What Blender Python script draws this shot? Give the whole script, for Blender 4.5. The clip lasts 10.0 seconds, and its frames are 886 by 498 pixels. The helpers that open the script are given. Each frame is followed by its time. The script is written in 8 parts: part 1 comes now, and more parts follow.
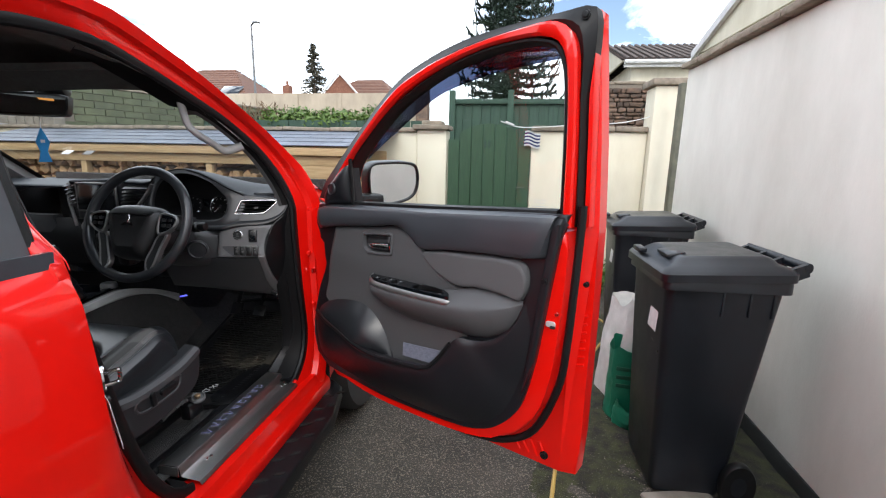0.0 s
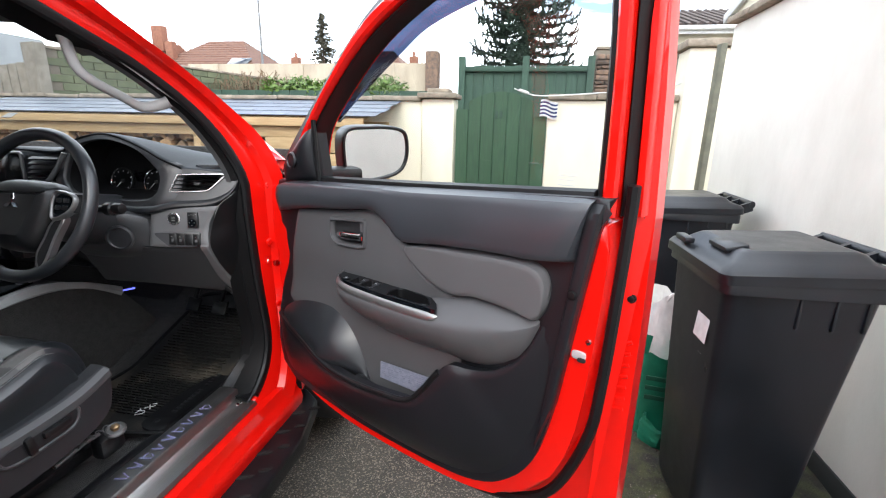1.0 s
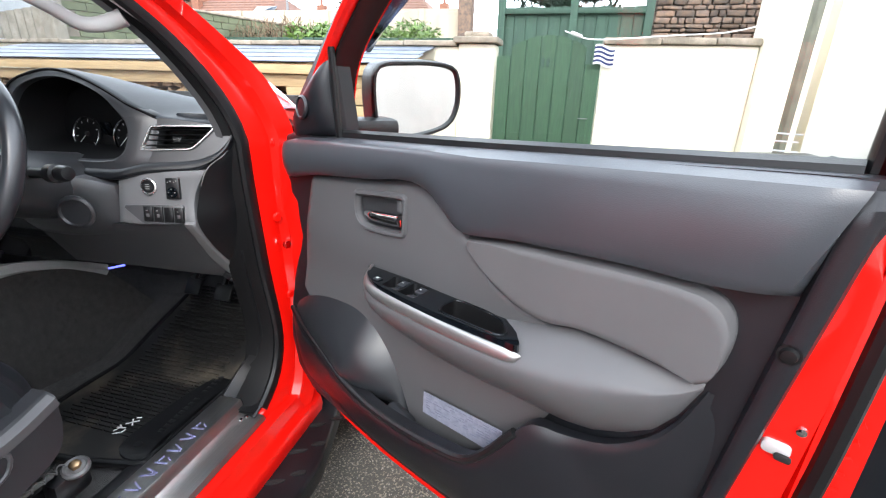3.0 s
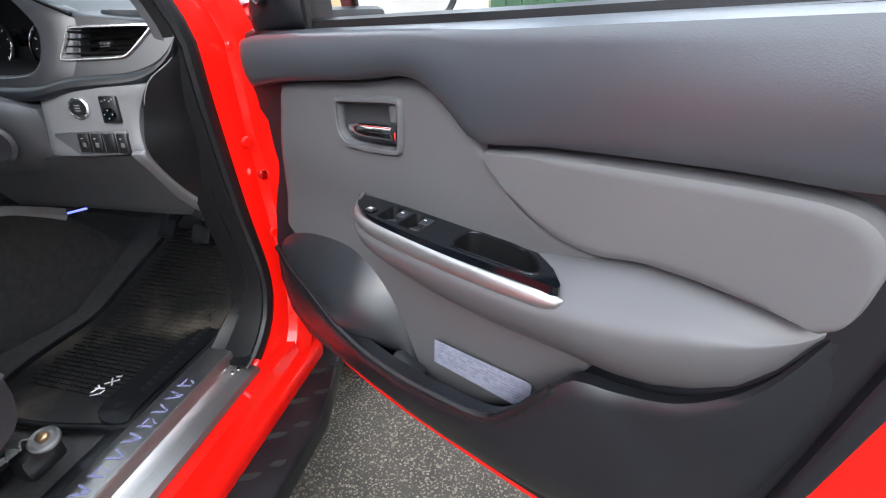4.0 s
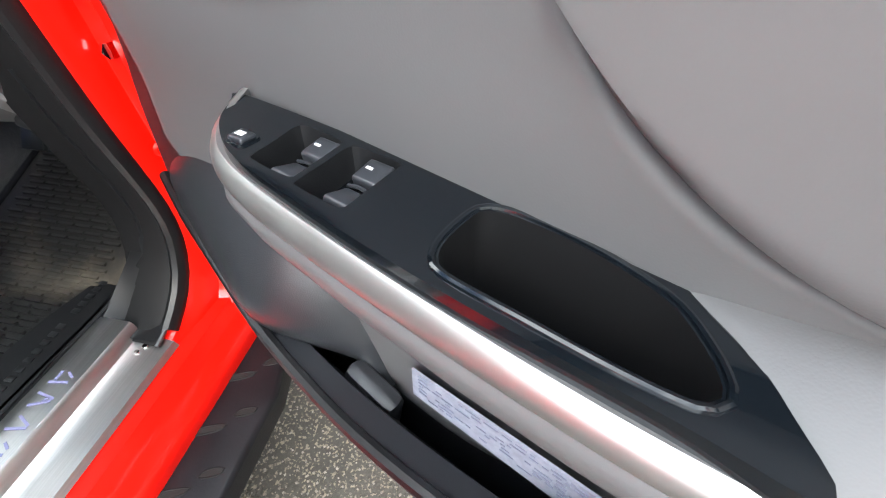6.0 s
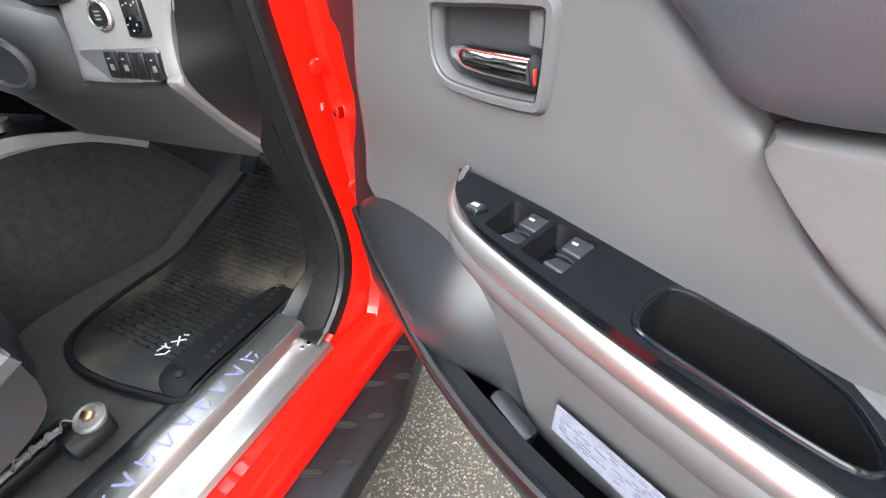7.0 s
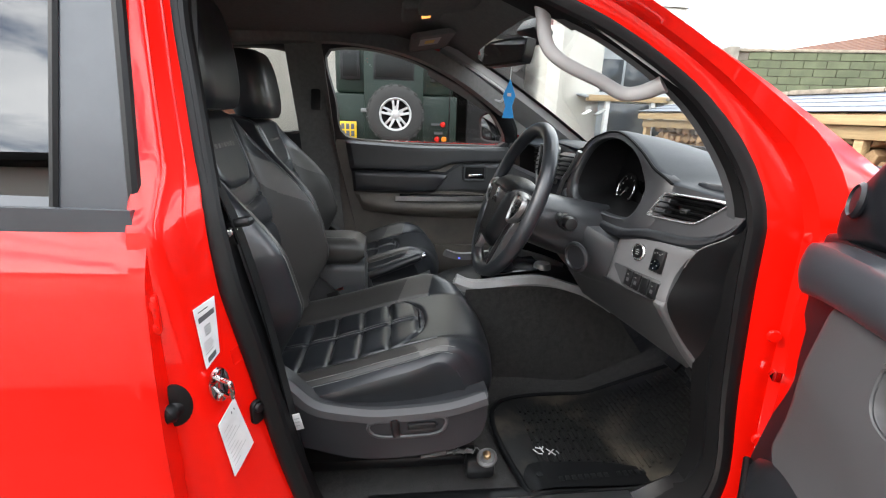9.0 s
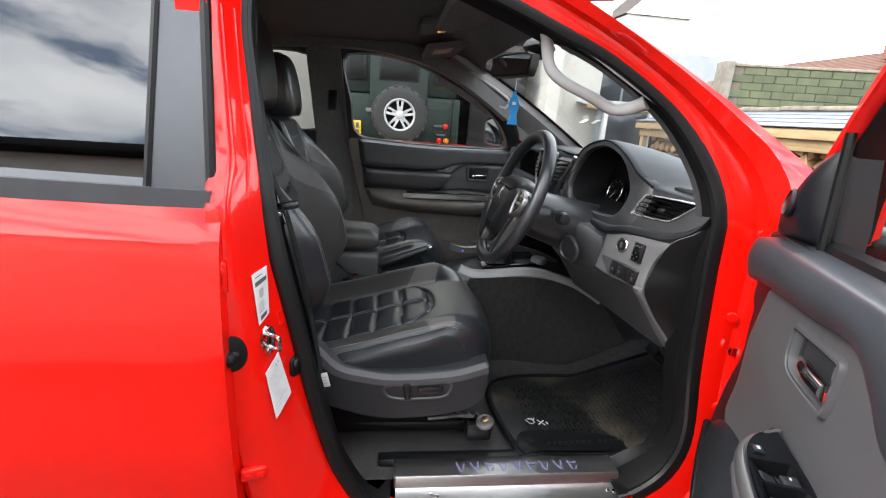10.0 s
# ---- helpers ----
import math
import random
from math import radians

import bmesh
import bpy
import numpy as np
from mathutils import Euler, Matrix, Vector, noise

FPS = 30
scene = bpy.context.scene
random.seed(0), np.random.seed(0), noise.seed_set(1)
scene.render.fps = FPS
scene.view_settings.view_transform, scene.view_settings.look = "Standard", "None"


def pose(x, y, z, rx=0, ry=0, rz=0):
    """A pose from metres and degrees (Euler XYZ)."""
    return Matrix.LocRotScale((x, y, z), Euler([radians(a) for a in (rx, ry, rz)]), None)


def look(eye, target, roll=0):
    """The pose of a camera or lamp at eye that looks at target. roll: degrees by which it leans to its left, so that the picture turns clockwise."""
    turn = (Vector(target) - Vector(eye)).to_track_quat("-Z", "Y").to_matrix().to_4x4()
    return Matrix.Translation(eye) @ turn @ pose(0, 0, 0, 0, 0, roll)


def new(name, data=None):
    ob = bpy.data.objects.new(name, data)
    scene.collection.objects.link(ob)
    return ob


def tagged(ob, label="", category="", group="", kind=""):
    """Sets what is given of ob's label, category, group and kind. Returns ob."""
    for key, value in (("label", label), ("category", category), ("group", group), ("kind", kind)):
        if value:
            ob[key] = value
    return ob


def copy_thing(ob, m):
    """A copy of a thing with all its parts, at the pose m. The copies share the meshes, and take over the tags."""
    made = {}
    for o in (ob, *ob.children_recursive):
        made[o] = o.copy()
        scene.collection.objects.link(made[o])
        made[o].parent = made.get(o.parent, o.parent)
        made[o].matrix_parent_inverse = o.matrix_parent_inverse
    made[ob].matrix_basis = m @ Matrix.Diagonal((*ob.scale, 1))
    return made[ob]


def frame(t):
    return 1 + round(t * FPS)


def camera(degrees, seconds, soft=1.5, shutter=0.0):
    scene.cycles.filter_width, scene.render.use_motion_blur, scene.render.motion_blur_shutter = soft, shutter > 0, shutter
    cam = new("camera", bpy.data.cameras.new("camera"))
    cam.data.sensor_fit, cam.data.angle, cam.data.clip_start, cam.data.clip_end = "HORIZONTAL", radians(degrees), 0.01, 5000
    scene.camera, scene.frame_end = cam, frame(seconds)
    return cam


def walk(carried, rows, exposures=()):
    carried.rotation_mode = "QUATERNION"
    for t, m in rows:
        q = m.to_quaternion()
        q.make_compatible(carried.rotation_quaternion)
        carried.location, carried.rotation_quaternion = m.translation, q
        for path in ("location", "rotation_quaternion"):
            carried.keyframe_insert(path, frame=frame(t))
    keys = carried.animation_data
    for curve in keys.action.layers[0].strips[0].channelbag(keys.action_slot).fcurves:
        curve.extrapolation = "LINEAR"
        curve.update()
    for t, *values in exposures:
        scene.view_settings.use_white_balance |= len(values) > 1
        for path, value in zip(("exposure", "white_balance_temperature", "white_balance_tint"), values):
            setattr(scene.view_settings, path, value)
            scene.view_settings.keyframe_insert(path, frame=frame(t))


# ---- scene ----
cam = camera(89.2, 10.0, soft=1.15)
PATH = [
    (0, (1.663, -1.562, 1.418), (1.352, 0.371, 1.01), 1.1),
    (0.5, (1.649, -1.444, 1.398), (1.337, 0.476, 0.935), 0.9),
    (1, (1.656, -1.179, 1.38), (1.302, 0.722, 0.87), 1.3),
    (1.5, (1.629, -0.994, 1.368), (1.178, 0.871, 0.804), 1.7),
    (2, (1.545, -0.905, 1.357), (1.093, 0.946, 0.746), 1.9),
    (3.5, (1.487, -0.794, 1.315), (1.046, 0.984, 0.513), 1.1),
    (4, (1.451, -0.7, 1.27), (1.043, 1.001, 0.301), -0.9),
    (4.5, (1.424, -0.538, 1.218), (1.055, 1.094, 0.122), -1.0),
    (5, (1.407, -0.428, 1.172), (1.068, 1.095, -0.079), -0.8),
    (6.5, (1.362, -0.351, 1.141), (1.009, 1.044, -0.247), -2.3),
    (7, (1.339, -0.428, 1.211), (0.564, 0.935, -0.03), -4.4),
    (7.5, (1.368, -0.499, 1.263), (-0.07, 0.37, 0.178), -2.6),
    (8, (1.405, -0.536, 1.305), (-0.33, -0.065, 0.429), -1.8),
    (8.5, (1.44, -0.548, 1.36), (-0.426, -0.246, 0.705), 0.0),
    (9, (1.495, -0.566, 1.378), (-0.407, -0.35, 0.799), 1.9),
    (9.5, (1.587, -0.603, 1.381), (-0.313, -0.374, 0.799), 4.0),
    (10, (1.64, -0.617, 1.387), (-0.262, -0.383, 0.814), 4.0),
]
EXPOSE = [(0.0, -0.05, 6500, 10), (0.6, 0.13, 6500, 10), (1.2, 0.69, 6450, 9), (2.0, 1.02, 6400, 9), (3.5, 1.1, 6350, 9), (4.0, 1.2, 6250, 8), (4.5, 1.88, 6250, 7), (5.0, 1.82, 6350, 7), (6.5, 1.88, 6600, 5), (7.0, 2.15, 6600, 5), (7.4, 2.25, 6650, 4), (8.0, 1.85, 6750, 5), (8.5, 1.18, 6800, 8), (10.0, 0.85, 6700, 9)]
walk(cam, [(t, look(eye, target, roll)) for t, eye, target, roll in PATH],
     exposures=EXPOSE)

# ---- sky, sun ----
SUN_ELEV, SUN_AZ = radians(38), radians(170)
world = bpy.data.worlds.new("sky")
scene.world = world
world.use_nodes = True
wn, wl = world.node_tree.nodes, world.node_tree.links
wn.clear()
w_out = wn.new("ShaderNodeOutputWorld")
w_bg = wn.new("ShaderNodeBackground")
w_sky = wn.new("ShaderNodeTexSky")
w_sky.sky_type = "NISHITA"
w_sky.sun_disc = False
w_sky.sun_elevation = SUN_ELEV
w_sky.sun_rotation = SUN_AZ
w_sky.dust_density = 1.5
w_tc = wn.new("ShaderNodeTexCoord")
w_map = wn.new("ShaderNodeMapping")
w_map.inputs["Scale"].default_value = (1.0, 1.0, 3.2)
w_noise = wn.new("ShaderNodeTexNoise")
w_noise.inputs["Scale"].default_value = 2.9
w_noise.inputs["Detail"].default_value = 7.0
w_noise.inputs["Roughness"].default_value = 0.56
w_noise.inputs["Distortion"].default_value = 0.35
w_ramp = wn.new("ShaderNodeValToRGB")
w_ramp.color_ramp.elements[0].position = 0.385
w_ramp.color_ramp.elements[1].position = 0.51
w_n2 = wn.new("ShaderNodeTexNoise")
w_n2.inputs["Scale"].default_value = 5.0
w_n2.inputs["Detail"].default_value = 5.0
w_cl = wn.new("ShaderNodeValToRGB")
w_cl.color_ramp.elements[0].position = 0.3
w_cl.color_ramp.elements[0].color = (18.0, 19.6, 22.0, 1)
w_cl.color_ramp.elements[1].position = 0.7
w_cl.color_ramp.elements[1].color = (30.0, 31.2, 33.0, 1)
w_mix = wn.new("ShaderNodeMix")
w_mix.data_type = "RGBA"
wl.new(w_tc.outputs["Generated"], w_map.inputs["Vector"])
wl.new(w_map.outputs["Vector"], w_noise.inputs["Vector"])
wl.new(w_map.outputs["Vector"], w_n2.inputs["Vector"])
wl.new(w_noise.outputs["Fac"], w_ramp.inputs["Fac"])
wl.new(w_n2.outputs["Fac"], w_cl.inputs["Fac"])
wl.new(w_ramp.outputs["Color"], w_mix.inputs["Factor"])
w_blue = wn.new("ShaderNodeVectorMath")
w_blue.operation = "SCALE"
w_blue.inputs["Scale"].default_value = 1.8
wl.new(w_sky.outputs["Color"], w_blue.inputs[0])
wl.new(w_blue.outputs["Vector"], w_mix.inputs["A"])
wl.new(w_cl.outputs["Color"], w_mix.inputs["B"])
wl.new(w_mix.outputs["Result"], w_bg.inputs["Color"])
w_bg.inputs["Strength"].default_value = 0.115
wl.new(w_bg.outputs["Background"], w_out.inputs["Surface"])

sun_data = bpy.data.lights.new("sun", "SUN")
sun_data.energy = 0.9
sun_data.angle = radians(14)
sun_data.color = (1.0, 0.97, 0.93)
sun = new("sun", sun_data)
sun.matrix_world = look((math.sin(SUN_AZ) * 20, math.cos(SUN_AZ) * 20, 20 * math.tan(SUN_ELEV)), (0, 0, 0))

# ---- materials ----
def mat(name, col, rough=0.5, metal=0.0, col2=None, vscale=6.0, vcon=(0.35, 0.65), grain=0.0, gscale=400.0, gdist=0.001,
        coat=0.0, spec=0.5, rvar=0.0, stretch=(1, 1, 1), rand=0.0, speck=None, bump2=0.0, b2scale=30.0, b2dist=0.004,
        leather=0.0, lscale=600.0, sheen=0.0):
    """A principled material with colour variation at two scales, fine relief and worn gloss."""
    m = bpy.data.materials.new(name)
    m.use_nodes = True
    n, l = m.node_tree.nodes, m.node_tree.links
    b = n["Principled BSDF"]
    b.inputs["Roughness"].default_value = rough
    b.inputs["Metallic"].default_value = metal
    b.inputs["Coat Weight"].default_value = coat
    b.inputs["Coat Roughness"].default_value = 0.03
    b.inputs["Specular IOR Level"].default_value = spec
    b.inputs["Sheen Weight"].default_value = sheen
    tc = n.new("ShaderNodeTexCoord")
    mp = n.new("ShaderNodeMapping")
    mp.inputs["Scale"].default_value = stretch
    l.new(tc.outputs["Object"], mp.inputs["Vector"])
    col2 = col2 or tuple(c * 0.82 for c in col)
    nz = n.new("ShaderNodeTexNoise")
    nz.inputs["Scale"].default_value = vscale
    nz.inputs["Detail"].default_value = 8
    nz.inputs["Roughness"].default_value = 0.62
    l.new(mp.outputs["Vector"], nz.inputs["Vector"])
    rp = n.new("ShaderNodeValToRGB")
    rp.color_ramp.elements[0].position, rp.color_ramp.elements[1].position = vcon
    rp.color_ramp.elements[0].color = (*col2, 1)
    rp.color_ramp.elements[1].color = (*col, 1)
    l.new(nz.outputs["Fac"], rp.inputs["Fac"])
    out = rp.outputs["Color"]
    if speck:
        sc, ssize, amount = speck
        v = n.new("ShaderNodeTexNoise")
        v.inputs["Scale"].default_value = ssize
        v.inputs["Detail"].default_value = 3
        l.new(mp.outputs["Vector"], v.inputs["Vector"])
        r2 = n.new("ShaderNodeValToRGB")
        r2.color_ramp.elements[0].position, r2.color_ramp.elements[1].position = amount, amount + 0.08
        l.new(v.outputs["Fac"], r2.inputs["Fac"])
        mx = n.new("ShaderNodeMix")
        mx.data_type = "RGBA"
        l.new(r2.outputs["Color"], mx.inputs["Factor"])
        l.new(out, mx.inputs["A"])
        mx.inputs["B"].default_value = (*sc, 1)
        out = mx.outputs["Result"]
    if rand:
        oi = n.new("ShaderNodeObjectInfo")
        hs = n.new("ShaderNodeHueSaturation")
        mr = n.new("ShaderNodeMapRange")
        mr.inputs["To Min"].default_value, mr.inputs["To Max"].default_value = 1 - rand, 1 + rand
        l.new(oi.outputs["Random"], mr.inputs["Value"])
        l.new(mr.outputs["Result"], hs.inputs["Value"])
        l.new(out, hs.inputs["Color"])
        out = hs.outputs["Color"]
    l.new(out, b.inputs["Base Color"])
    if rvar:
        mr = n.new("ShaderNodeMapRange")
        mr.inputs["To Min"].default_value, mr.inputs["To Max"].default_value = max(0.02, rough - rvar), min(1, rough + rvar)
        l.new(nz.outputs["Fac"], mr.inputs["Value"])
        l.new(mr.outputs["Result"], b.inputs["Roughness"])
    last = None
    for strength, scale, dist, kind in ((grain, gscale, gdist, "noise"), (bump2, b2scale, b2dist, "noise"), (leather, lscale, 0.0006, "cell")):
        if not strength:
            continue
        if kind == "cell":
            g = n.new("ShaderNodeTexVoronoi")
            g.feature = "SMOOTH_F1"
            g.inputs["Scale"].default_value = scale
            h = g.outputs["Distance"]
        else:
            g = n.new("ShaderNodeTexNoise")
            g.inputs["Scale"].default_value = scale
            g.inputs["Detail"].default_value = 4
            h = g.outputs["Fac"]
        l.new(mp.outputs["Vector"], g.inputs["Vector"])
        bp = n.new("ShaderNodeBump")
        bp.inputs["Strength"].default_value = strength
        bp.inputs["Distance"].default_value = dist
        l.new(h, bp.inputs["Height"])
        if last:
            l.new(last.outputs["Normal"], bp.inputs["Normal"])
        last = bp
    if last:
        l.new(last.outputs["Normal"], b.inputs["Normal"])
    return m


def glass(name, tint=(1, 1, 1), rough=0.0, mixed=0.0, dark=(0.01, 0.01, 0.012), gloss=0.05):
    """Thin glass: see-through with a Fresnel gloss; mixed adds a dark film."""
    m = bpy.data.materials.new(name)
    m.use_nodes = True
    n, l = m.node_tree.nodes, m.node_tree.links
    n.clear()
    o = n.new("ShaderNodeOutputMaterial")
    t = n.new("ShaderNodeBsdfTransparent")
    t.inputs["Color"].default_value = (*tint, 1)
    g = n.new("ShaderNodeBsdfGlossy")
    g.inputs["Roughness"].default_value = rough
    lw = n.new("ShaderNodeLayerWeight")
    lw.inputs["Blend"].default_value = 0.5
    pw = n.new("ShaderNodeMath")
    pw.operation = "POWER"
    pw.inputs[1].default_value = 4.0
    l.new(lw.outputs["Facing"], pw.inputs[0])
    f = n.new("ShaderNodeMath")
    f.operation = "MULTIPLY_ADD"
    f.inputs[1].default_value = 0.9
    f.inputs[2].default_value = gloss
    l.new(pw.outputs[0], f.inputs[0])
    mx = n.new("ShaderNodeMixShader")
    first = t.outputs[0]
    if mixed:
        d = n.new("ShaderNodeBsdfDiffuse")
        d.inputs["Color"].default_value = (*dark, 1)
        m0 = n.new("ShaderNodeMixShader")
        m0.inputs[0].default_value = mixed
        l.new(t.outputs[0], m0.inputs[1])
        l.new(d.outputs[0], m0.inputs[2])
        first = m0.outputs[0]
    l.new(f.outputs[0], mx.inputs[0])
    l.new(first, mx.inputs[1])
    l.new(g.outputs[0], mx.inputs[2])
    l.new(mx.outputs[0], o.inputs["Surface"])
    return m


def glow(name, col, power):
    m = bpy.data.materials.new(name)
    m.use_nodes = True
    b = m.node_tree.nodes["Principled BSDF"]
    b.inputs["Base Color"].default_value = (*col, 1)
    b.inputs["Emission Color"].default_value = (*col, 1)
    b.inputs["Emission Strength"].default_value = power
    return m


STEPM = mat("satin_black_step", (0.010, 0.0108, 0.013), 0.34, col2=(0.007, 0.0075, 0.009), vscale=14, rvar=0.12, grain=0.25, gscale=300, spec=0.3)
RED = mat("red_paint", (0.84, 0.0070, 0.0030), 0.32, col2=(0.80, 0.006, 0.0026), vscale=3, coat=1.0, spec=0.2)
RED.node_tree.nodes["Principled BSDF"].inputs["Coat IOR"].default_value = 1.47
NAVY = mat("soft_dark_trim", (0.0105, 0.0115, 0.0145), 0.38, col2=(0.0085, 0.0095, 0.012), vscale=5, leather=0.2, lscale=1100, rvar=0.05, spec=0.45)
# lighter copy of the dark trim, with the upper trim's sheen in its colour
SHEENUP = mat("sheen_upper_trim", (0.046, 0.050, 0.058), 0.34, col2=(0.040, 0.044, 0.051), vscale=5, leather=0.2, lscale=900, rvar=0.05, spec=0.6)
BLACK = mat("black_plastic", (0.0075, 0.0078, 0.0088), 0.36, col2=(0.005, 0.0052, 0.006), vscale=9, leather=0.2, lscale=1100, rvar=0.08, spec=0.55)
GREY = mat("grey_trim", (0.093, 0.093, 0.097), 0.44, col2=(0.086, 0.086, 0.090), vscale=4, leather=0.10, lscale=1000, rvar=0.05, spec=0.26)
GREYD = mat("dark_grey_trim", (0.068, 0.069, 0.072), 0.38, col2=(0.056, 0.057, 0.060), vscale=6, leather=0.3, lscale=800, rvar=0.06)
PAD = mat("grey_leather", (0.102, 0.101, 0.104), 0.46, col2=(0.093, 0.092, 0.095), vscale=5, leather=0.13, lscale=950, rvar=0.05, spec=0.28)
LEATH = mat("black_leather", (0.0200, 0.0225, 0.0265), 0.31, col2=(0.0160, 0.0180, 0.0215), vscale=8, leather=0.14, lscale=520, bump2=0.03, b2scale=30, rvar=0.08, spec=0.8)
LEATHG = mat("charcoal_leather", (0.052, 0.049, 0.046), 0.40, col2=(0.042, 0.040, 0.038), vscale=8, leather=0.3, lscale=480, rvar=0.06)
FLASHG = mat("grey_flash_leather", (0.125, 0.118, 0.110), 0.42, col2=(0.10, 0.095, 0.089), vscale=8, leather=0.25, lscale=480, rvar=0.06)
DASHG = mat("charcoal_dash_plastic", (0.033, 0.034, 0.037), 0.31, col2=(0.028, 0.029, 0.032), vscale=6, leather=0.2, lscale=1100, rvar=0.05, spec=0.65)
SILVERB = mat("bright_satin_silver", (0.62, 0.62, 0.62), 0.25, metal=0.85, vscale=12, rvar=0.02)
SEATPL = mat("seat_cover_plastic", (0.026, 0.0275, 0.031), 0.44, col2=(0.022, 0.023, 0.026), vscale=6, leather=0.2, lscale=800, rvar=0.06)
STICK = mat("faded_sticker", (0.25, 0.265, 0.33), 0.5, vscale=90, col2=(0.18, 0.195, 0.25))
PIANO = mat("gloss_black", (0.0035, 0.005, 0.007), 0.09, coat=0.15, spec=0.42, vscale=20, rvar=0.03)
SILVER = mat("satin_silver", (0.33, 0.326, 0.322), 0.34, metal=0.8, vscale=12, rvar=0.02)
CHROME = mat("chrome", (0.75, 0.75, 0.76), 0.07, metal=1.0, vscale=20, rvar=0.03)
STEEL = mat("brushed_steel", (0.56, 0.555, 0.545), 0.36, metal=1.0, col2=(0.48, 0.475, 0.465), vscale=14, stretch=(30, 1, 1), rvar=0.06, grain=0.08, gscale=160)
RUBBER = mat("black_rubber", (0.0070, 0.0073, 0.0080), 0.42, vscale=12, grain=0.2, gscale=300, rvar=0.1, spec=0.3)
CARPET = mat("charcoal_carpet", (0.052, 0.049, 0.045), 0.95, col2=(0.026, 0.0245, 0.023), vscale=60, grain=1.0, gscale=900, gdist=0.004, sheen=0.1)
MATR = mat("dusty_rubber_mat", (0.013, 0.0125, 0.012), 0.45, col2=(0.120, 0.100, 0.074), vscale=4.0, vcon=(0.30, 0.50), grain=0.3, gscale=260)
LINER = mat("headliner_fabric", (0.145, 0.143, 0.139), 0.95, vscale=60, grain=0.4, gscale=1200)
LIGHTTRIM = mat("pale_grey_trim", (0.34, 0.33, 0.32), 0.5, vscale=6, leather=0.25, lscale=900)
SILVERP = mat("silver_painted_plastic", (0.58, 0.575, 0.57), 0.32, metal=0.25, vscale=10, rvar=0.03)
LABEL = mat("white_label", (0.72, 0.72, 0.72), 0.45, vscale=20)
INK = mat("printed_ink", (0.09, 0.09, 0.11), 0.5, vscale=20)
BLUEINK = mat("blue_print", (0.17, 0.185, 0.26), 0.5, vscale=60)
STITCH = mat("grey_thread", (0.24, 0.24, 0.23), 0.7, vscale=20)
REDPL = mat("red_plastic", (0.62, 0.03, 0.02), 0.3, vscale=10)
PADTOP = mat("dash_pad_foam", (0.0200, 0.0235, 0.0295), 0.48, col2=(0.020, 0.024, 0.031), vscale=6, leather=0.15, lscale=1000, spec=0.30)
TAUPE = mat("taupe_door_plastic", (0.185, 0.164, 0.142), 0.5, col2=(0.130, 0.117, 0.104), vscale=6, leather=0.2, lscale=800)
WAIST = mat("satin_waist_moulding", (0.052, 0.057, 0.066), 0.27, vscale=8, rvar=0.01, spec=0.8)
GREYM = mat("mid_grey_plastic", (0.085, 0.086, 0.089), 0.42, col2=(0.075, 0.076, 0.079), vscale=6, leather=0.3, lscale=800, rvar=0.06)
FASC = mat("pale_fascia_plastic", (0.145, 0.145, 0.148), 0.42, col2=(0.134, 0.134, 0.137), vscale=5, leather=0.15, lscale=800)
PILLARB = mat("pillar_cover_black", (0.0045, 0.0045, 0.005), 0.6, vscale=8, spec=0.2)
HANDLEC = mat("bright_lever_chrome", (0.80, 0.80, 0.81), 0.08, metal=1.0, vscale=20)
FAINTG = mat("faint_glass_print", (0.62, 0.64, 0.68), 0.5, vscale=20)
BLUEC = mat("blue_card", (0.01, 0.30, 0.72), 0.5, vscale=20)
ETCH = mat("violet_etching", (0.24, 0.24, 0.42), 0.4, vscale=25)
CLEAR = glass("clear_glass", (0.93, 0.95, 0.94))
TINT = glass("tinted_deflector", (0.045, 0.060, 0.115))
PRIV = glass("privacy_glass", (0.04, 0.04, 0.045), gloss=0.125)
MIRROR = mat("mirror_silvering", (0.86, 0.88, 0.88), 0.01, metal=1.0, vscale=5)
ASPHALT = mat("asphalt", (0.066, 0.058, 0.047), 0.80, col2=(0.026, 0.0235, 0.020), vscale=3.2, vcon=(0.32, 0.66), speck=((0.185, 0.158, 0.118), 135, 0.55), grain=1.0, gscale=130, gdist=0.008, bump2=0.5, b2scale=30)
MOSS = mat("moss_and_dirt", (0.050, 0.054, 0.020), 0.9, col2=(0.017, 0.0155, 0.013), vscale=13, vcon=(0.38, 0.60), grain=1.0, gscale=150, gdist=0.012, bump2=0.6, b2scale=40, speck=((0.26, 0.23, 0.18), 210, 0.64))
RENDER = mat("painted_render", (0.77, 0.745, 0.68), 0.85, col2=(0.60, 0.575, 0.51), vscale=1.6, vcon=(0.28, 0.62), stretch=(1, 1, 0.45), grain=0.25, gscale=140, gdist=0.003, bump2=0.25, b2scale=6, b2dist=0.01)
RENDERC = mat("cream_render", (0.76, 0.71, 0.57), 0.85, col2=(0.60, 0.55, 0.42), vscale=2.2, vcon=(0.25, 0.6), stretch=(1, 1, 0.35), grain=0.3, gscale=110, gdist=0.003, bump2=0.2, b2scale=9)
TARPNT = mat("black_bitumen_band", (0.016, 0.017, 0.016), 0.8, vscale=14, grain=0.3, gscale=90)
STONE = mat("coping_stone", (0.36, 0.30, 0.235), 0.9, col2=(0.20, 0.17, 0.13), vscale=11, grain=0.7, gscale=90, gdist=0.006, rand=0.12)
GREENP = mat("green_painted_wood", (0.030, 0.078, 0.036), 0.6, col2=(0.020, 0.055, 0.027), vscale=8, stretch=(6, 6, 0.6), grain=0.3, gscale=70, rand=0.12)
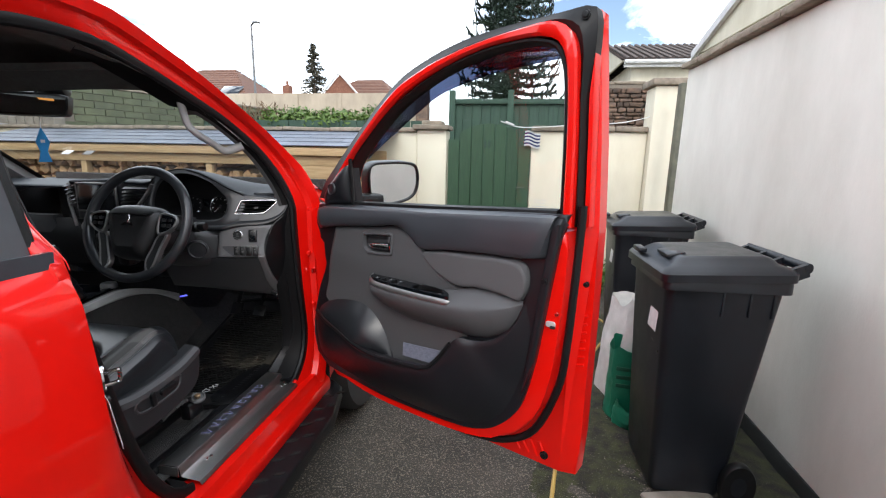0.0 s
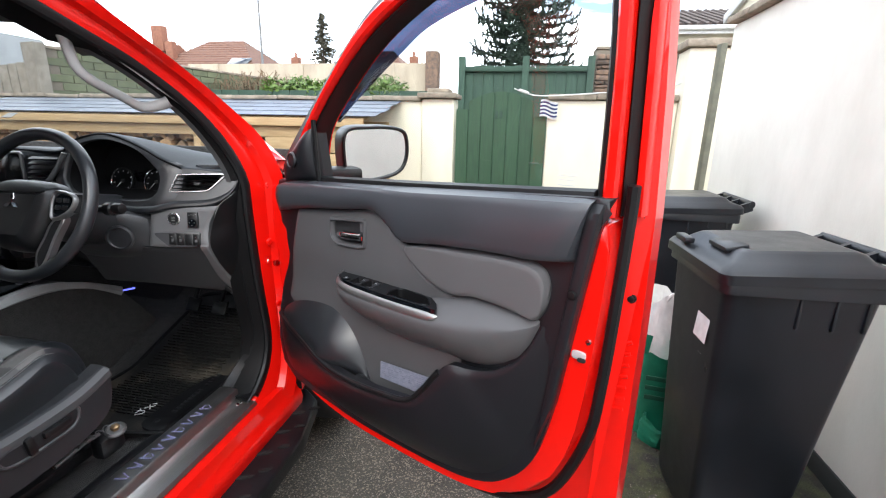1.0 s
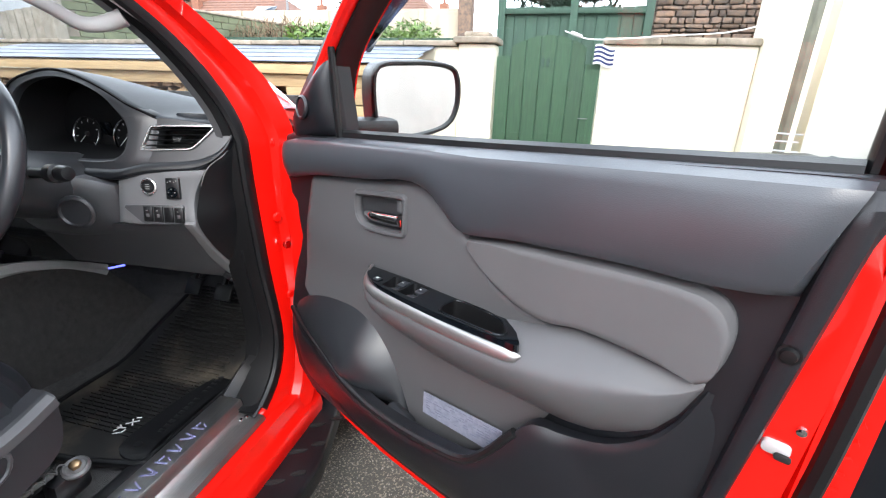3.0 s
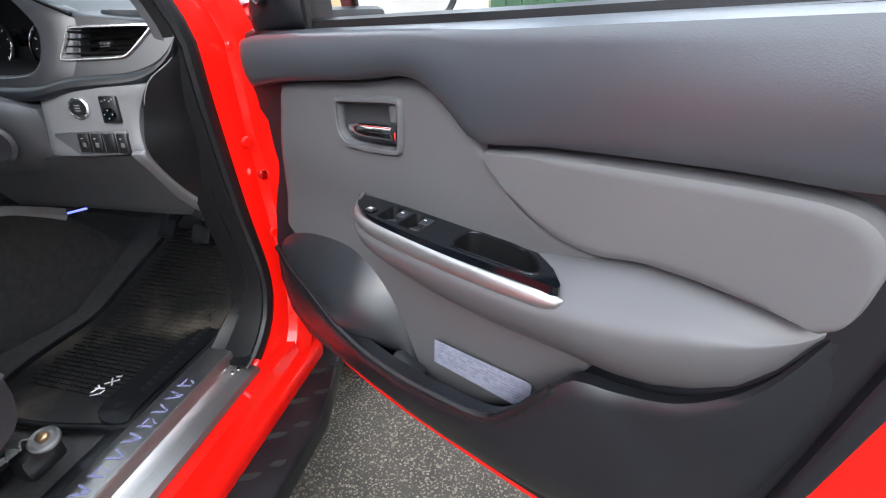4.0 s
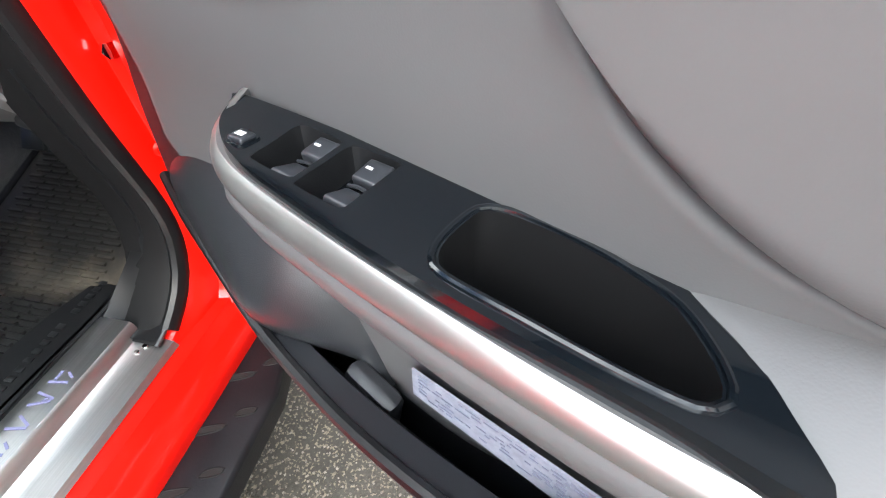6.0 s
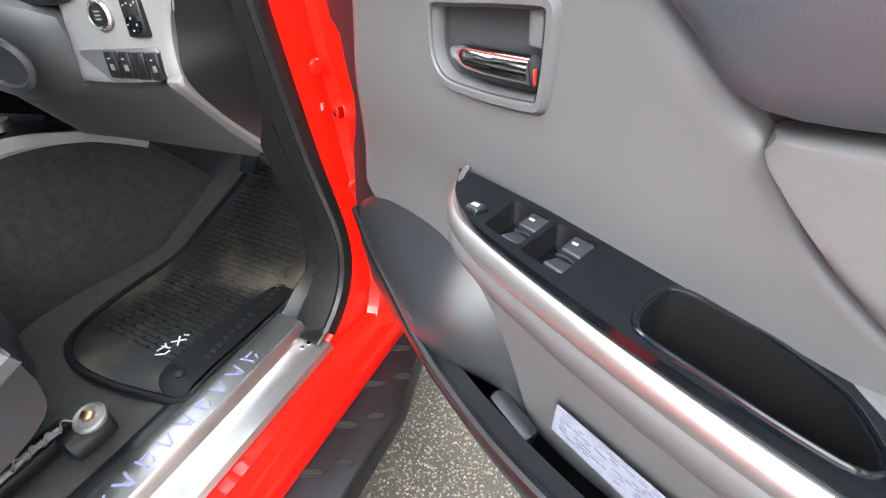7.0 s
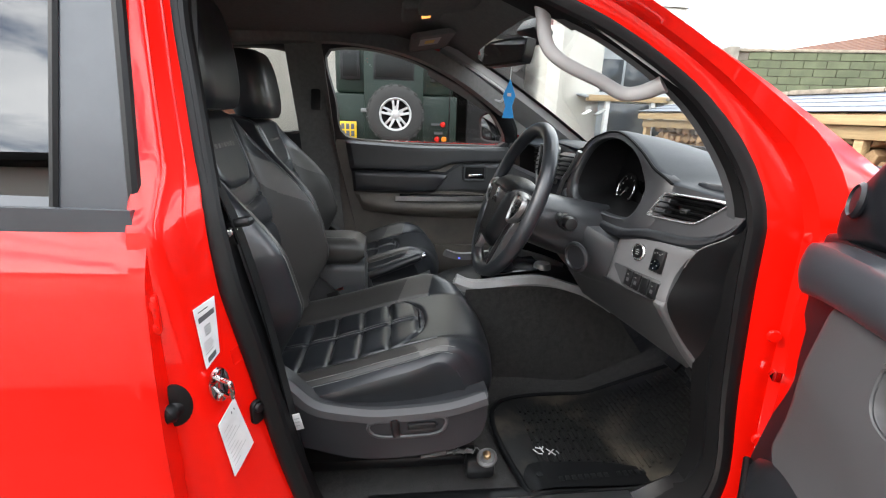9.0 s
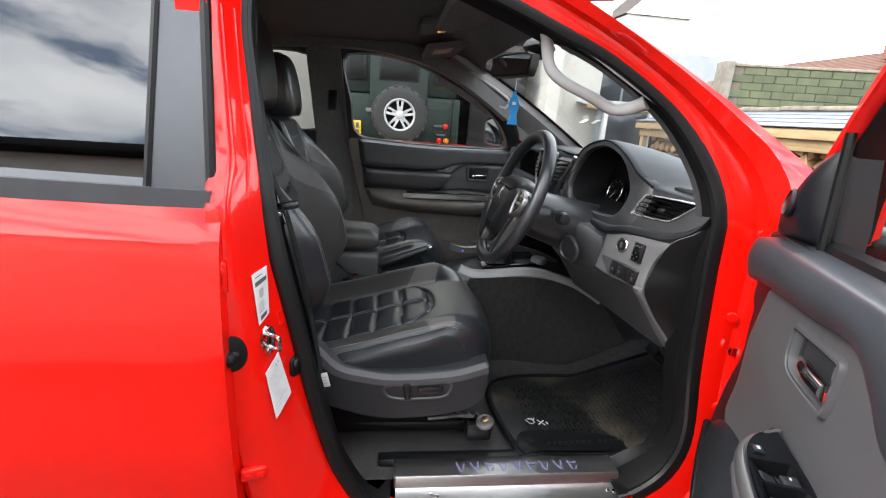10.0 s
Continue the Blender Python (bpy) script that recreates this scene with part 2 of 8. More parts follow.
GREENF = mat("green_fence_stain", (0.030, 0.070, 0.045), 0.7, col2=(0.020, 0.050, 0.034), vscale=7, stretch=(5, 5, 0.7), grain=0.3, gscale=70, rand=0.1)
SLATE = mat("slate_tile", (0.11, 0.135, 0.175), 0.42, col2=(0.07, 0.085, 0.115), vscale=9, grain=0.4, gscale=60, rand=0.2)
TIMBER = mat("pale_timber", (0.50, 0.36, 0.19), 0.7, col2=(0.37, 0.25, 0.125), vscale=5, stretch=(0.8, 6, 10), grain=0.25, gscale=60, rand=0.12)
LOGEND = mat("split_log", (0.42, 0.27, 0.14), 0.85, col2=(0.20, 0.115, 0.055), vscale=10, grain=0.5, gscale=60, rand=0.25)
RUBBLE = mat("rubble_stone", (0.20, 0.125, 0.085), 0.9, col2=(0.085, 0.065, 0.055), vscale=14, grain=0.7, gscale=60, gdist=0.006, rand=0.45)
MORTAR = mat("mortar", (0.20, 0.17, 0.135), 0.95, vscale=15, grain=0.5, gscale=100)
GBLOCK = mat("green_painted_block", (0.145, 0.160, 0.092), 0.85, col2=(0.105, 0.120, 0.07), vscale=5, grain=0.4, gscale=80, rand=0.1)
POSTM = mat("weathered_post", (0.16, 0.155, 0.11), 0.8, col2=(0.10, 0.10, 0.075), vscale=9, grain=0.4, gscale=70)
ROOF = mat("brown_roof_tile", (0.17, 0.082, 0.052), 0.8, col2=(0.105, 0.055, 0.04), vscale=6, grain=0.4, gscale=50, rand=0.2)
ROOFD = mat("dark_roof_tile", (0.085, 0.062, 0.052), 0.8, col2=(0.05, 0.04, 0.036), vscale=6, grain=0.4, gscale=50, rand=0.2)
BRICK = mat("brick_red", (0.30, 0.13, 0.08), 0.85, col2=(0.20, 0.085, 0.055), vscale=9, grain=0.4, gscale=90)
BEIGEW = mat("beige_garden_wall", (0.50, 0.42, 0.32), 0.9, col2=(0.36, 0.30, 0.225), vscale=2, stretch=(1, 1, 0.4), grain=0.3, gscale=60)
BARK = mat("bark", (0.10, 0.07, 0.05), 0.95, col2=(0.05, 0.036, 0.027), vscale=12, grain=0.8, gscale=40)
LEAF = mat("hedge_leaf", (0.13, 0.21, 0.035), 0.55, col2=(0.055, 0.11, 0.022), vscale=14)
NEEDLE = mat("monkey_puzzle_leaf", (0.020, 0.042, 0.024), 0.5, col2=(0.012, 0.026, 0.016), vscale=14)
NEEDLE2 = mat("fir_needle", (0.085, 0.078, 0.050), 0.7, col2=(0.050, 0.048, 0.032), vscale=10)
RUST = mat("dead_foliage", (0.15, 0.062, 0.032), 0.8, col2=(0.09, 0.038, 0.02), vscale=14)
TWIG = mat("bare_twigs", (0.20, 0.135, 0.085), 0.9, vscale=14)
BINP = mat("bin_plastic", (0.0085, 0.0105, 0.0150), 0.34, col2=(0.006, 0.0072, 0.0100), vscale=7, grain=0.25, gscale=260, rvar=0.16)
BAGW = mat("white_woven_bag", (0.66, 0.65, 0.62), 0.6, vscale=12, bump2=0.4, b2scale=30)
BAGG = mat("green_bag", (0.012, 0.20, 0.115), 0.42, col2=(0.008, 0.14, 0.08), vscale=8, bump2=0.4, b2scale=30)
HOSE = mat("yellow_hose", (0.52, 0.35, 0.09), 0.45, vscale=12)
DARKGL = mat("dull_dark_glass", (0.010, 0.011, 0.011), 0.35, vscale=3, spec=0.15)
DEFG = mat("dark_green_paint", (0.0075, 0.018, 0.0125), 0.5, vscale=6, spec=0.3)
TYRE = mat("tyre_rubber", (0.030, 0.029, 0.028), 0.8, vscale=14, grain=0.5, gscale=80)
ALLOY = mat("alloy", (0.50, 0.50, 0.50), 0.38, metal=0.2, vscale=12)
YELLOW = mat("yellow_plate", (0.80, 0.50, 0.01), 0.4, vscale=20)
LAMPR = mat("red_lens", (0.55, 0.02, 0.015), 0.15, vscale=20)
LAMPA = mat("amber_lens", (0.75, 0.22, 0.02), 0.15, vscale=20)
# near-black that paints the shade inside the garage, slots, ducts and recesses
SHADEBK = mat("shade_black", (0.010, 0.009, 0.009), 0.9, vscale=5)
GREYP = mat("grey_painted_wall", (0.42, 0.44, 0.45), 0.8, vscale=3, grain=0.2, gscale=80)
WINFR = mat("window_frame_white", (0.75, 0.75, 0.74), 0.5, vscale=10)
WINGL = mat("house_window_glass", (0.03, 0.035, 0.04), 0.06, vscale=2, coat=0.5)
GALV = mat("galvanised_pole", (0.20, 0.20, 0.20), 0.5, metal=0.5, vscale=10)
CONC = mat("concrete", (0.27, 0.245, 0.205), 0.9, col2=(0.18, 0.16, 0.13), vscale=8, grain=0.5, gscale=70)
CLOTH = mat("striped_cloth_white", (0.62, 0.62, 0.62), 0.9, vscale=20)
CLOTHB = mat("striped_cloth_navy", (0.02, 0.03, 0.11), 0.9, vscale=20)
DRYLEAF = mat("dry_leaf", (0.20, 0.11, 0.05), 0.85, vscale=20, rand=0.4)
COVEG = mat("light_lens", (0.8, 0.8, 0.78), 0.3, vscale=20)
BULB = glow("map_lamp_bulb", (1.0, 0.42, 0.10), 0.9)
BLUELED = glow("blue_led", (0.12, 0.14, 1.0), 1.6)

# ---- mesh tools ----
V = Vector


def part(name, bm, material, parent=None, label="", sharp=38):
    """Links a bmesh as ONE mesh object, under a thing or a part if given."""
    bmesh.ops.recalc_face_normals(bm, faces=bm.faces)
    me = bpy.data.meshes.new(name)
    bm.to_mesh(me)
    bm.free()
    for p in me.polygons:
        p.use_smooth = True
    me.set_sharp_from_angle(angle=radians(sharp))
    me.materials.append(material)
    ob = new(name, me)
    if parent:
        ob.parent = parent
    return tagged(ob, label)


def thing(name, label, category, group="", kind="", at=None):
    ob = new(name)
    ob.empty_display_size = 0.1
    if at is not None:
        ob.matrix_basis = at
    return tagged(ob, label, category, group, kind)


def cr(pts, n, closed=False):
    """n + 1 points on a Catmull-Rom curve through pts (n points when closed), evenly along its length."""
    p = np.array(pts, float)
    k = len(p)
    fine = []
    spans = k if closed else k - 1
    for i in range(spans):
        q = [p[(i + d) % k] if closed else p[min(max(i + d, 0), k - 1)] for d in (-1, 0, 1, 2)]
        for t in np.linspace(0, 1, 16, endpoint=False):
            fine.append(0.5 * (2 * q[1] + (q[2] - q[0]) * t + (2 * q[0] - 5 * q[1] + 4 * q[2] - q[3]) * t * t + (3 * q[1] - q[0] - 3 * q[2] + q[3]) * t ** 3))
    fine.append(p[0] if closed else p[-1])
    fine = np.array(fine)
    d = np.r_[0, np.cumsum(np.linalg.norm(np.diff(fine, axis=0), axis=1))]
    s = np.linspace(0, d[-1], n + 1)
    res = np.stack([np.interp(s, d, fine[:, c]) for c in range(p.shape[1])], 1)
    return [tuple(float(v) for v in r) for r in (res[:-1] if closed else res)]


def quads(rows, bm=None, closed=False, around=False):
    """A sheet of quads through rows of 3D points. closed: rows are loops; around: the last row meets the first."""
    bm = bm or bmesh.new()
    vs = [[bm.verts.new(p) for p in r] for r in rows]
    m = len(rows[0])
    for i in range(len(vs) if around else len(vs) - 1):
        a, b = vs[i], vs[(i + 1) % len(vs)]
        for j in range(m if closed else m - 1):
            k = (j + 1) % m
            if len({a[j], a[k], b[k], b[j]}) == 4:
                try:
                    bm.faces.new((a[j], a[k], b[k], b[j]))
                except ValueError:
                    pass
    return bm


def rise(t, e):
    """0 at the border, 1 from e inwards, rounded like a quarter circle."""
    if t >= e:
        return 1.0
    q = 1 - t / e
    return math.sqrt(max(0.0, 1 - q * q))


def patch(top, bot, f, nu=28, nv=12, back=None, bm=None, even=False):
    """A sheet between two plane curves; f(a, b, s, v) gives the 3D point. back: a vector by which the border is folded away."""
    A = cr(top, nu) if not even else top
    B = cr(bot, nu) if not even else bot
    rows = []
    for j in range(nv + 1):
        v = j / nv
        rows.append([V(f(a[0] * (1 - v) + b[0] * v, a[1] * (1 - v) + b[1] * v, i / nu, v)) for i, (a, b) in enumerate(zip(A, B))])
    bm = quads(rows, bm)
    if back is not None:
        k = V(back)
        ring = rows[0] + [r[-1] for r in rows[1:]] + rows[-1][-2::-1] + [r[0] for r in rows[-2:0:-1]]
        quads([ring, [p + k for p in ring]], bm, closed=True)
    return bm


def prism(poly, put, d0, d1, bev=0.0, seg=2, bm=None):
    """A flat outline given depth from d0 to d1, with its edges rounded. put(a, b, d) gives the 3D point."""
    own = bmesh.new()
    f0 = [own.verts.new(put(a, b, d0)) for a, b in poly]
    f1 = [own.verts.new(put(a, b, d1)) for a, b in poly]
    own.faces.new(f0[::-1])
    cap = own.faces.new(f1)
    n = len(poly)
    for i in range(n):
        own.faces.new((f0[i], f0[(i + 1) % n], f1[(i + 1) % n], f1[i]))
    if bev:
        bmesh.ops.bevel(own, geom=list(cap.edges), offset=bev, segments=seg, affect="EDGES", profile=0.5)
    bmesh.ops.triangulate(own, faces=[f for f in own.faces if len(f.verts) > 4])
    return merge(bm, own)


def merge(bm, own):
    if bm is None:
        return own
    me = bpy.data.meshes.new("tmp")
    own.to_mesh(me)
    own.free()
    bm.from_mesh(me)
    bpy.data.meshes.remove(me)
    return bm


def ring(outer, inner, put, d0, d1, bm=None, chamfer=0.0):
    """A frame between two loops of the same count, with depth and softened edges."""
    mid = lambda p, q, t: (p[0] + (q[0] - p[0]) * t, p[1] + (q[1] - p[1]) * t)  # noqa: E731
    rows = [[V(put(*p, d0)) for p in outer]]
    if chamfer:
        rows.append([V(put(*p, d1 - (d1 - d0) * chamfer)) for p in outer])
        rows.append([V(put(*mid(p, q, chamfer), d1)) for p, q in zip(outer, inner)])
        rows.append([V(put(*mid(p, q, 1 - chamfer), d1)) for p, q in zip(outer, inner)])
        rows.append([V(put(*p, d1 - (d1 - d0) * chamfer)) for p in inner])
    else:
        rows.append([V(put(*p, d1)) for p in outer])
        rows.append([V(put(*p, d1)) for p in inner])
    rows.append([V(put(*p, d0)) for p in inner])
    return quads(rows, bm, closed=True, around=True)


def inset(loop, d):
    """A loop moved inwards by d (outwards: minus)."""
    p = np.array(loop, float)
    area = 0.5 * np.sum(p[:, 0] * np.roll(p[:, 1], -1) - np.roll(p[:, 0], -1) * p[:, 1])
    t = np.roll(p, -1, 0) - np.roll(p, 1, 0)
    t /= np.linalg.norm(t, axis=1)[:, None] + 1e-9
    nrm = np.stack([-t[:, 1], t[:, 0]], 1) * (1 if area > 0 else -1)
    return [tuple(float(v) for v in r) for r in p + nrm * d]


def sweep(path, prof, bm=None, closed=False, up=(0, 0, 1), cap=True, scale=None):
    """A profile of (side, up) points carried along a path."""
    P = [V(p) for p in path]
    n = len(P)
    rows = []
    for i, p in enumerate(P):
        if closed:
            t = P[(i + 1) % n] - P[i - 1]
        else:
            t = P[min(i + 1, n - 1)] - P[max(i - 1, 0)]
        t.normalize()
        side = t.cross(V(up))
        if side.length < 1e-4:
            side = t.cross(V((0, 1, 0.01)))
        side.normalize()
        u = side.cross(t)
        k = scale(i / max(1, n - 1)) if scale else 1.0
        rows.append([p + side * a * k + u * b * k for a, b in prof])
    bm = quads(rows, bm, closed=True, around=closed)
    if cap and not closed:
        for r in (rows[0], rows[-1]):
            bm.faces.new([bm.verts.new(v) for v in r])
    return bm


def circle(r, n=10, ry=None):
    return [(r * math.cos(2 * math.pi * i / n), (ry or r) * math.sin(2 * math.pi * i / n)) for i in range(n)]


def tube(path, r, n=10, bm=None, closed=False, up=(0, 0, 1), scale=None):
    return sweep(path, circle(r, n), bm, closed, up, True, scale)


def rrect(w, h, r, k=4, cx=0.0, cy=0.0):
    """A rounded rectangle as a loop."""
    out = []
    for sx, sy, a0 in ((1, 1, 0), (-1, 1, 90), (-1, -1, 180), (1, -1, 270)):
        for i in range(k + 1):
            a = radians(a0 + 90 * i / k)
            out.append((cx + sx * (w / 2 - r) + r * math.cos(a), cy + sy * (h / 2 - r) + r * math.sin(a)))
    return out


def box(size, m=None, bev=0.004, seg=2, bm=None):
    own = bmesh.new()
    bmesh.ops.create_cube(own, size=1.0, matrix=Matrix.Diagonal((*size, 1)))
    if bev:
        bmesh.ops.bevel(own, geom=list(own.edges), offset=min(bev, min(size) * 0.45), segments=seg, affect="EDGES", profile=0.5)
    if m is not None:
        own.transform(m)
    return merge(bm, own)


def lathe(prof, n=24, m=None, bm=None, cap=True):
    """A turned form from (radius, height) points about z."""
    own = bmesh.new()
    rows = [[V((r * math.cos(2 * math.pi * i / n), r * math.sin(2 * math.pi * i / n), h)) for i in range(n)] for r, h in prof]
    quads(rows, own, closed=True)
    for r, row in ((prof[0][0], rows[0]), (prof[-1][0], rows[-1])):
        if cap and r > 1e-5:
            own.faces.new([own.verts.new(p) for p in row])
    bmesh.ops.remove_doubles(own, verts=own.verts, dist=1e-6)
    if m is not None:
        own.transform(m)
    return merge(bm, own)


def xyz(a, b, d):
    return (a, b, d)


def facing(at, normal, up=(0, 0, 1)):
    """A pose at a point whose z axis is the normal and whose y axis is as near up as can be."""
    z = V(normal).normalized()
    x = V(up).cross(z).normalized()
    y = z.cross(x)
    return Matrix.Translation(at) @ Matrix((x, y, z)).transposed().to_4x4()


def lump(bm, c, r, seed=0, sub=1, rough=0.25):
    own = bmesh.new()
    bmesh.ops.create_icosphere(own, subdivisions=sub, radius=1.0)
    for v in own.verts:
        k = 1 + rough * noise.noise(v.co * 1.7 + V((seed, seed * 0.7, 0)))
        v.co = V((v.co.x * r[0] * k, v.co.y * r[1] * k, v.co.z * r[2] * k)) + V(c)
    return merge(bm, own)

# ---- ground and walls ----
def sheet(x0, x1, y0, y1, nx, ny, z):
    rows = [[V((x0 + (x1 - x0) * i / nx, y0 + (y1 - y0) * j / ny, z(x0 + (x1 - x0) * i / nx, y0 + (y1 - y0) * j / ny))) for i in range(nx + 1)] for j in range(ny + 1)]
    return quads(rows)


bm = bmesh.new()
bmesh.ops.create_grid(bm, x_segments=8, y_segments=8, size=600)
tagged(part("ground", bm, ASPHALT), "worn dark asphalt driveway reaching out over the land", "ground", kind="structure")
bm = sheet(-1.5, 2.92, -3.0, 3.6, 90, 130, lambda x, y: 0.004 + 0.006 * noise.noise(V((x * 3, y * 3, 0))) + 0.004 * noise.noise(V((x * 11, y * 11, 3))))
tagged(part("asphalt_surface", bm, ASPHALT), "coarse grey asphalt driveway with loose grit", "driveway", kind="structure")
bm = sheet(1.55, 2.92, -0.9, 2.6, 60, 120, lambda x, y: 0.012 + 0.020 * noise.noise(V((x * 4, y * 4, 9))) - 0.035 * max(0, (2.10 - x)) + 0.006 * noise.noise(V((x * 17, y * 17, 2))))
tagged(part("moss_strip", bm, MOSS), "damp mossy dirt along the foot of the wall", "moss", kind="structure")

# loose grit, one mesh
rng = random.Random(4)
bm = bmesh.new()
for i in range(7000):
    x, y = rng.uniform(0.7, 2.3), rng.uniform(-0.9, 1.5)
    r = rng.uniform(0.0015, 0.0046)
    c = V((x, y, 0.006 + 0.006 * noise.noise(V((x * 3, y * 3, 0)))))
    vs = [bm.verts.new(c + V((r * math.cos(a) * rng.uniform(0.7, 1.2), r * math.sin(a), 0))) for a in (0, 1.6, 3.1, 4.7)]
    tip = bm.verts.new(c + V((0, 0, r)))
    for k in range(4):
        bm.faces.new((vs[k], vs[(k + 1) % 4], tip))
tagged(part("grit", bm, mat("pale_grit", (0.30, 0.265, 0.22), 0.9, vscale=30, col2=(0.12, 0.11, 0.1))), "loose pale grit on the asphalt", "grit", kind="stuff")


def wall(name, x0, x1, y0, y1, z0, z1, m, label, bev=0.012):
    bm = box((x1 - x0, y1 - y0, z1 - z0), pose((x0 + x1) / 2, (y0 + y1) / 2, (z0 + z1) / 2), bev)
    return tagged(part(name, bm, m), label, "wall", kind="structure")


def coping(parent, a, b, width, z0, z1, along, seed=0, over=0.0):
    """Coping stones end to end along x or y, each a piece of its own."""
    r = random.Random(seed)
    p = a
    while p < b - 0.02:
        q = min(b, p + r.uniform(0.42, 0.62))
        if b - q < 0.2:
            q = b
        h = z1 - z0 + r.uniform(-0.006, 0.004)
        size = (q - p - 0.006, width, h) if along[0] == "x" else (width, q - p - 0.006, h)
        c = ((p + q) / 2, along[1] + r.uniform(-0.006, 0.006), z0 + h / 2 + 0.003) if along[0] == "x" else (along[1] + r.uniform(-0.006, 0.006), (p + q) / 2, z0 + h / 2 + 0.003)
        bm = box(size, pose(*c, r.uniform(-1, 1), r.uniform(-1, 1), r.uniform(-0.4, 0.4)), 0.012)
        for v in bm.verts:
            v.co += V((0, 0, 0.006 * noise.noise(v.co * 9)))
        part("coping_stone", bm, STONE, parent)
        p = q


east = wall("wall_east", 2.93, 3.15, -1.60, 2.40, 0.0, 2.10, RENDER, "tall pale rendered boundary wall with weathered stains")
coping(east, -1.6, 2.42, 0.30, 2.10, 2.145, ("y", 3.03), 1)
# known only from a reflection; kept pale to bounce light onto the red doors
shed = wall("wall_outhouse", 2.90, 5.2, -7.0, -1.606, 0.0, 1.92, RENDER, "unseen pale rendered wall along the drive, pale to bounce light")
part("shed_roof", box((2.5, 5.5, 0.05), pose(4.05, -4.31, 1.95), 0.01), TARPNT, shed)
band = box((0.012, 3.96, 0.10), pose(2.924, 0.40, 0.05), 0.004)
part("painted_base_band", band, TARPNT, east, "black bitumen band at the wall's foot")

north = wall("wall_north", -7.0, 0.48, 3.72, 3.92, 0.0, 1.675, RENDERC, "cream rendered garden wall with stone coping")
coping(north, -7.0, 0.47, 0.27, 1.675, 1.72, ("x", 3.81), 2)
pier = wall("wall_pier", 0.483, 0.83, 3.70, 3.98, 0.0, 1.70, RENDERC, "cream rendered gate pier with a stone cap")
bm = box((0.42, 0.38, 0.055), pose(0.655, 3.82, 1.733), 0.014)
part("pier_cap", bm, STONE, pier)
bm = box((0.24, 0.24, 0.05), pose(0.655, 3.82, 1.785), 0.018)
part("pier_cap", bm, STONE, pier)
north2 = wall("wall_north_right", 1.80, 3.02, 3.72, 3.92, 0.0, 1.70, RENDERC, "cream rendered wall beside the gate with stone coping")
coping(north2, 1.79, 3.02, 0.27, 1.70, 1.755, ("x", 3.81), 3)
pillar = wall("wall_pillar", 3.023, 3.40, 3.60, 3.95, 0.0, 2.16, RENDERC, "tall cream rendered pillar with a stone cap")
bm = box((0.46, 0.44, 0.07), pose(3.21, 3.77, 2.20), 0.016)
part("pillar_cap", bm, STONE, pillar)
post = box((0.05, 0.08, 2.14), pose(3.185, 3.30, 1.07, 0, 0, 8), 0.006)
tagged(part("gate_post", post, POSTM), "slim weathered olive timber gate post", "post", kind="structure")
bm = box((3.4, 0.2, 2.3), pose(5.25, 3.9, 1.15), 0.01)
tagged(part("wall_house_side", bm, RENDERC), "cream rendered wall beyond the pillar", "wall", kind="structure")

# ---- garden gate ----
gate = thing("garden_gate", "arched dark green painted wooden garden gate between cream piers", "gate", at=pose(0.85, 3.74, 0.05))
GW = 0.94
for i in range(7):
    w = GW / 7
    xa, xb = i * w + 0.003, (i + 1) * w - 0.003

    def top(x):
        k = (x - GW / 2) / (GW / 2)
        return 1.56 + 0.17 * max(0.0, 1 - (k / 0.92) ** 2) if 0 < i < 6 else 1.55 - 0.01 * i

    n = 5
    poly = [(xa, 0.0), (xb, 0.0)] + [(xb + (xa - xb) * t / n, top(xb + (xa - xb) * t / n)) for t in range(n + 1)]
    part("board", prism(poly, lambda a, b, d: (a, d, b), 0.0, -0.022 - 0.002 * (i % 2), 0.004, 1), GREENP, gate)
for z in (0.3, 1.25):
    part("rail", box((GW, 0.035, 0.10), pose(GW / 2, 0.022, z)), GREENP, gate)
for x, wd in ((0.43, 0.028), (0.475, 0.03)):
    part("number_bar", box((wd, 0.004, 0.075), pose(x, -0.028, 1.50), 0.001), GREENF, gate, "dull raised bar")
latch = tube(cr([(0.80, -0.03, 1.02), (0.83, -0.05, 1.02), (0.86, -0.05, 1.02), (0.88, -0.03, 1.02)], 8), 0.005, 6)
part("latch", latch, GALV, gate)

# striped cloth peg bag hanging on the line
cloth = thing("striped_cloth", "navy and white striped cloth hanging from the washing line", "cloth", at=pose(1.72, 3.66, 1.70))
for i in range(9):
    x0 = 0.0
    rows = []
    for j in range(2):
        z = -0.018 * (i + j)
        rows.append([V((0.17 * k / 6 + 0.02 * z, 0.012 * math.sin(k * 1.3 + z * 20), z - 0.02 * k / 6 + 0.012 * math.sin(k))) for k in range(7)])
    b = quads(rows + [[p + V((0, 0.003, 0)) for p in r] for r in rows[::-1]], around=True)
    part("stripe", b, CLOTHB if i % 2 else CLOTH, cloth)
line = thing("washing_line", "pale washing line strung along the garden wall", "line")
part("line", tube(cr([(1.45, 3.60, 1.80), (1.70, 3.62, 1.735), (2.3, 3.66, 1.77), (2.75, 3.70, 1.80), (3.05, 3.72, 1.87)], 24), 0.006, 6), WINFR, line)
part("peg", box((0.10, 0.015, 0.02), pose(1.55, 3.60, 1.775, 0, 20, 0)), LABEL, line)

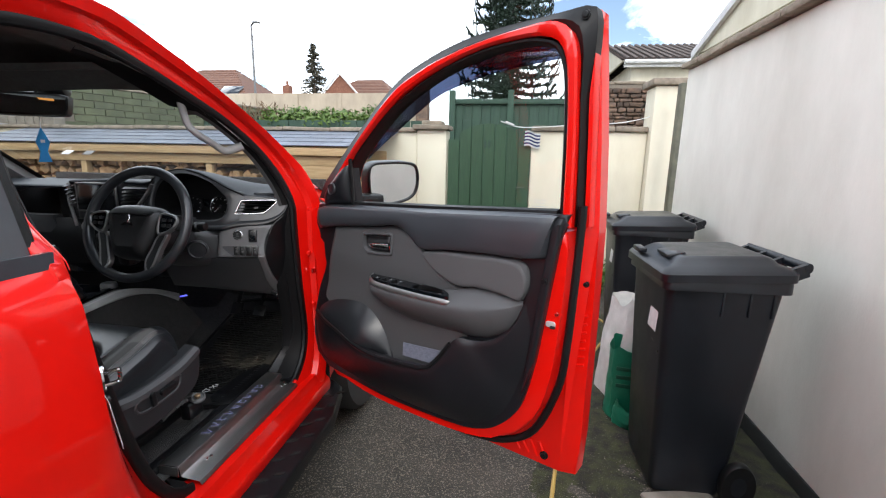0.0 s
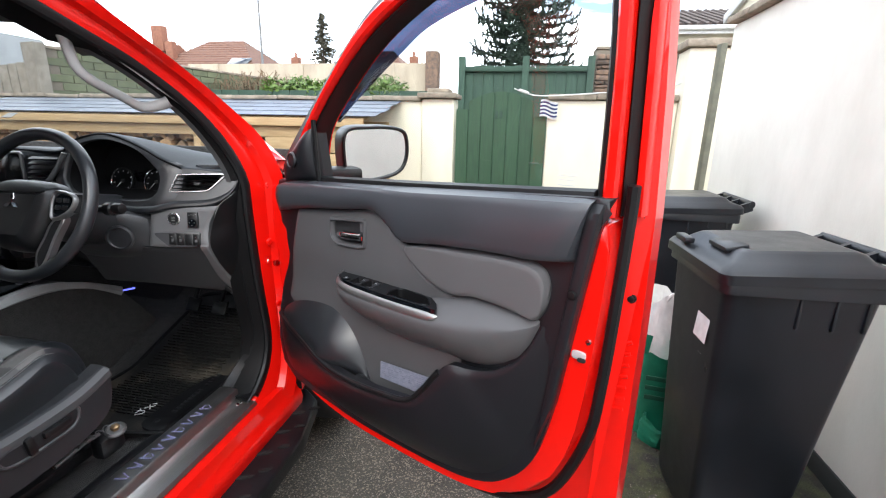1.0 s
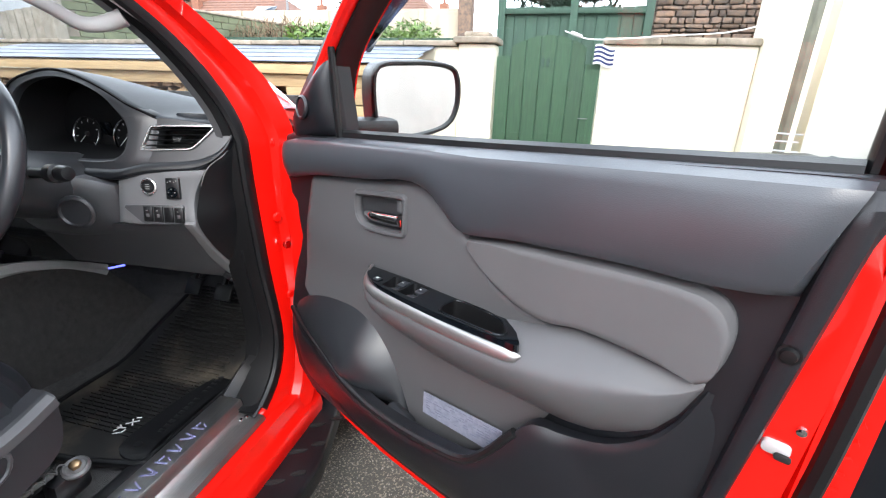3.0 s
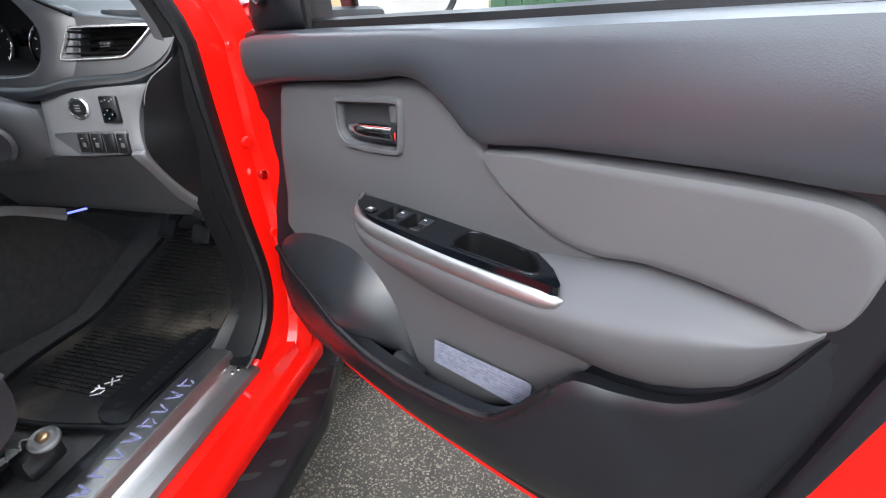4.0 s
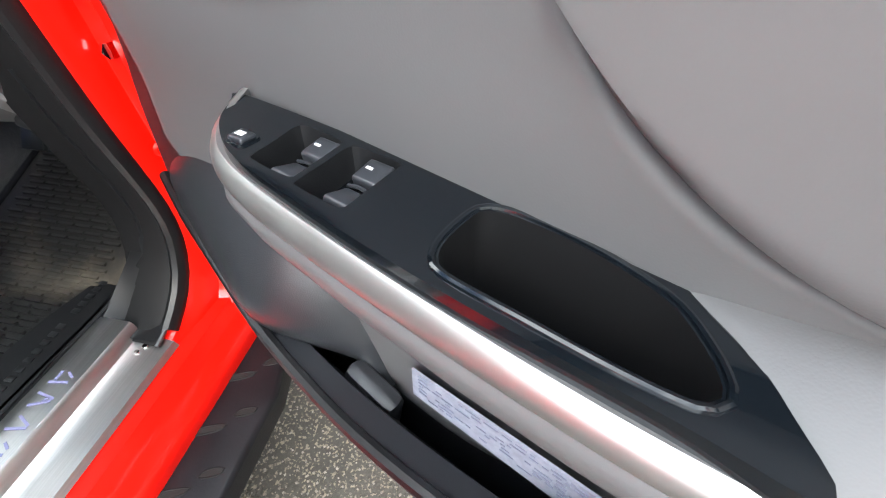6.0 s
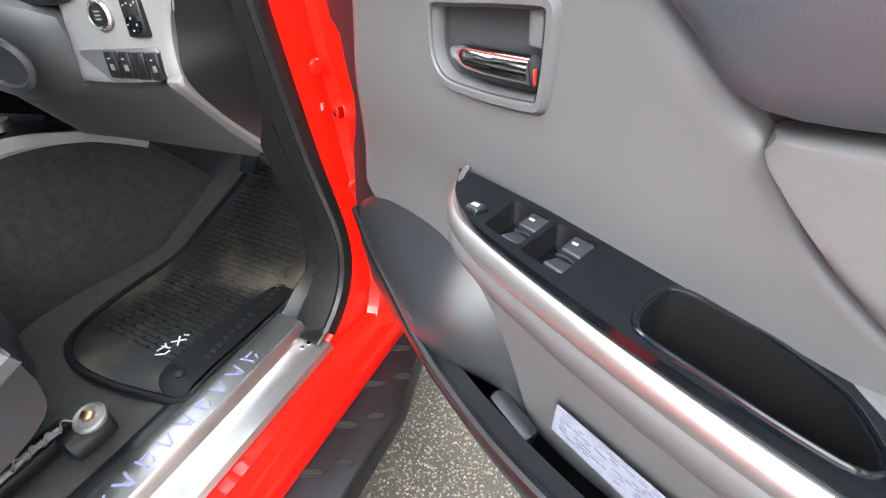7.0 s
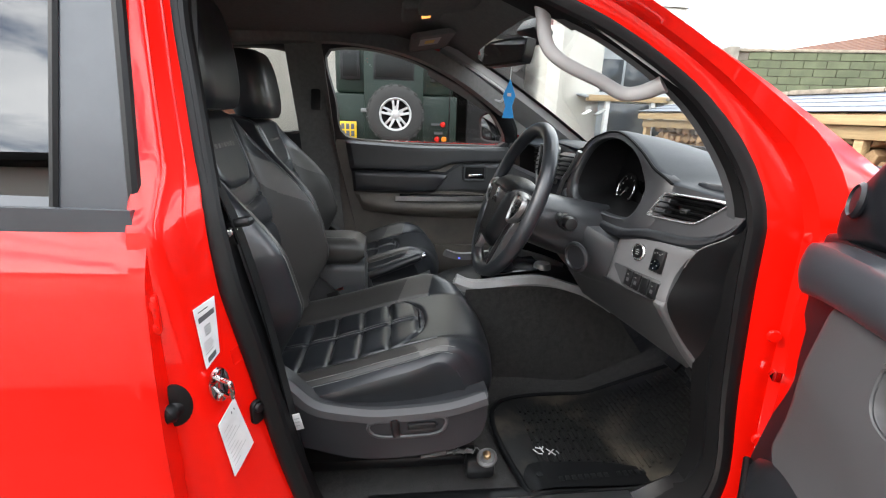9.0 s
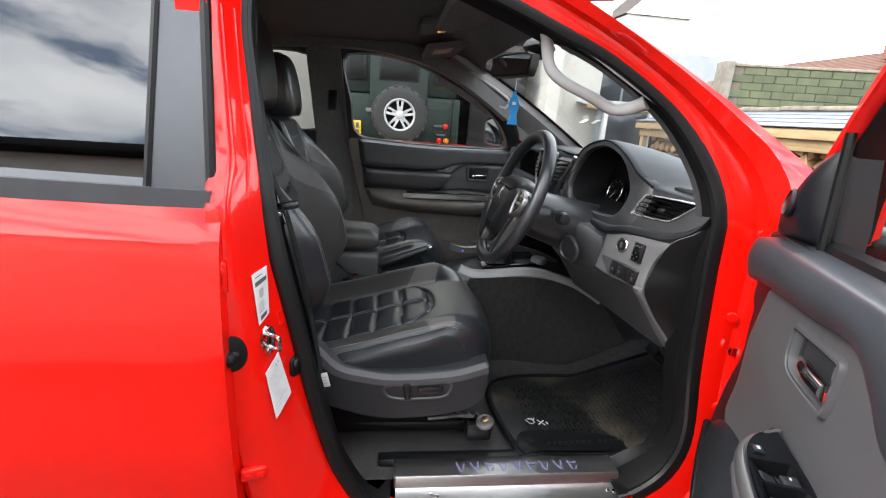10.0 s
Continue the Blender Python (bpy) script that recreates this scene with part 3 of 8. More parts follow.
# ---- fence and stone wall behind ----
fence = thing("garden_fence", "dark green stained close-boarded timber fence", "fence", at=pose(0.66, 5.45, 0))
for i in range(12):
    part("fence_board", box((0.137, 0.02, 2.26), pose(0.07 + i * 0.14, 0.0, 1.12 + 0.004 * (i % 3))), GREENF, fence)
for x in (-0.02, 0.85, 1.70):
    part("fence_post", box((0.09, 0.09, 2.4), pose(x, -0.02, 1.17)), GREENF, fence)
part("fence_backing", box((1.70, 0.012, 2.2), pose(0.83, 0.018, 1.10)), GREENF, fence)
part("fence_rail", box((1.75, 0.05, 0.05), pose(0.83, -0.035, 2.2)), GREENF, fence)
part("fence_rail", box((1.75, 0.05, 0.05), pose(0.83, -0.035, 1.3)), GREENF, fence)

stone_wall = wall("wall_stone", 2.42, 4.6, 5.52, 5.9, 0.0, 2.46, MORTAR, "old rubble stone wall with brown stones")
rng = random.Random(8)
z = 1.0
while z < 2.40:
    h = rng.uniform(0.04, 0.09)
    x = 2.43
    while x < 4.5:
        w = rng.uniform(0.06, 0.22)
        bm = box((w - 0.014, 0.10, h - 0.010), pose(x + w / 2, 5.505 + rng.uniform(-0.012, 0.008), z + h / 2, rng.uniform(-3, 3), rng.uniform(-3, 3), 0), 0.014)
        for v in bm.verts:
            v.co += 0.010 * V((noise.noise(v.co * 13), noise.noise(v.co * 11 + V((5, 0, 0))), noise.noise(v.co * 12 + V((0, 7, 0)))))
        part("stone", bm, RUBBLE, stone_wall)
        x += w
    z += h
coping(stone_wall, 2.42, 4.6, 0.44, 2.46, 2.50, ("x", 5.72), 5)

gblock = tagged(part("wall_block", box((0.20, 4.4, 2.36), pose(-4.62, 6.52, 1.18, 0, 0, -14), 0.01), MORTAR), "green painted concrete block garden wall", "wall", kind="structure")
gm_ = pose(-4.62, 6.52, 0, 0, 0, -14)
for r_ in range(12):
    for c_ in range(15):
        y0 = -2.2 + c_ * 0.30 + (0.15 if r_ % 2 else 0)
        if y0 + 0.29 > 2.2:
            continue
        z0 = 1.065 + r_ * 0.108
        part("block", box((0.02, 0.290, 0.100), gm_ @ pose(0.104 + 0.002 * ((r_ * 7 + c_ * 3) % 3), y0 + 0.15, z0 + 0.052), 0.004, 1), GBLOCK, gblock)
part("coping_slab", box((0.27, 4.5, 0.04), gm_ @ pose(0, 0, 2.38), 0.01), STONE, gblock)
tagged(part("wall_block_pier", box((0.30, 0.15, 2.42), gm_ @ pose(0.02, -2.28, 1.21), 0.012), CONC), "grey stone end pier of the block wall", "wall", kind="structure")

# ---- log store ----
store = thing("log_store", "open timber log store with a slate roof against the garden wall", "log store", at=pose(0, 0, 0))
XL, XR = -4.9, 0.12
RY0, RZ0, RY1, RZ1 = 2.93, 1.485, 3.70, 1.665
slope = math.atan2(RZ1 - RZ0, RY1 - RY0)
part("roof_deck", box((XR - XL, 0.79, 0.02), pose((XL + XR) / 2, (RY0 + RY1) / 2, (RZ0 + RZ1) / 2 - 0.022, math.degrees(slope))), TIMBER, store)
part("fascia_board", box((XR - XL, 0.025, 0.075), pose((XL + XR) / 2, RY0 - 0.01, RZ0 - 0.058)), TIMBER, store, "pale sawn fascia board")
part("beam", box((XR - XL - 0.1, 0.07, 0.10), pose((XL + XR) / 2, RY0 + 0.07, RZ0 - 0.15)), TIMBER, store)
for x in (XL + 0.1, -3.3, -1.7, XR - 0.09):
    part("post", box((0.075, 0.075, 1.30), pose(x, RY0 + 0.09, 0.65)), TIMBER, store)
for i in range(9):
    part("side_board", box((0.02, 0.66, 0.135), pose(XR - 0.03, 3.34, 0.10 + i * 0.147)), TIMBER, store)
for i in range(6):
    part("front_board", box((0.98, 0.02, 0.135), pose(XR - 0.55, RY0 + 0.04, 0.48 + i * 0.147)), TIMBER, store)
part("back_board", box((XR - XL, 0.02, 1.45), pose((XL + XR) / 2, 3.69, 0.73)), TIMBER, store)
nx = 17
for r_ in range(4):
    for c_ in range(nx + 1):
        w = (XR + 0.12 - XL) / nx
        xa = XL + (c_ - (0.5 if r_ % 2 else 0)) * w
        xb = min(xa + w - 0.004, XR + 0.14)
        xa = max(xa, XL)
        if xb - xa < 0.03:
            continue
        k = (r_ + 0.5) / 4
        y = RY0 - 0.02 + (RY1 - RY0) * k
        zz = RZ0 + (RZ1 - RZ0) * k + 0.005
        part("slate", box((xb - xa, 0.225, 0.007), pose((xa + xb) / 2, y, zz, math.degrees(slope) - 1.6), 0.0015, 1), SLATE, store)
# split logs stacked in the store
rng = random.Random(11)
wood = thing("log_stack", "stack of split firewood with pale cut ends", "firewood", at=pose(0, 0, 0))
count = 0
z = 0.06
while z < 1.30 and count < 290:
    x = -4.7
    rowh = 0.0
    while x < -1.05 and count < 290:
        r = rng.uniform(0.045, 0.085)
        if z > 0.62 or x > -3.6:
            n = rng.choice((3, 4, 5))
            a0 = rng.uniform(0, 6.3)
            loop = [(r * rng.uniform(0.85, 1.1) * math.cos(a0 + 6.283 * k / n), r * rng.uniform(0.85, 1.1) * math.sin(a0 + 6.283 * k / n)) for k in range(n)]
            y0 = rng.uniform(3.02, 3.09)
            bm = prism(loop, lambda a, b, d, x=x, z=z, r=r: (x + r + a, d, z + r + b), y0 + 0.45, y0, 0.006, 1)
            part("log", bm, LOGEND, wood)
            count += 1
        x += 2 * r * 0.9
        rowh = 0.115
    z += rowh

# ---- far setting ----
def roofed(name, x0, x1, y0, y1, eaves, ridge, axis, wall_m, roof_m, label, hip=0.0, tiles=0, over=0.25):
    """A house with walls, a pitched roof with thick tile courses, and a base on the ground."""
    h = thing(name, label, "house", at=pose(0, 0, 0))
    part("wall", box((x1 - x0, y1 - y0, eaves), pose((x0 + x1) / 2, (y0 + y1) / 2, eaves / 2), 0.01), wall_m, h)
    a0, a1 = (x0 - over, x1 + over) if axis == "x" else (y0 - over, y1 + over)
    b0, b1 = (y0 - over, y1 + over) if axis == "x" else (x0 - over, x1 + over)
    bc = (b0 + b1) / 2
    n = tiles or 12
    for side in (0, 1):
        rows = []
        e = b0 if side == 0 else b1
        for i in range(n):
            for t0, lift in ((i / n, 0.05), ((i + 1) / n, 0.0)):
                w0, z0, h0 = e + (bc - e) * t0, eaves + (ridge - eaves) * t0 + lift, hip * t0
                row = [(a0 + h0 + (a1 - a0 - 2 * h0) * k / 8, w0, z0) for k in range(9)]
                rows.append([V((q[1], q[0], q[2]) if axis == "y" else q) for q in row])
        bm = quads(rows)
        part("roof", bm, roof_m, h)
    for end in (0, 1):
        a = a0 if end == 0 else a1
        ai = a + (hip if end == 0 else -hip)
        tri = [(a, b0, eaves), (a, b1, eaves), (ai, bc, ridge)]
        if axis == "y":
            tri = [(q[1], q[0], q[2]) for q in tri]
        bm = bmesh.new()
        shift = V((0.06 if end == 0 else -0.06, 0, 0)) if axis == "x" else V((0, 0.06 if end == 0 else -0.06, 0))
        quads([[V(p) for p in tri], [V(p) + shift for p in tri]], bm, closed=True)
        bm.faces.new([bm.verts.new(p) for p in tri])
        part("roof" if hip else "gable", bm, roof_m if hip else wall_m, h)
    return h


h1 = roofed("far_house", -27.0, -18.2, 30, 37, 5.3, 7.85, "x", BRICK, ROOF, "brick house with a brown hipped tile roof", hip=3.2)
part("solar_panel", box((1.6, 1.1, 0.05), pose(-19.6, 30.35, 5.85, 36, 0, 0)), WINGL, h1, "dark blue solar panel")
part("chimney", box((0.6, 0.5, 1.6), pose(-25.6, 31, 6.6)), BRICK, h1)
h2 = roofed("far_house", -12.6, -7.2, 30, 37, 5.2, 7.0, "x", BRICK, ROOF, "brick house with a hipped roof and small front gable", hip=2.0)
g2 = prism([(-12.2, 5.3), (-9.4, 5.3), (-10.8, 6.8)], lambda a, b, d: (a, d, b), 30.2, 29.7)
part("front_gable", g2, BRICK, h2)
for s_ in (-1, 1):
    part("bargeboard", box((0.1, 0.12, 2.0), pose(-10.8 + s_ * 0.72, 29.5, 6.08, 0, s_ * -43, 0)), WINFR, h2)
for x in (-15.7, -6.8):
    part("chimney", box((0.55, 0.5, 1.2), pose(x, 31.5, 5.7)), BRICK, h2)
    part("chimney_pot", lathe([(0.1, 0), (0.08, 0.35)], 10, pose(x, 31.5, 6.3)), BRICK, h2)
h3 = roofed("near_house", 4.55, 9.5, 12, 18, 3.95, 5.0, "x", RENDERC, ROOFD, "cream house with a dark pantile roof and white gutter", tiles=16, over=0.3)
part("gutter", tube([(4.3, 11.66, 3.93), (9.8, 11.66, 3.93)], 0.055, 8), WINFR, h3)
part("fascia", box((5.5, 0.03, 0.14), pose(7.05, 11.73, 3.87)), WINFR, h3)
bm = bmesh.new()
rng = random.Random(3)
for i in range(26):
    for j in range(16):
        t = (j + 0.5) / 16
        x = 4.3 + 5.5 * (i + 0.5) / 26
        y = 11.7 + (15 - 11.7) * t
        zz = 3.95 + 1.05 * t + 0.05
        bm = tube([(x, y - 0.10, zz - 0.03), (x, y + 0.10, zz + 0.035)], 0.055, 5, bm)
tagged(part("pantile_course", bm, ROOFD, h3), kind="stuff")
h4 = roofed("gable_house", 5.0, 11.0, 2.6, 7.5, 3.28, 4.1, "x", RENDERC, ROOFD, "cream rendered house gable with white bargeboard", tiles=10)
part("bargeboard", box((0.06, 2.9, 0.14), pose(4.70, 6.42, 3.70, -16.9, 0, 0)), WINFR, h4)

beige = wall("wall_beige", -9.0, -1.4, 12.0, 12.25, 0.0, 3.2, BEIGEW, "weathered beige concrete garden wall")
for x in (-8.0, -6.6, -5.2, -3.8, -2.4):
    part("panel_pier", box((0.16, 0.05, 3.2), pose(x, 11.98, 1.6)), BEIGEW, beige)
wall("wall_beige_end", -1.398, -1.05, 11.9, 12.3, 0.0, 3.5, RUBBLE, "brown stone end pier of the beige wall")
fen2 = thing("board_fence", "low dark timber fence below the hedge", "fence", at=pose(0, 0, 0))
for i in range(20):
    part("fence_board", box((0.33, 0.03, 2.0), pose(-6.6 + i * 0.34, 6.7, 1.02)), GREENF, fen2)


def leafy(bm, c, r, n, size, rng, flat=0.6):
    """Many small leaves strewn over a clump."""
    for _ in range(n):
        d = V((rng.gauss(0, 1), rng.gauss(0, 1), rng.gauss(0, 1)))
        d.normalize()
        k = rng.uniform(0.65, 1.05)
        p = V(c) + V((d.x * r[0] * k, d.y * r[1] * k, d.z * r[2] * k))
        s = size * rng.uniform(0.6, 1.3)
        a = V((rng.gauss(0, 1), rng.gauss(0, 1), rng.gauss(0, flat))).normalized()
        b = a.cross(d).normalized() if a.cross(d).length > 1e-3 else V((0, 0, 1))
        vs = [bm.verts.new(p - a * s), bm.verts.new(p + b * s * 0.4), bm.verts.new(p + a * s), bm.verts.new(p - b * s * 0.4)]
        bm.faces.new(vs)
    return bm


rng = random.Random(21)
bm = bmesh.new()
for i in range(26):
    x = -3.1 + 2.4 * i / 25
    leafy(bm, (x, 7.0 + rng.uniform(-0.15, 0.15), 2.02 + rng.uniform(-0.08, 0.10)), (0.22, 0.25, 0.24), 150, 0.05, rng)
hedge = tagged(part("hedge", bm, LEAF), "bright green leafy hedge above the fence", "hedge", kind="stuff")
bm = bmesh.new()
for i in range(420):
    x = rng.uniform(-6.6, -2.9)
    z = 2.0 + rng.uniform(0, 0.42) * (1 if x > -4.0 else 0.8)
    y = 7.1 + rng.uniform(-0.3, 0.3)
    bm = tube([(x, y, 1.9), (x + rng.uniform(-0.07, 0.07), y, (z + 2) / 2), (x + rng.uniform(-0.15, 0.15), y, z)], 0.006, 3, bm)
tagged(part("bare_shrub", bm, TWIG), "brown leafless twiggy shrub", "shrub", kind="stuff")

# fir
fir = thing("fir_tree", "slim brownish fir tree rising behind houses", "tree", at=pose(-12.85, 30, 0))
part("trunk", tube([(0, 0, 0), (0, 0, 5), (0.02, 0, 8.9)], 0.16, 8, scale=lambda s: 1.05 - s), BARK, fir)
bm = bmesh.new()
for i in range(150):
    t = (i / 150) ** 0.9
    z = 3.6 + 5.2 * t
    L = 1.55 * (1 - t) ** 0.8 * rng.uniform(0.6, 1.15) + 0.05
    a = rng.uniform(0, 6.283)
    for k in range(4):
        f = (k + 0.6) / 4
        leafy(bm, (L * f * math.cos(a), L * f * math.sin(a), z - 0.12 * f * L), (0.10, 0.10, 0.07), 7, 0.11, rng)
part("crown", bm, NEEDLE2, fir)

# monkey puzzle
puzzle = thing("monkey_puzzle_tree", "dark spiky monkey puzzle tree with some rusty dead branches", "tree", at=pose(1.25, 14, 0))
part("trunk", tube([(0, 0, 0), (0.03, 0, 3.5), (0, 0, 8.4)], 0.16, 10, scale=lambda s: 1 - 0.7 * s), BARK, puzzle)
bl, br = bmesh.new(), bmesh.new()
for i in range(120):
    t = i / 120
    z = 3.3 + 4.8 * t
    L = (1.72 - 0.80 * t) * rng.uniform(0.75, 1.1)
    a = i * 2.4 + rng.uniform(-0.3, 0.3)
    dead = 0.25 < (a % 6.283) < 1.5 and z < 6.2
    pts = cr([(0, 0, z), (0.45 * L * math.cos(a), 0.45 * L * math.sin(a), z - 0.16), (0.85 * L * math.cos(a), 0.85 * L * math.sin(a), z - 0.10), (L * math.cos(a + 0.1), L * math.sin(a + 0.1), z + 0.14)], 11)
    tgt = br if dead else bl
    tgt = tube(pts, 0.035, 5, tgt, scale=lambda s: 1 - 0.5 * s)
    for j, p in enumerate(pts[1:], 1):
        for k in range(11):
            b_ = k * 2.399 + j
            o = V((math.cos(b_) * math.sin(a), -math.cos(b_) * math.cos(a), math.sin(b_)))
            d = (V(pts[j]) - V(pts[j - 1])).normalized()
            q = V(p) - d * rng.uniform(0, 0.1)
            e = q + o * 0.13 + d * 0.08
            sd = d.cross(o) * 0.028
            tgt.faces.new([tgt.verts.new(v) for v in (q + sd, e, q - sd)])
    for s_ in (-1, 1):
        for j in (5, 8):
            p = V(pts[j])
            d = V((math.cos(a + s_ * 0.9), math.sin(a + s_ * 0.9), -0.1)) * 0.36 * (1 - 0.3 * t)
            sub = [p, p + d * 0.5, p + d + V((0, 0, 0.08))]
            tgt = tube(sub, 0.028, 4, tgt)
            for q in sub[1:]:
                for k in range(12):
                    b_ = k * 2.399
                    o = V((math.cos(b_) * math.sin(a), -math.cos(b_) * math.cos(a), math.sin(b_)))
                    tgt.faces.new([tgt.verts.new(v) for v in (q + V((0.02, 0.02, 0)), q + o * 0.13 + d * 0.15, q - V((0.02, 0.02, 0)))])
part("crown", bl, NEEDLE, puzzle)
part("dead_branches", br, RUST, puzzle, "rusty brown dead branches")

# street lamp
lamp = thing("street_lamp", "slim grey street lamp on a tall pole", "street lamp", at=pose(-13.8, 24, 0))
part("pole", tube([(0, 0, 0), (0, 0, 8.5)], 0.075, 8, scale=lambda s: 1.2 - 0.5 * s), GALV, lamp)
part("arm", tube([(0, 0, 8.45), (0.12, -0.02, 8.6), (0.3, -0.05, 8.62)], 0.05, 6), GALV, lamp)
part("lamp_head", box((0.42, 0.16, 0.10), pose(0.36, -0.06, 8.62, 0, 6, 0), 0.03), GALV, lamp)

# ---- pickup truck: body ----
truck = thing("pickup_truck", "bright red double-cab pickup with its front door wide open", "pickup truck", at=pose(0, 0, 0))


def xs(z):
    """Half width of the body side at a height: upright below the belt, leaning in above."""
    return 0.835 if z < 1.22 else 0.835 - 0.30 * (z - 1.22)


APER = [(-.60, .502), (-.695, .585), (-.752, .75), (-.795, .95), (-.848, 1.2), (-.878, 1.40), (-.893, 1.55), (-.86, 1.64), (-.72, 1.665), (-.56, 1.65), (-.43, 1.61),
        (-.305, 1.56), (-.19, 1.51), (-.064, 1.422), (.014, 1.317), (.042, 1.23), (.05, 1.10), (.07, .89), (.097, .715), (.084, .622), (.036, .552), (-.06, .506), (-.30, .498)]
OUTR = [(-.60, .40), (-.80, .42), (-.895, .62), (-.918, .95), (-.930, 1.2), (-.938, 1.40), (-.950, 1.58), (-.94, 1.73), (-.74, 1.745), (-.56, 1.725), (-.39, 1.662),
        (-.25, 1.592), (-.12, 1.520), (.03, 1.425), (.125, 1.352), (.168, 1.25), (.17, 1.10), (.17, .89), (.17, .715), (.17, .56), (.14, .44), (.02, .40), (-.30, .40)]
def xr(z):
    """Half width at the rear side doors."""
    return 0.838 if z < 1.22 else 0.838 - 0.215 * (z - 1.22)


def xb(y, z):
    t = min(1.0, max(0.0, (-y - 0.45) / 0.35))
    t = t * t * (3 - 2 * t)
    return xs(z) * (1 - t) + xr(z) * t


NA = 110
aper = cr(APER, NA, closed=True)


# the rear jamb faces forwards, then turns outwards behind the rear door
JT, JX = (-.02, 0.0, .06, .42, .55, .9, 1.0, 1.02), (-.10, -.078, -.070, .018, .036, .041, .030, -.02)
JU = (-.10, -.078, -.070, -.034, -.018, -.006, -.014, -.04)  # above the waist, behind the window frame


def jamb(t, z, d=0.0):
    """A point on the rear jamb; t from its inner to its outer edge, d proud of it."""
    yi = float(np.interp(z, (.585, .75, .95, 1.2, 1.4), (-.695, -.752, -.795, -.848, -.878)))
    yo = float(np.interp(z, (.42, .62, .95, 1.2, 1.4), (-.80, -.895, -.918, -.930, -.938)))
    return V((.835 + float(np.interp(t, JT, JX)) + .50 * d, yi + (yo - yi) * t + .87 * d, z))


def side_ring(sx):
    dense_in, dense_out = cr(APER, NA, closed=True), cr(OUTR, NA, closed=True)
    # pair every aperture point with the point of the outer loop at the same share between control points
    o = dense_out
    lerp = lambda t: [(p[0] + (q[0] - p[0]) * t, p[1] + (q[1] - p[1]) * t) for p, q in zip(dense_in, o)]  # noqa: E731
    rows = []
    for t, dx in ((-0.02, -0.058), (0.0, -0.035), (0.06, -0.012), (0.30, 0.0), (0.42, 0.002), (0.52, 0.004), (0.58, 0.026), (0.9, 0.044), (1.0, 0.030), (1.02, -0.03)):
        tb = lambda y: min(1.0, max(0.0, (-y - 0.60) / 0.2))  # noqa: E731
        up_ = lambda z: (lambda k: k * k * (3 - 2 * k))(min(1.0, max(0.0, (z - 1.20) / 0.10)))  # noqa: E731
        jx = lambda z: float(np.interp(t, JT, JX)) * (1 - up_(z)) + float(np.interp(t, JT, JU)) * up_(z)  # noqa: E731
        rows.append([V((sx * (xb(*p) + dx * (1 - tb(p[0])) + jx(p[1]) * tb(p[0])), p[0], p[1])) for p in lerp(t)])
    return quads(rows, closed=True)


part("body_side", side_ring(1), RED, truck, "glossy red door aperture and pillars")
part("body_side", side_ring(-1), RED, truck)
# door seal round the aperture
for sx in (1, -1):
    seal = inset(aper, -0.006)
    seal = [p for p in seal if not (p[1] < 0.512 and -0.59 < p[0] < 0.05)]
    bm = sweep([(sx * (xb(y, z) - 0.022 - (0.030 + 0.026 * min(1.0, max(0.0, (z - 1.10) / 0.15))) * min(1.0, max(0.0, (-y - 0.60) / 0.2))), y, z) for y, z in seal], [(0.016 * math.cos(a) * (1.25 if math.cos(a) > 0 else 1), 0.013 * math.sin(a)) for a in [6.283 * k / 10 for k in range(10)]], up=(1, 0, 0))
    ds = part("door_seal", bm, RUBBER, truck, "black rubber door seal")
    bead = [p for p in inset(aper, 0.0075) if not (p[1] < 0.512 and -0.59 < p[0] < 0.05)]
    part("seal_bead", tube([(sx * (xb(y, z) - 0.022 - (0.030 + 0.026 * min(1.0, max(0.0, (z - 1.10) / 0.15))) * min(1.0, max(0.0, (-y - 0.60) / 0.2))), y, z) for y, z in bead], 0.0046, 6, up=(1, 0, 0)), SEATPL, ds)
    keep = [i for i, p in enumerate(aper) if not (p[1] < 0.510 and -0.60 < p[0] < 0.05)]
    rear_ = [min(1.0, max(0.0, (-p[0] - 0.60) / 0.12)) for p in aper]
    a1_, a2_, a3_ = ([(p[0] + (q[0] - p[0]) * r, p[1] + (q[1] - p[1]) * r) for p, q, r in zip(inset(aper, d), inset(aper, e), rear_)] for d, e in ((0.004, 0.004), (0.012, 0.005), (0.016, 0.006)))
    bm = quads([[V((sx * (xb(*a1_[i]) - 0.026 - 0.04 * min(1.0, max(0.0, (-a1_[i][0] - 0.60) / 0.2))), *a1_[i])) for i in keep], [V((sx * (xb(*a2_[i]) - 0.045 - 0.035 * min(1.0, max(0.0, (-a2_[i][0] - 0.60) / 0.2))), *a2_[i])) for i in keep], [V((sx * (xb(*a3_[i]) - (0.11 if -0.60 < a3_[i][0] < -0.30 or a3_[i][1] < 1.20 and a3_[i][0] > -0.60 else 0.055) - 0.055 * min(1.0, max(0.0, (-a3_[i][0] - 0.60) / 0.2))), *a3_[i])) for i in keep]])
    part("pillar_trim", bm, PILLARB, truck)
    front = [i for i in keep if a3_[i][0] > -0.30 and a3_[i][1] > 1.20]
    a4_ = inset(aper, 0.020)
    part("pillar_inner_trim", quads([[V((sx * (xb(*a3_[i]) - 0.050), *a3_[i])) for i in front], [V((sx * (xb(*a4_[i]) - 0.064), *a4_[i])) for i in front]]), GREYD, truck, "pale grey pillar trim")

# roof, windscreen, cab back
def roof_pt(u, v, drop=0.0):
    """u across -1..1, v from the screen to the back of the cab."""
    y = -0.27 - 1.45 * v - 0.09 * (1 - v) * u * u * -1
    z = 1.775 - 0.055 * abs(u) ** 2.4 - 0.10 * max(0.0, (0.18 - v) / 0.18) ** 2 * 0.9 - 0.03 * v
    return V((0.66 * u, y, z - drop))


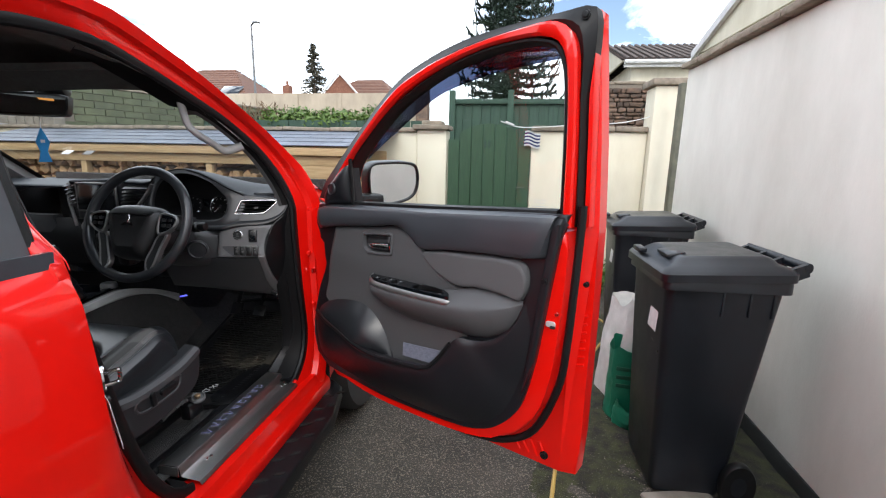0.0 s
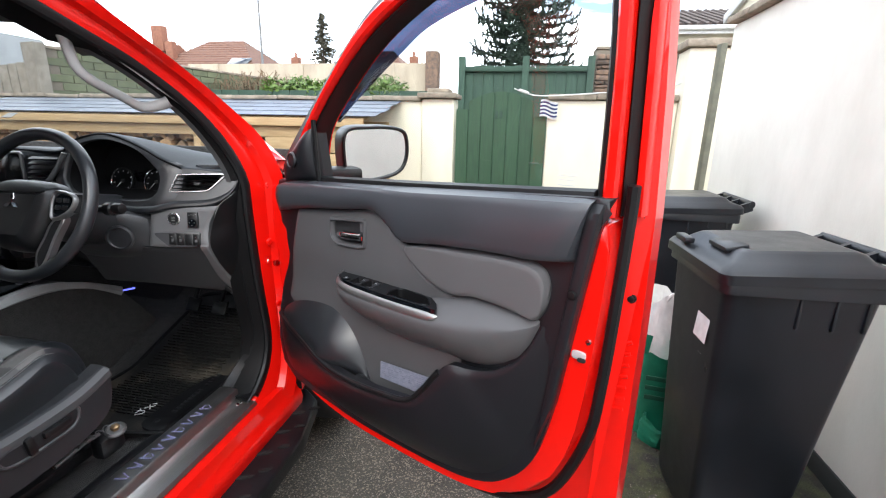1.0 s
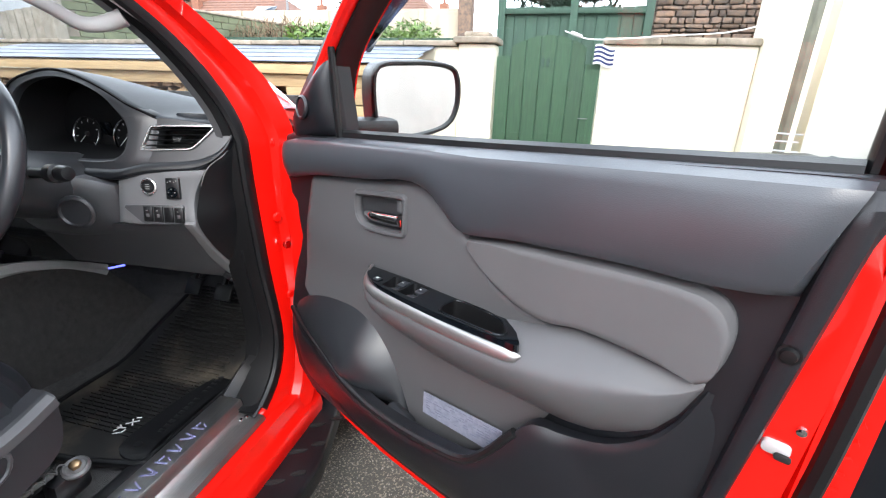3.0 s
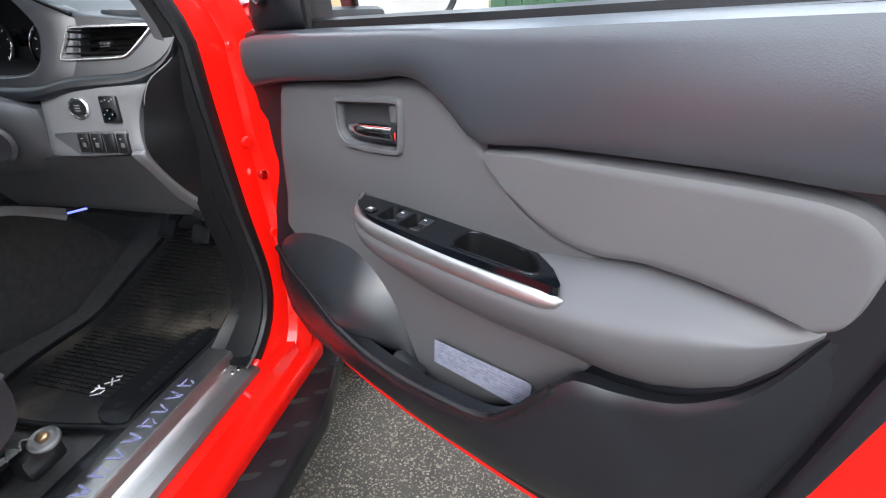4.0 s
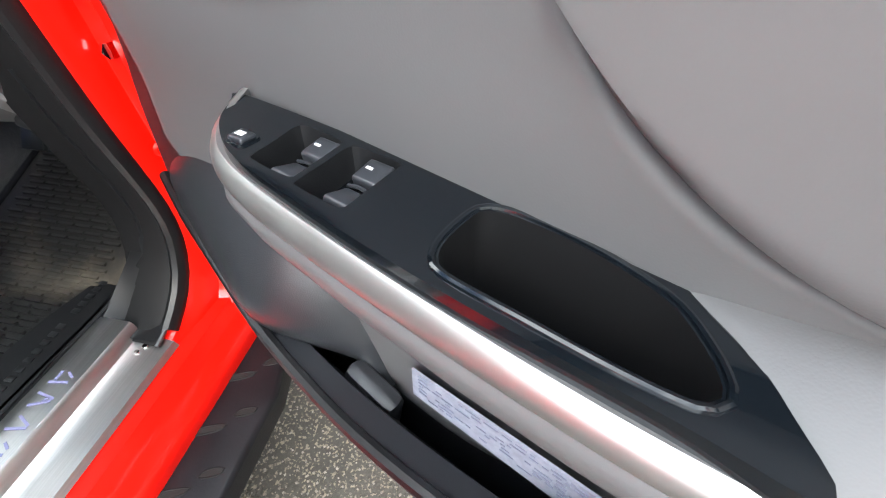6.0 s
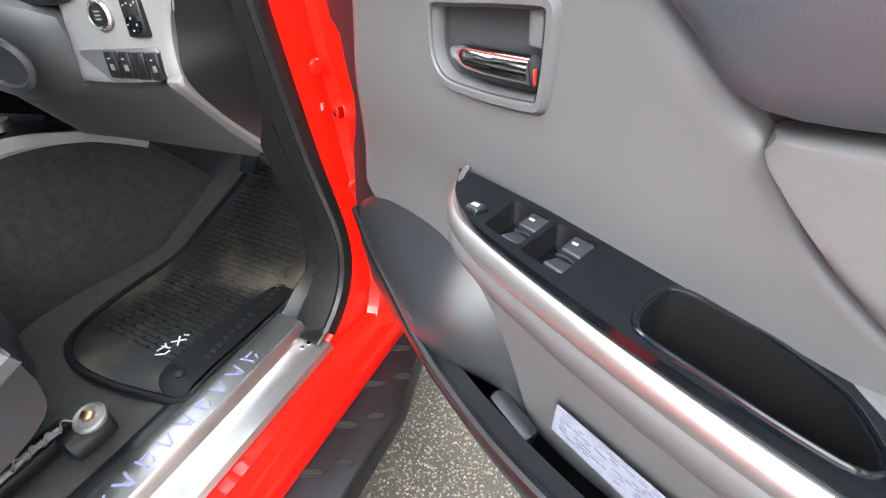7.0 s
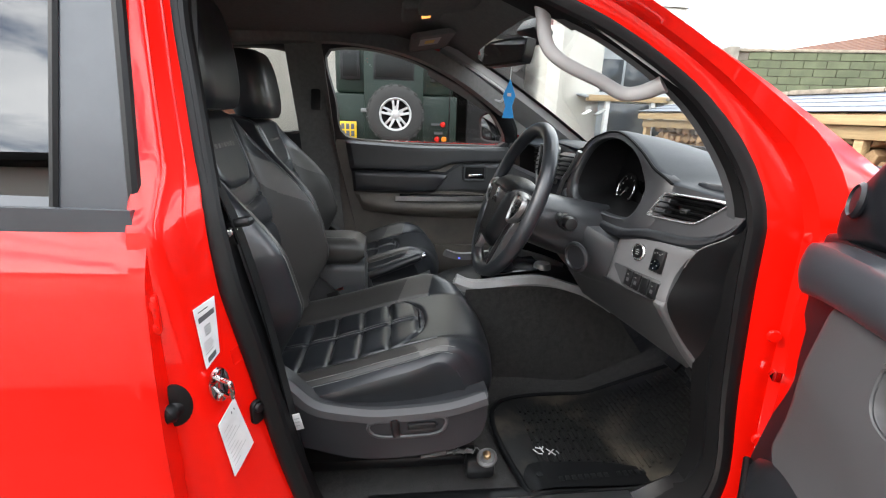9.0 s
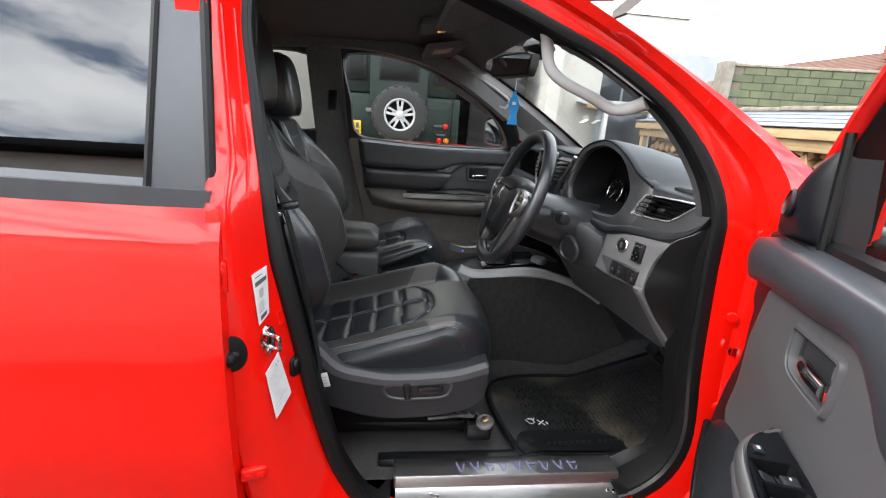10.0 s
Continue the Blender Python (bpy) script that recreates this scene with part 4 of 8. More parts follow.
rows = [[roof_pt(-1 + 2 * i / 24, j / 16) for i in range(25)] for j in range(17)]
part("roof", quads(rows), RED, truck)
rows = [[roof_pt(-1 + 2 * i / 24, j / 16, 0.07 + 0.02 * math.cos(3.14 * (i / 12 - 1))) for i in range(25)] for j in range(17)]
part("headliner", quads(rows), LINER, truck, "dark grey fabric headliner")


def screen_pt(u, v, off=0.0):
    """u across, v from the base to the top."""
    w = 0.76 - 0.12 * v
    y = 0.47 - 0.10 * u * u - v * (0.74 - 0.04 * u * u) + off
    z = 1.26 + v * 0.425 + 0.03 * math.sin(3.14 * v) * 0.6 - 0.02 * u * u * v
    return V((w * u, y, z + off * 0.6))


ws = part("windscreen", quads([[screen_pt(-1 + 2 * i / 20, j / 10) for i in range(21)] for j in range(11)]), CLEAR, truck, "curved clear windscreen")
ws.visible_shadow = False
bm = bmesh.new()
for sx in (-1, 1):
    # A pillars: outer red, inner pale trim
    rows_o, rows_i = [], []
    for j in range(13):
        v = j / 12
        p = screen_pt(sx, v)
        sag = 0.046 * math.sin(math.pi * v) if sx > 0 else 0.0
        rows_o.append([p + V((0.008 * sx, 0.008, 0.002)), p + V((sx * 0.025, 0.012, -0.006 - sag * 0.8)), p + V((sx * 0.055, 0.02, -0.03 - sag)), p + V((sx * 0.06, -0.03, -0.06 - sag * 0.6))])
        rows_i.append([p + V((-0.05 * sx, 0.006, -0.004)), p + V((-0.055 * sx, -0.03, -0.02)), p + V((sx * 0.0, -0.065, -0.055)), p + V((sx * 0.04, -0.075, -0.075)), p + V((sx * 0.055, -0.085, -0.125))] if sx < 0 else [p + V((-0.012 * sx, 0.0, -0.006)), p + V((-0.016 * sx, -0.03, -0.02)), p + V((sx * 0.014, -0.06, -0.05)), p + V((sx * 0.045, -0.06, -0.07))])
    part("a_pillar", quads(rows_o), RED, truck)
    part("pillar_lining", quads([[q + V((-.006 * sx, -.006, -.007)) for q in r_] for r_ in rows_o]), LIGHTTRIM, truck)
    part("a_pillar_trim", quads(rows_i), LIGHTTRIM, truck, "pale grey pillar trim")
for sx in (-1, 1):
    part("screen_frit", quads([[screen_pt(sx * (0.90 + 0.11 * k), j / 14) + V((0, -0.004, 0)) for k in (0, 1)] for j in range(15)]), RUBBER, truck, "black painted screen edge")
part("screen_header", quads([[screen_pt(-1 + 2 * i / 20, 0.97 + 0.06 * j) + V((0, -0.01 * j, 0.004 - 0.01 * j)) for i in range(21)] for j in range(3)]), BLACK, truck)
# bonnet and front wing
rows = [[V((0.80 * (-1 + 2 * i / 16), 0.50 + 1.05 * j / 10 - 0.1 * (-1 + 2 * i / 16) ** 2, 1.255 - 0.11 * (j / 10) ** 1.6 - 0.05 * (-1 + 2 * i / 16) ** 2 - 0.02 * j / 10)) for i in range(17)] for j in range(11)]
part("bonnet", quads(rows), RED, truck)
for sx in (-1, 1):
    rows = []
    for j in range(13):
        y = 0.175 + 1.35 * j / 12
        dy = y - 0.72
        low = 0.44
        if abs(dy) < 0.44:
            low = max(low, 0.40 + math.sqrt(max(0, 0.44 ** 2 - dy * dy)) * 1.0)
        rows.append([V((sx * (0.885 - 0.10 * t ** 4 - (0.06 * (j / 12) ** 3)), y, low + (1.21 - 0.07 * j / 12 - low) * t)) for t in [k / 8 for k in range(9)]])
    part("front_wing", quads(rows), RED, truck)
part("firewall", box((1.5, 0.04, 0.95), pose(0, 0.50, 0.82)), CARPET, truck)
part("cab_back", box((1.5, 0.05, 0.95), pose(0, -1.72, 0.90)), LINER, truck)
rw = part("rear_window", box((1.15, 0.008, 0.34), pose(0, -1.70, 1.50, -8, 0, 0), 0.0), CLEAR, truck)
rw.visible_shadow = False
for sx in (-1, 1):
    part("back_corner", box((0.14, 0.06, 0.42), pose(sx * 0.62, -1.70, 1.52, -8, sx * 8, 0), 0.02), LINER, truck)
part("underfloor", box((1.5, 2.2, 0.04), pose(0, -0.6, 0.395)), BLACK, truck)
part("cab_floor", quads([[V((-0.74 + 1.48 * i / 30, -1.70 + 2.2 * j / 30, 0.435 + (0.085 if i > 18 else 0.0) + 0.02 * noise.noise(V((i * 0.3, j * 0.3, 0))) + max(0.0, (j / 30 - 0.80)) * 0.9)) for i in range(31)] for j in range(31)]), CARPET, truck, "dark carpeted cab floor")
# load bed behind
bed = part("load_bed", box((1.60, 1.46, 0.05), pose(0, -2.55, 0.60), 0.01), RED, truck)
for sx in (-1, 1):
    part("bed_side", box((0.07, 1.5, 0.60), pose(sx * 0.805, -2.55, 0.80), 0.03), RED, bed)
part("bulkhead", box((1.54, 0.05, 0.52), pose(0, -1.83, 0.85), 0.02), RED, bed)
part("tailgate", box((1.54, 0.06, 0.52), pose(0, -3.27, 0.85), 0.02), RED, bed)

# rear door
RDV = (0, .02, .05, .075, .092, .105, .125, .16, .25, .4, .6, .8, .92, 1.0)
RDX = (.868, .876, .887, .895, .8995, .9010, .9025, .906, .913, .919, .917, .906, .892, .874)
rear = part("rear_door", patch([(-.900, 1.21), (-1.3, 1.222), (-1.72, 1.24)], [(-.894, .43), (-1.3, .42), (-1.55, .46)],
            lambda a, b, s, v: (float(np.interp(v, RDV, RDX)) - 0.004 * (1 - rise(s, 0.03)), a, b), 40, 60, back=(-0.05, 0, 0)), RED, truck, "closed red rear door")
part("pane", patch([(-1.0, 1.675), (-1.3, 1.665), (-1.6, 1.60)], [(-1.018, 1.235), (-1.3, 1.24), (-1.72, 1.25)], lambda a, b, s, v: (xr(b) + 0.000, a, b), 8, 8), PRIV, rear, "dark privacy glass")
part("b_pillar_applique", patch([(-.945, 1.69), (-1.000, 1.685)], [(-.929, 1.225), (-1.024, 1.23)], lambda a, b, s, v: (xr(b) + 0.007, a, b), 6, 8, back=(-0.03, 0, 0)), WAIST, rear, "satin black pillar cover")
part("window_divider", tube([(xr(1.235) + 0.008, -1.026, 1.235), (xr(1.68) + 0.008, -1.002, 1.68)], 0.006, 6), RUBBER, rear)
part("door_edge_seal", tube([(xr(1.22) + 0.004, -.924, 1.215), (xr(1.40) + 0.004, -.930, 1.40), (xr(1.69) + 0.002, -.942, 1.69)], 0.009, 8), RUBBER, rear)
part("waist_strip", sweep(cr([(0.862, -.916, 1.224), (0.866, -1.3, 1.234), (0.864, -1.7, 1.248)], 16), [(-.006, -.016), (.012, -.014), (.014, .006), (.004, .016), (-.008, .016)]), WAIST, rear, "dark waist moulding")
part("waist_strip", sweep(cr([(0.842, -1.03, 1.244), (0.844, -1.3, 1.252), (0.842, -1.7, 1.266)], 16), [(-.004, -.008), (.008, -.006), (.004, .008)]), WAIST, rear)
part("upper_frame", tube(cr([(xr(1.71) - .09, -.93, 1.755), (xr(1.70) - .09, -1.3, 1.745), (xr(1.64) - .09, -1.65, 1.68)], 12), 0.03, 8), RED, rear)

# sill and scuff plate
prof = [(0.690, 0.515), (0.698, 0.541), (0.704, 0.546), (0.735, 0.5475), (0.762, 0.547), (0.767, 0.542), (0.770, 0.520), (0.776, 0.516), (0.800, 0.5135), (0.828, 0.5105), (0.834, 0.50)]
rows = [[V((x, y, z)) for x, z in prof] for y in np.linspace(-0.585, -0.020, 16)]
plate = part("scuff_plate", quads(rows), STEEL, truck, "brushed steel sill scuff plate")
for y in (-0.50, -0.055):
    for dx in (0.0, 0.014):
        part("screw", lathe([(0.0055, 0), (0.0045, 0.003), (0.0, 0.0034)], 10, pose(0.786 + dx * 0.4, y + dx, 0.5145)), CHROME, plate)
# etched word, as plain slanting bars
for i in range(9):
    y0 = -0.433 + i * 0.0362
    for dx, dy, wx, wy, rz in (((0, .004, .030, .0040, 14), (.002, .016, .026, .0036, -22)), ((0, .006, .030, .0040, 24), (0, .018, .030, .0040, -8), (.004, .012, .012, .0036, 60)), ((0, .004, .030, .0040, 10), (-.008, .014, .004, .016, 0), (.009, .018, .013, .0036, -30)))[i % 3]:
        part("etched_stroke", box((wx, wy, 0.001), pose(0.736 + dx, y0 + dy, 0.5480, 0, 0, rz), 0.0), ETCH, plate)
part("end_turn", box((.060, .004, .030), pose(.735, -.587, .531), .0015), STEEL, plate)
rows = []
sill_prof = [(0.80, 0.500), (0.84, 0.496), (0.858, 0.495), (0.866, 0.47), (0.872, 0.455), (0.884, 0.445), (0.89, 0.42), (0.885, 0.39), (0.86, 0.375)]
for y in np.linspace(-0.80, 0.17, 14):
    k = max(0, (abs(y + 0.27) - 0.30) / 0.24) ** 2 * 0.012
    rows.append([V((x, y, z + (k if i < 2 else 0))) for i, (x, z) in enumerate(sill_prof)])
part("sill", quads(rows), RED, truck, "stepped red sill")

# side step: black plate with drainage slots
step = part("side_step", prism(
    [(0.79, -1.55), (0.96, -1.50), (0.985, -1.42), (0.985, -0.02), (0.93, 0.20), (0.86, 0.26), (0.80, 0.26)], lambda a, b, d: (a, b, d), 0.34, 0.392, 0.010, 3), STEPM, truck, "black side step with drainage slots")
for i in range(12):
    y = 0.10 - i * 0.105
    for dx, dy, L in ((0.0, 0.0, 0.034), (0.052, 0.045, 0.018)):
        leaf = cr([(-L, -.003), (-L * .5, .004), (L * .3, .005), (L, .002), (L * .6, -.004), (-L * .3, -.005)], 18, closed=True)
        mm = pose(0.895 + dx, y + dy, 0.3925, 0, 0, 24)
        # raised near-black leaf paints the shade of an open slot
        part("slot", prism(leaf, lambda a, b, d: tuple(mm @ V((a, b, d))), 0.0, .0012, 0), SHADEBK, step)
        part("slot_rim", ring(inset(leaf, -.003), leaf, lambda a, b, d: tuple(mm @ V((a, b, d))), -.001, .0016, chamfer=.35), PILLARB, step)
for y in (-1.2, 0.0):
    part("bracket", box((0.10, 0.05, 0.05), pose(0.80, y, 0.34)), BLACK, step)
part("pillar_back", box((0.02, 0.05, 1.25), pose(0.77, -.955, 1.02), 0.0), RED, truck)
# wheels
def road_wheel(x, y, sx):
    w = part("wheel", lathe([(0.22, -0.11), (0.36, -0.12), (0.385, -0.09), (0.39, 0.0), (0.385, 0.09), (0.36, 0.12), (0.22, 0.11)], 40, pose(x, y, 0.39, 0, 90, 0), cap=False), TYRE, truck)
    part("rim", lathe([(0.0, 0.05), (0.05, 0.06), (0.08, 0.03), (0.19, 0.06), (0.225, 0.10), (0.225, -0.1), (0.0, -0.1)], 32, pose(x, y, 0.39, 0, 90 * sx, 0)), ALLOY, w)


for sx in (-1, 1):
    road_wheel(sx * 0.76, 0.74, sx)
    road_wheel(sx * 0.76, -2.3, sx)

# B pillar fittings
JN = V((.50, .87, 0))


def jm(t, z, d=0.0):
    return facing(jamb(t, z, d), JN)


bp = part("striker", lathe([(0.022, 0), (0.021, 0.004), (0.010, 0.006), (0, 0.006)], 24, jm(.38, .956) @ Matrix.Diagonal((.8, 1.35, 1, 1))), CHROME, truck, "zinc plated door striker")
lo_ = jm(.38, .956)
part("loop", tube([lo_ @ V(p) for p in cr([(-.003, .013, .004), (-.005, .014, .026), (-.005, .012, .033), (-.004, -.008, .033), (-.003, -.013, .029), (-.001, -.014, .004)], 24)], 0.0042, 8, up=(0, 0, 1)), CHROME, bp)
for b in (.021, -.021):
    part("screw", lathe([(0.0075, 0), (0.007, 0.004), (0.0, 0.005)], 12, lo_ @ pose(0, b, .004)), CHROME, bp)
gm_2 = facing(jamb(.82, .945), (.9, .25, 0))
gai = part("cable_gaiter", lathe([(0.030, 0), (0.031, 0.007), (0.020, 0.010)], 24, gm_2 @ Matrix.Diagonal((.8, 1.15, 1, 1))), RUBBER, truck, "ribbed black cable gaiter")
ga_ = [jamb(.84, .940) + V(p) for p in cr([(.0, .002, .0), (.014, -.002, -.002), (.018, -.018, -.012), (.012, -.04, -.030)], 30)]
part("bellows", tube(ga_, .016, 14, scale=lambda s: .92 + .14 * math.sin(s * 34)), RUBBER, gai)
sb_ = part("stop_buffer", prism(rrect(.026, .044, .010, 4), lambda a, b, d: tuple(jm(.20, .872) @ V((a, b, d))), 0, .008, .003, 2), RUBBER, truck, "black stop buffer")
part("stop_stud", lathe([(0.009, 0), (0.008, 0.007), (0.004, .008), (0, 0.007)], 14, jm(.20, .882, .008)), BLACK, sb_)


def sticker(name, corners, label):
    """A sticker laid on the jamb; corners (t, z): top left, top right, bottom left, bottom right."""
    a, b, c, d = corners
    lerp2 = lambda s, v, lift: jamb((a[0] * (1 - s) + b[0] * s) * (1 - v) + (c[0] * (1 - s) + d[0] * s) * v, (a[1] * (1 - s) + b[1] * s) * (1 - v) + (c[1] * (1 - s) + d[1] * s) * v, lift)  # noqa: E731
    rows = [[lerp2(s / 8, v / 8, .0016) for s in range(9)] for v in range(9)]
    bm = quads(rows)
    edge = rows[0] + [r[-1] for r in rows[1:]] + rows[-1][-2::-1] + [r[0] for r in rows[-2:0:-1]]
    quads([edge, [p - JN * .0012 for p in edge]], bm, closed=True)
    ob = part(name, bm, LABEL, truck, label)

    def print_bar(s0, s1, v0, v1, m):
        part("print_bar", quads([[lerp2(s0 + (s1 - s0) * k / 3, v, .0022) for k in range(4)] for v in (v0, v1)]), m, ob)
    return print_bar


pb = sticker("tyre_label", [(.40, 1.086), (.235, 1.092), (.43, .990), (.315, 1.004)], "white printed sticker with dark bars")
pb(.15, .62, .08, .10, GREYM)
pb(.10, .90, .17, .26, GREY)
for i in range(4):
    pb(.30, .62, .36 + .045 * i, .38 + .045 * i, GREYM)
for i in range(5):
    pb(.15, .55 + .07 * (i % 3), .60 + .045 * i, .613 + .045 * i, GREY)
pb(.20, .75, .86, .95, GREYM)
pb = sticker("load_label", [(.475, .892), (.315, .920), (.470, .790), (.285, .824)], "pale tilted paper sticker with faint print")
FAINT = mat("faint_print", (0.5, 0.5, 0.5))
for i in range(9):
    pb(.12, .45 + .11 * (i % 4), .20 + .08 * i, .215 + .08 * i, FAINT)
pb(.66, .70, .10, .14, INK)
pb(.80, .84, .10, .14, INK)


def upper_jamb(t, z):
    """A point on the pillar above the waist."""
    yi = float(np.interp(z, (1.2, 1.4, 1.55), (-.848, -.878, -.893)))
    yo = float(np.interp(z, (1.2, 1.4, 1.58), (-.930, -.938, -.950)))
    k = min(1.0, max(0.0, (z - 1.20) / .10))
    k = k * k * (3 - 2 * k)
    return V((xr(z) + float(np.interp(t, JT, JX)) * (1 - k) + float(np.interp(t, JT, JU)) * k, yi + (yo - yi) * t, z))


for t_, w_ in ((.26, .0024), (.50, .0030)):
    part("jamb_bead", tube([upper_jamb(t_, 1.20 + .018 * k) for k in range(20)], w_, 6, scale=lambda s: min(1, .2 + 4 * s)), RED, truck)
# square pressing above the striker
sq = [jamb(t, z, .001) for t, z in ((.24, .995), (.15, .997), (.14, .972), (.245, .970))]
part("pressing_mark", tube(sq, .0012, 5, closed=True, up=JN), RED, truck)
for t_, z, w_, h_ in ((.80, 1.094, .020, .060), (.84, .680, .050, .026)):
    hm = facing(jamb(t_, z), (.9, .25, 0))
    hg = part("door_hinge", box((w_, h_, .016), hm @ pose(0, 0, .006), .005), RED, truck)
    for k_ in (-1, 1):
        part("bolt", lathe([(0.007, 0), (0.007, 0.004), (0, 0.005)], 6, hm @ pose(k_ * max(0, w_ - .03) * .6, k_ * max(0, h_ - .03) * .55, .014)), RED, hg)
# A pillar check strap
chk = part("check_strap", box((0.09, 0.014, 0.022), pose(0.865, 0.142, 0.938, 0, 0, -20), 0.004), GALV, truck)
part("bolt", lathe([(0.011, 0), (0.011, 0.008), (0, 0.01)], 6, facing((0.852, 0.118, 0.945), (1, -0.5, 0))), CHROME, chk)
for y, z in ((0.10, 1.02), (0.12, 1.20), (0.125, 0.80)):
    part("stud", lathe([(0.012, 0), (0.010, 0.006), (0, 0.008)], 12, facing((0.846, y, z), (1, -0.3, 0))), RED, truck)

# ---- driver's door, open; in its own axes: x along the door, -y to the inside, z up ----
DK = 0.10
door = part("driver_door", bmesh.new(), RED, truck)
door.matrix_basis = pose(0.86, 0.13, 0, 0, 0, -27.4)


def dput(a, b, d):
    return (a, -(d + (DK * (b - 1.27) if b > 1.27 else 0.0)), b)


def dw(f):
    """A sheet on the door: f(a, b, s, v) gives its height to the inside."""
    return lambda a, b, s, v: dput(a, b, f(a, b, s, v))


def dpart(name, bm, m, label="", parent=None):
    return part(name, bm, m, parent or door, label)


# outer skin and inner steel
skin = [(-.03, 1.20), (-.03, .50), (.02, .452), (.40, .452), (.80, .460), (1.06, .462), (1.112, .475), (1.119, .60), (1.120, 1.0), (1.117, 1.24), (1.110, 1.45), (1.100, 1.62), (1.090, 1.768), (1.080, 1.772), (1.078, 1.6), (1.07, 1.235)]
dpart("outer_skin", prism(skin, lambda a, b, d: dput(a, b, d), -0.135, -0.075, 0.006, 2), RED)
inner = cr([(.0, 1.20), (.02, 1.0), (.03, .70), (.10, .56), (.30, .505), (.60, .505), (.82, .53), (.955, .60), (1.03, .74), (1.058, .95), (1.064, 1.22), (1.0, 1.225), (.5, 1.205)], 70, closed=True)
dpart("inner_panel", prism(inner, dput, -0.08, 0.012, 0.012, 3), RED, "red painted inner door steel")
# window frame: black outer strip, red frame, rubber run
FR_OUT = [(.0, 1.24), (.03, 1.29), (.121, 1.375), (.30, 1.527), (.458, 1.645), (.595, 1.703), (.714, 1.735), (.823, 1.751), (.92, 1.758), (1.01, 1.764), (1.080, 1.768), (1.098, 1.745), (1.097, 1.65), (1.101, 1.5), (1.106, 1.24)]
FR_MID = [(.10, 1.24), (.12, 1.295), (.20, 1.375), (.315, 1.483), (.470, 1.608), (.603, 1.668), (.722, 1.701), (.83, 1.721), (.927, 1.733), (1.0, 1.737), (1.046, 1.715), (1.066, 1.665), (1.069, 1.58), (1.071, 1.45), (1.070, 1.24)]
FR_IN = [(.19, 1.24), (.195, 1.30), (.235, 1.385), (.335, 1.478), (.460, 1.572), (.596, 1.640), (.712, 1.680), (.82, 1.703), (.915, 1.711), (.970, 1.708), (1.020, 1.690), (1.041, 1.640), (1.047, 1.56), (1.048, 1.45), (1.044, 1.24)]
NF = 72
fo, fm, fi = (cr(c, NF) for c in (FR_OUT, FR_MID, FR_IN))


def ease(x):
    x = min(1, max(0, x))
    return x * x * (3 - 2 * x)


def band(A, B, d0, d1, edge=0.2, dmid=None):
    rows = []
    for t, d in ((0.0, d0), (0.0, d1 - 0.006), (edge, d1), (1 - edge, d1 if dmid is None else dmid), (1.0, d1 - 0.006 if dmid is None else dmid - 0.006), (1.0, d0)):
        rows.append([V(dput(p[0] + (q[0] - p[0]) * t, p[1] + (q[1] - p[1]) * t, d)) for p, q in zip(A, B)])
    return quads(rows)


fs = [(p[0] + (q[0] - p[0]) * k_, p[1] + (q[1] - p[1]) * k_) for p, q, k_ in zip(fo, fm, [.55 * ease((i - 54) / 5) for i in range(len(fo))])]
dpart("frame_seal", band(fs, fm, -0.075, -0.028, 0.25, -0.012), RUBBER, "black rubber frame seal")
dpart("frame_rim", band(fo[55:], fs[55:], -0.075, -0.034, 0.2), RED)
dpart("window_frame", band(fm, fi, -0.075, 0.012, 0.22), RED, "red window frame")
dpart("outer_flange", band([(a + .004, b + .003) for a, b in fo[:48]], [(a - .012, b - .004) for a, b in fo[:48]], -0.12, -0.07, 0.3), RED)
mid_c = (0.62, 1.36)
fi2 = [(a + (mid_c[0] - a) * 0.035, b + (mid_c[1] - b) * 0.035) for a, b in fi]
dpart("glass_run", band(fi, fi2, -0.06, -0.004, 0.3), RUBBER)
bm = bmesh.new()
low = [(a, 1.235) for a, b in fi]
gl = dpart("window_pane", quads([[V(dput(a, b, -0.045)) for a, b in fi], [V(dput(a, (b + 1.235) / 2, -0.045)) for a, b in fi], [V(dput(a, 1.235, -0.045)) for a, b in fi]], bm), CLEAR, "clear door glass")
gl.visible_shadow = False
for r_, (w_, z_) in enumerate(((0.052, 1.330), (0.046, 1.322), (0.05, 1.312), (0.02, 1.304), (0.05, 1.298))):
    dpart("etched_mark", box((w_ * .8, 0.0006, 0.0016), pose(0.955, 0.044, z_ - 0.03), 0), FAINTG, "", gl)
defl_lo = cr([(.235, 1.395), (.36, 1.472), (.50, 1.555), (.61, 1.610), (.80, 1.652), (1.02, 1.672)], 24)
defl_hi = cr([(.22, 1.40), (.335, 1.515), (.47, 1.615), (.60, 1.675), (.80, 1.715), (1.04, 1.735)], 24)
dpart("wind_deflector", quads([[V(dput(a, b, -0.085 - 0.02 * (1 - 2 * abs(t - .5)))) for a, b in [(p[0] + (q[0] - p[0]) * t, p[1] + (q[1] - p[1]) * t) for p, q in zip(defl_lo, defl_hi)]] for t in (0, .25, .5, .75, 1)]), TINT, "smoked wind deflector")
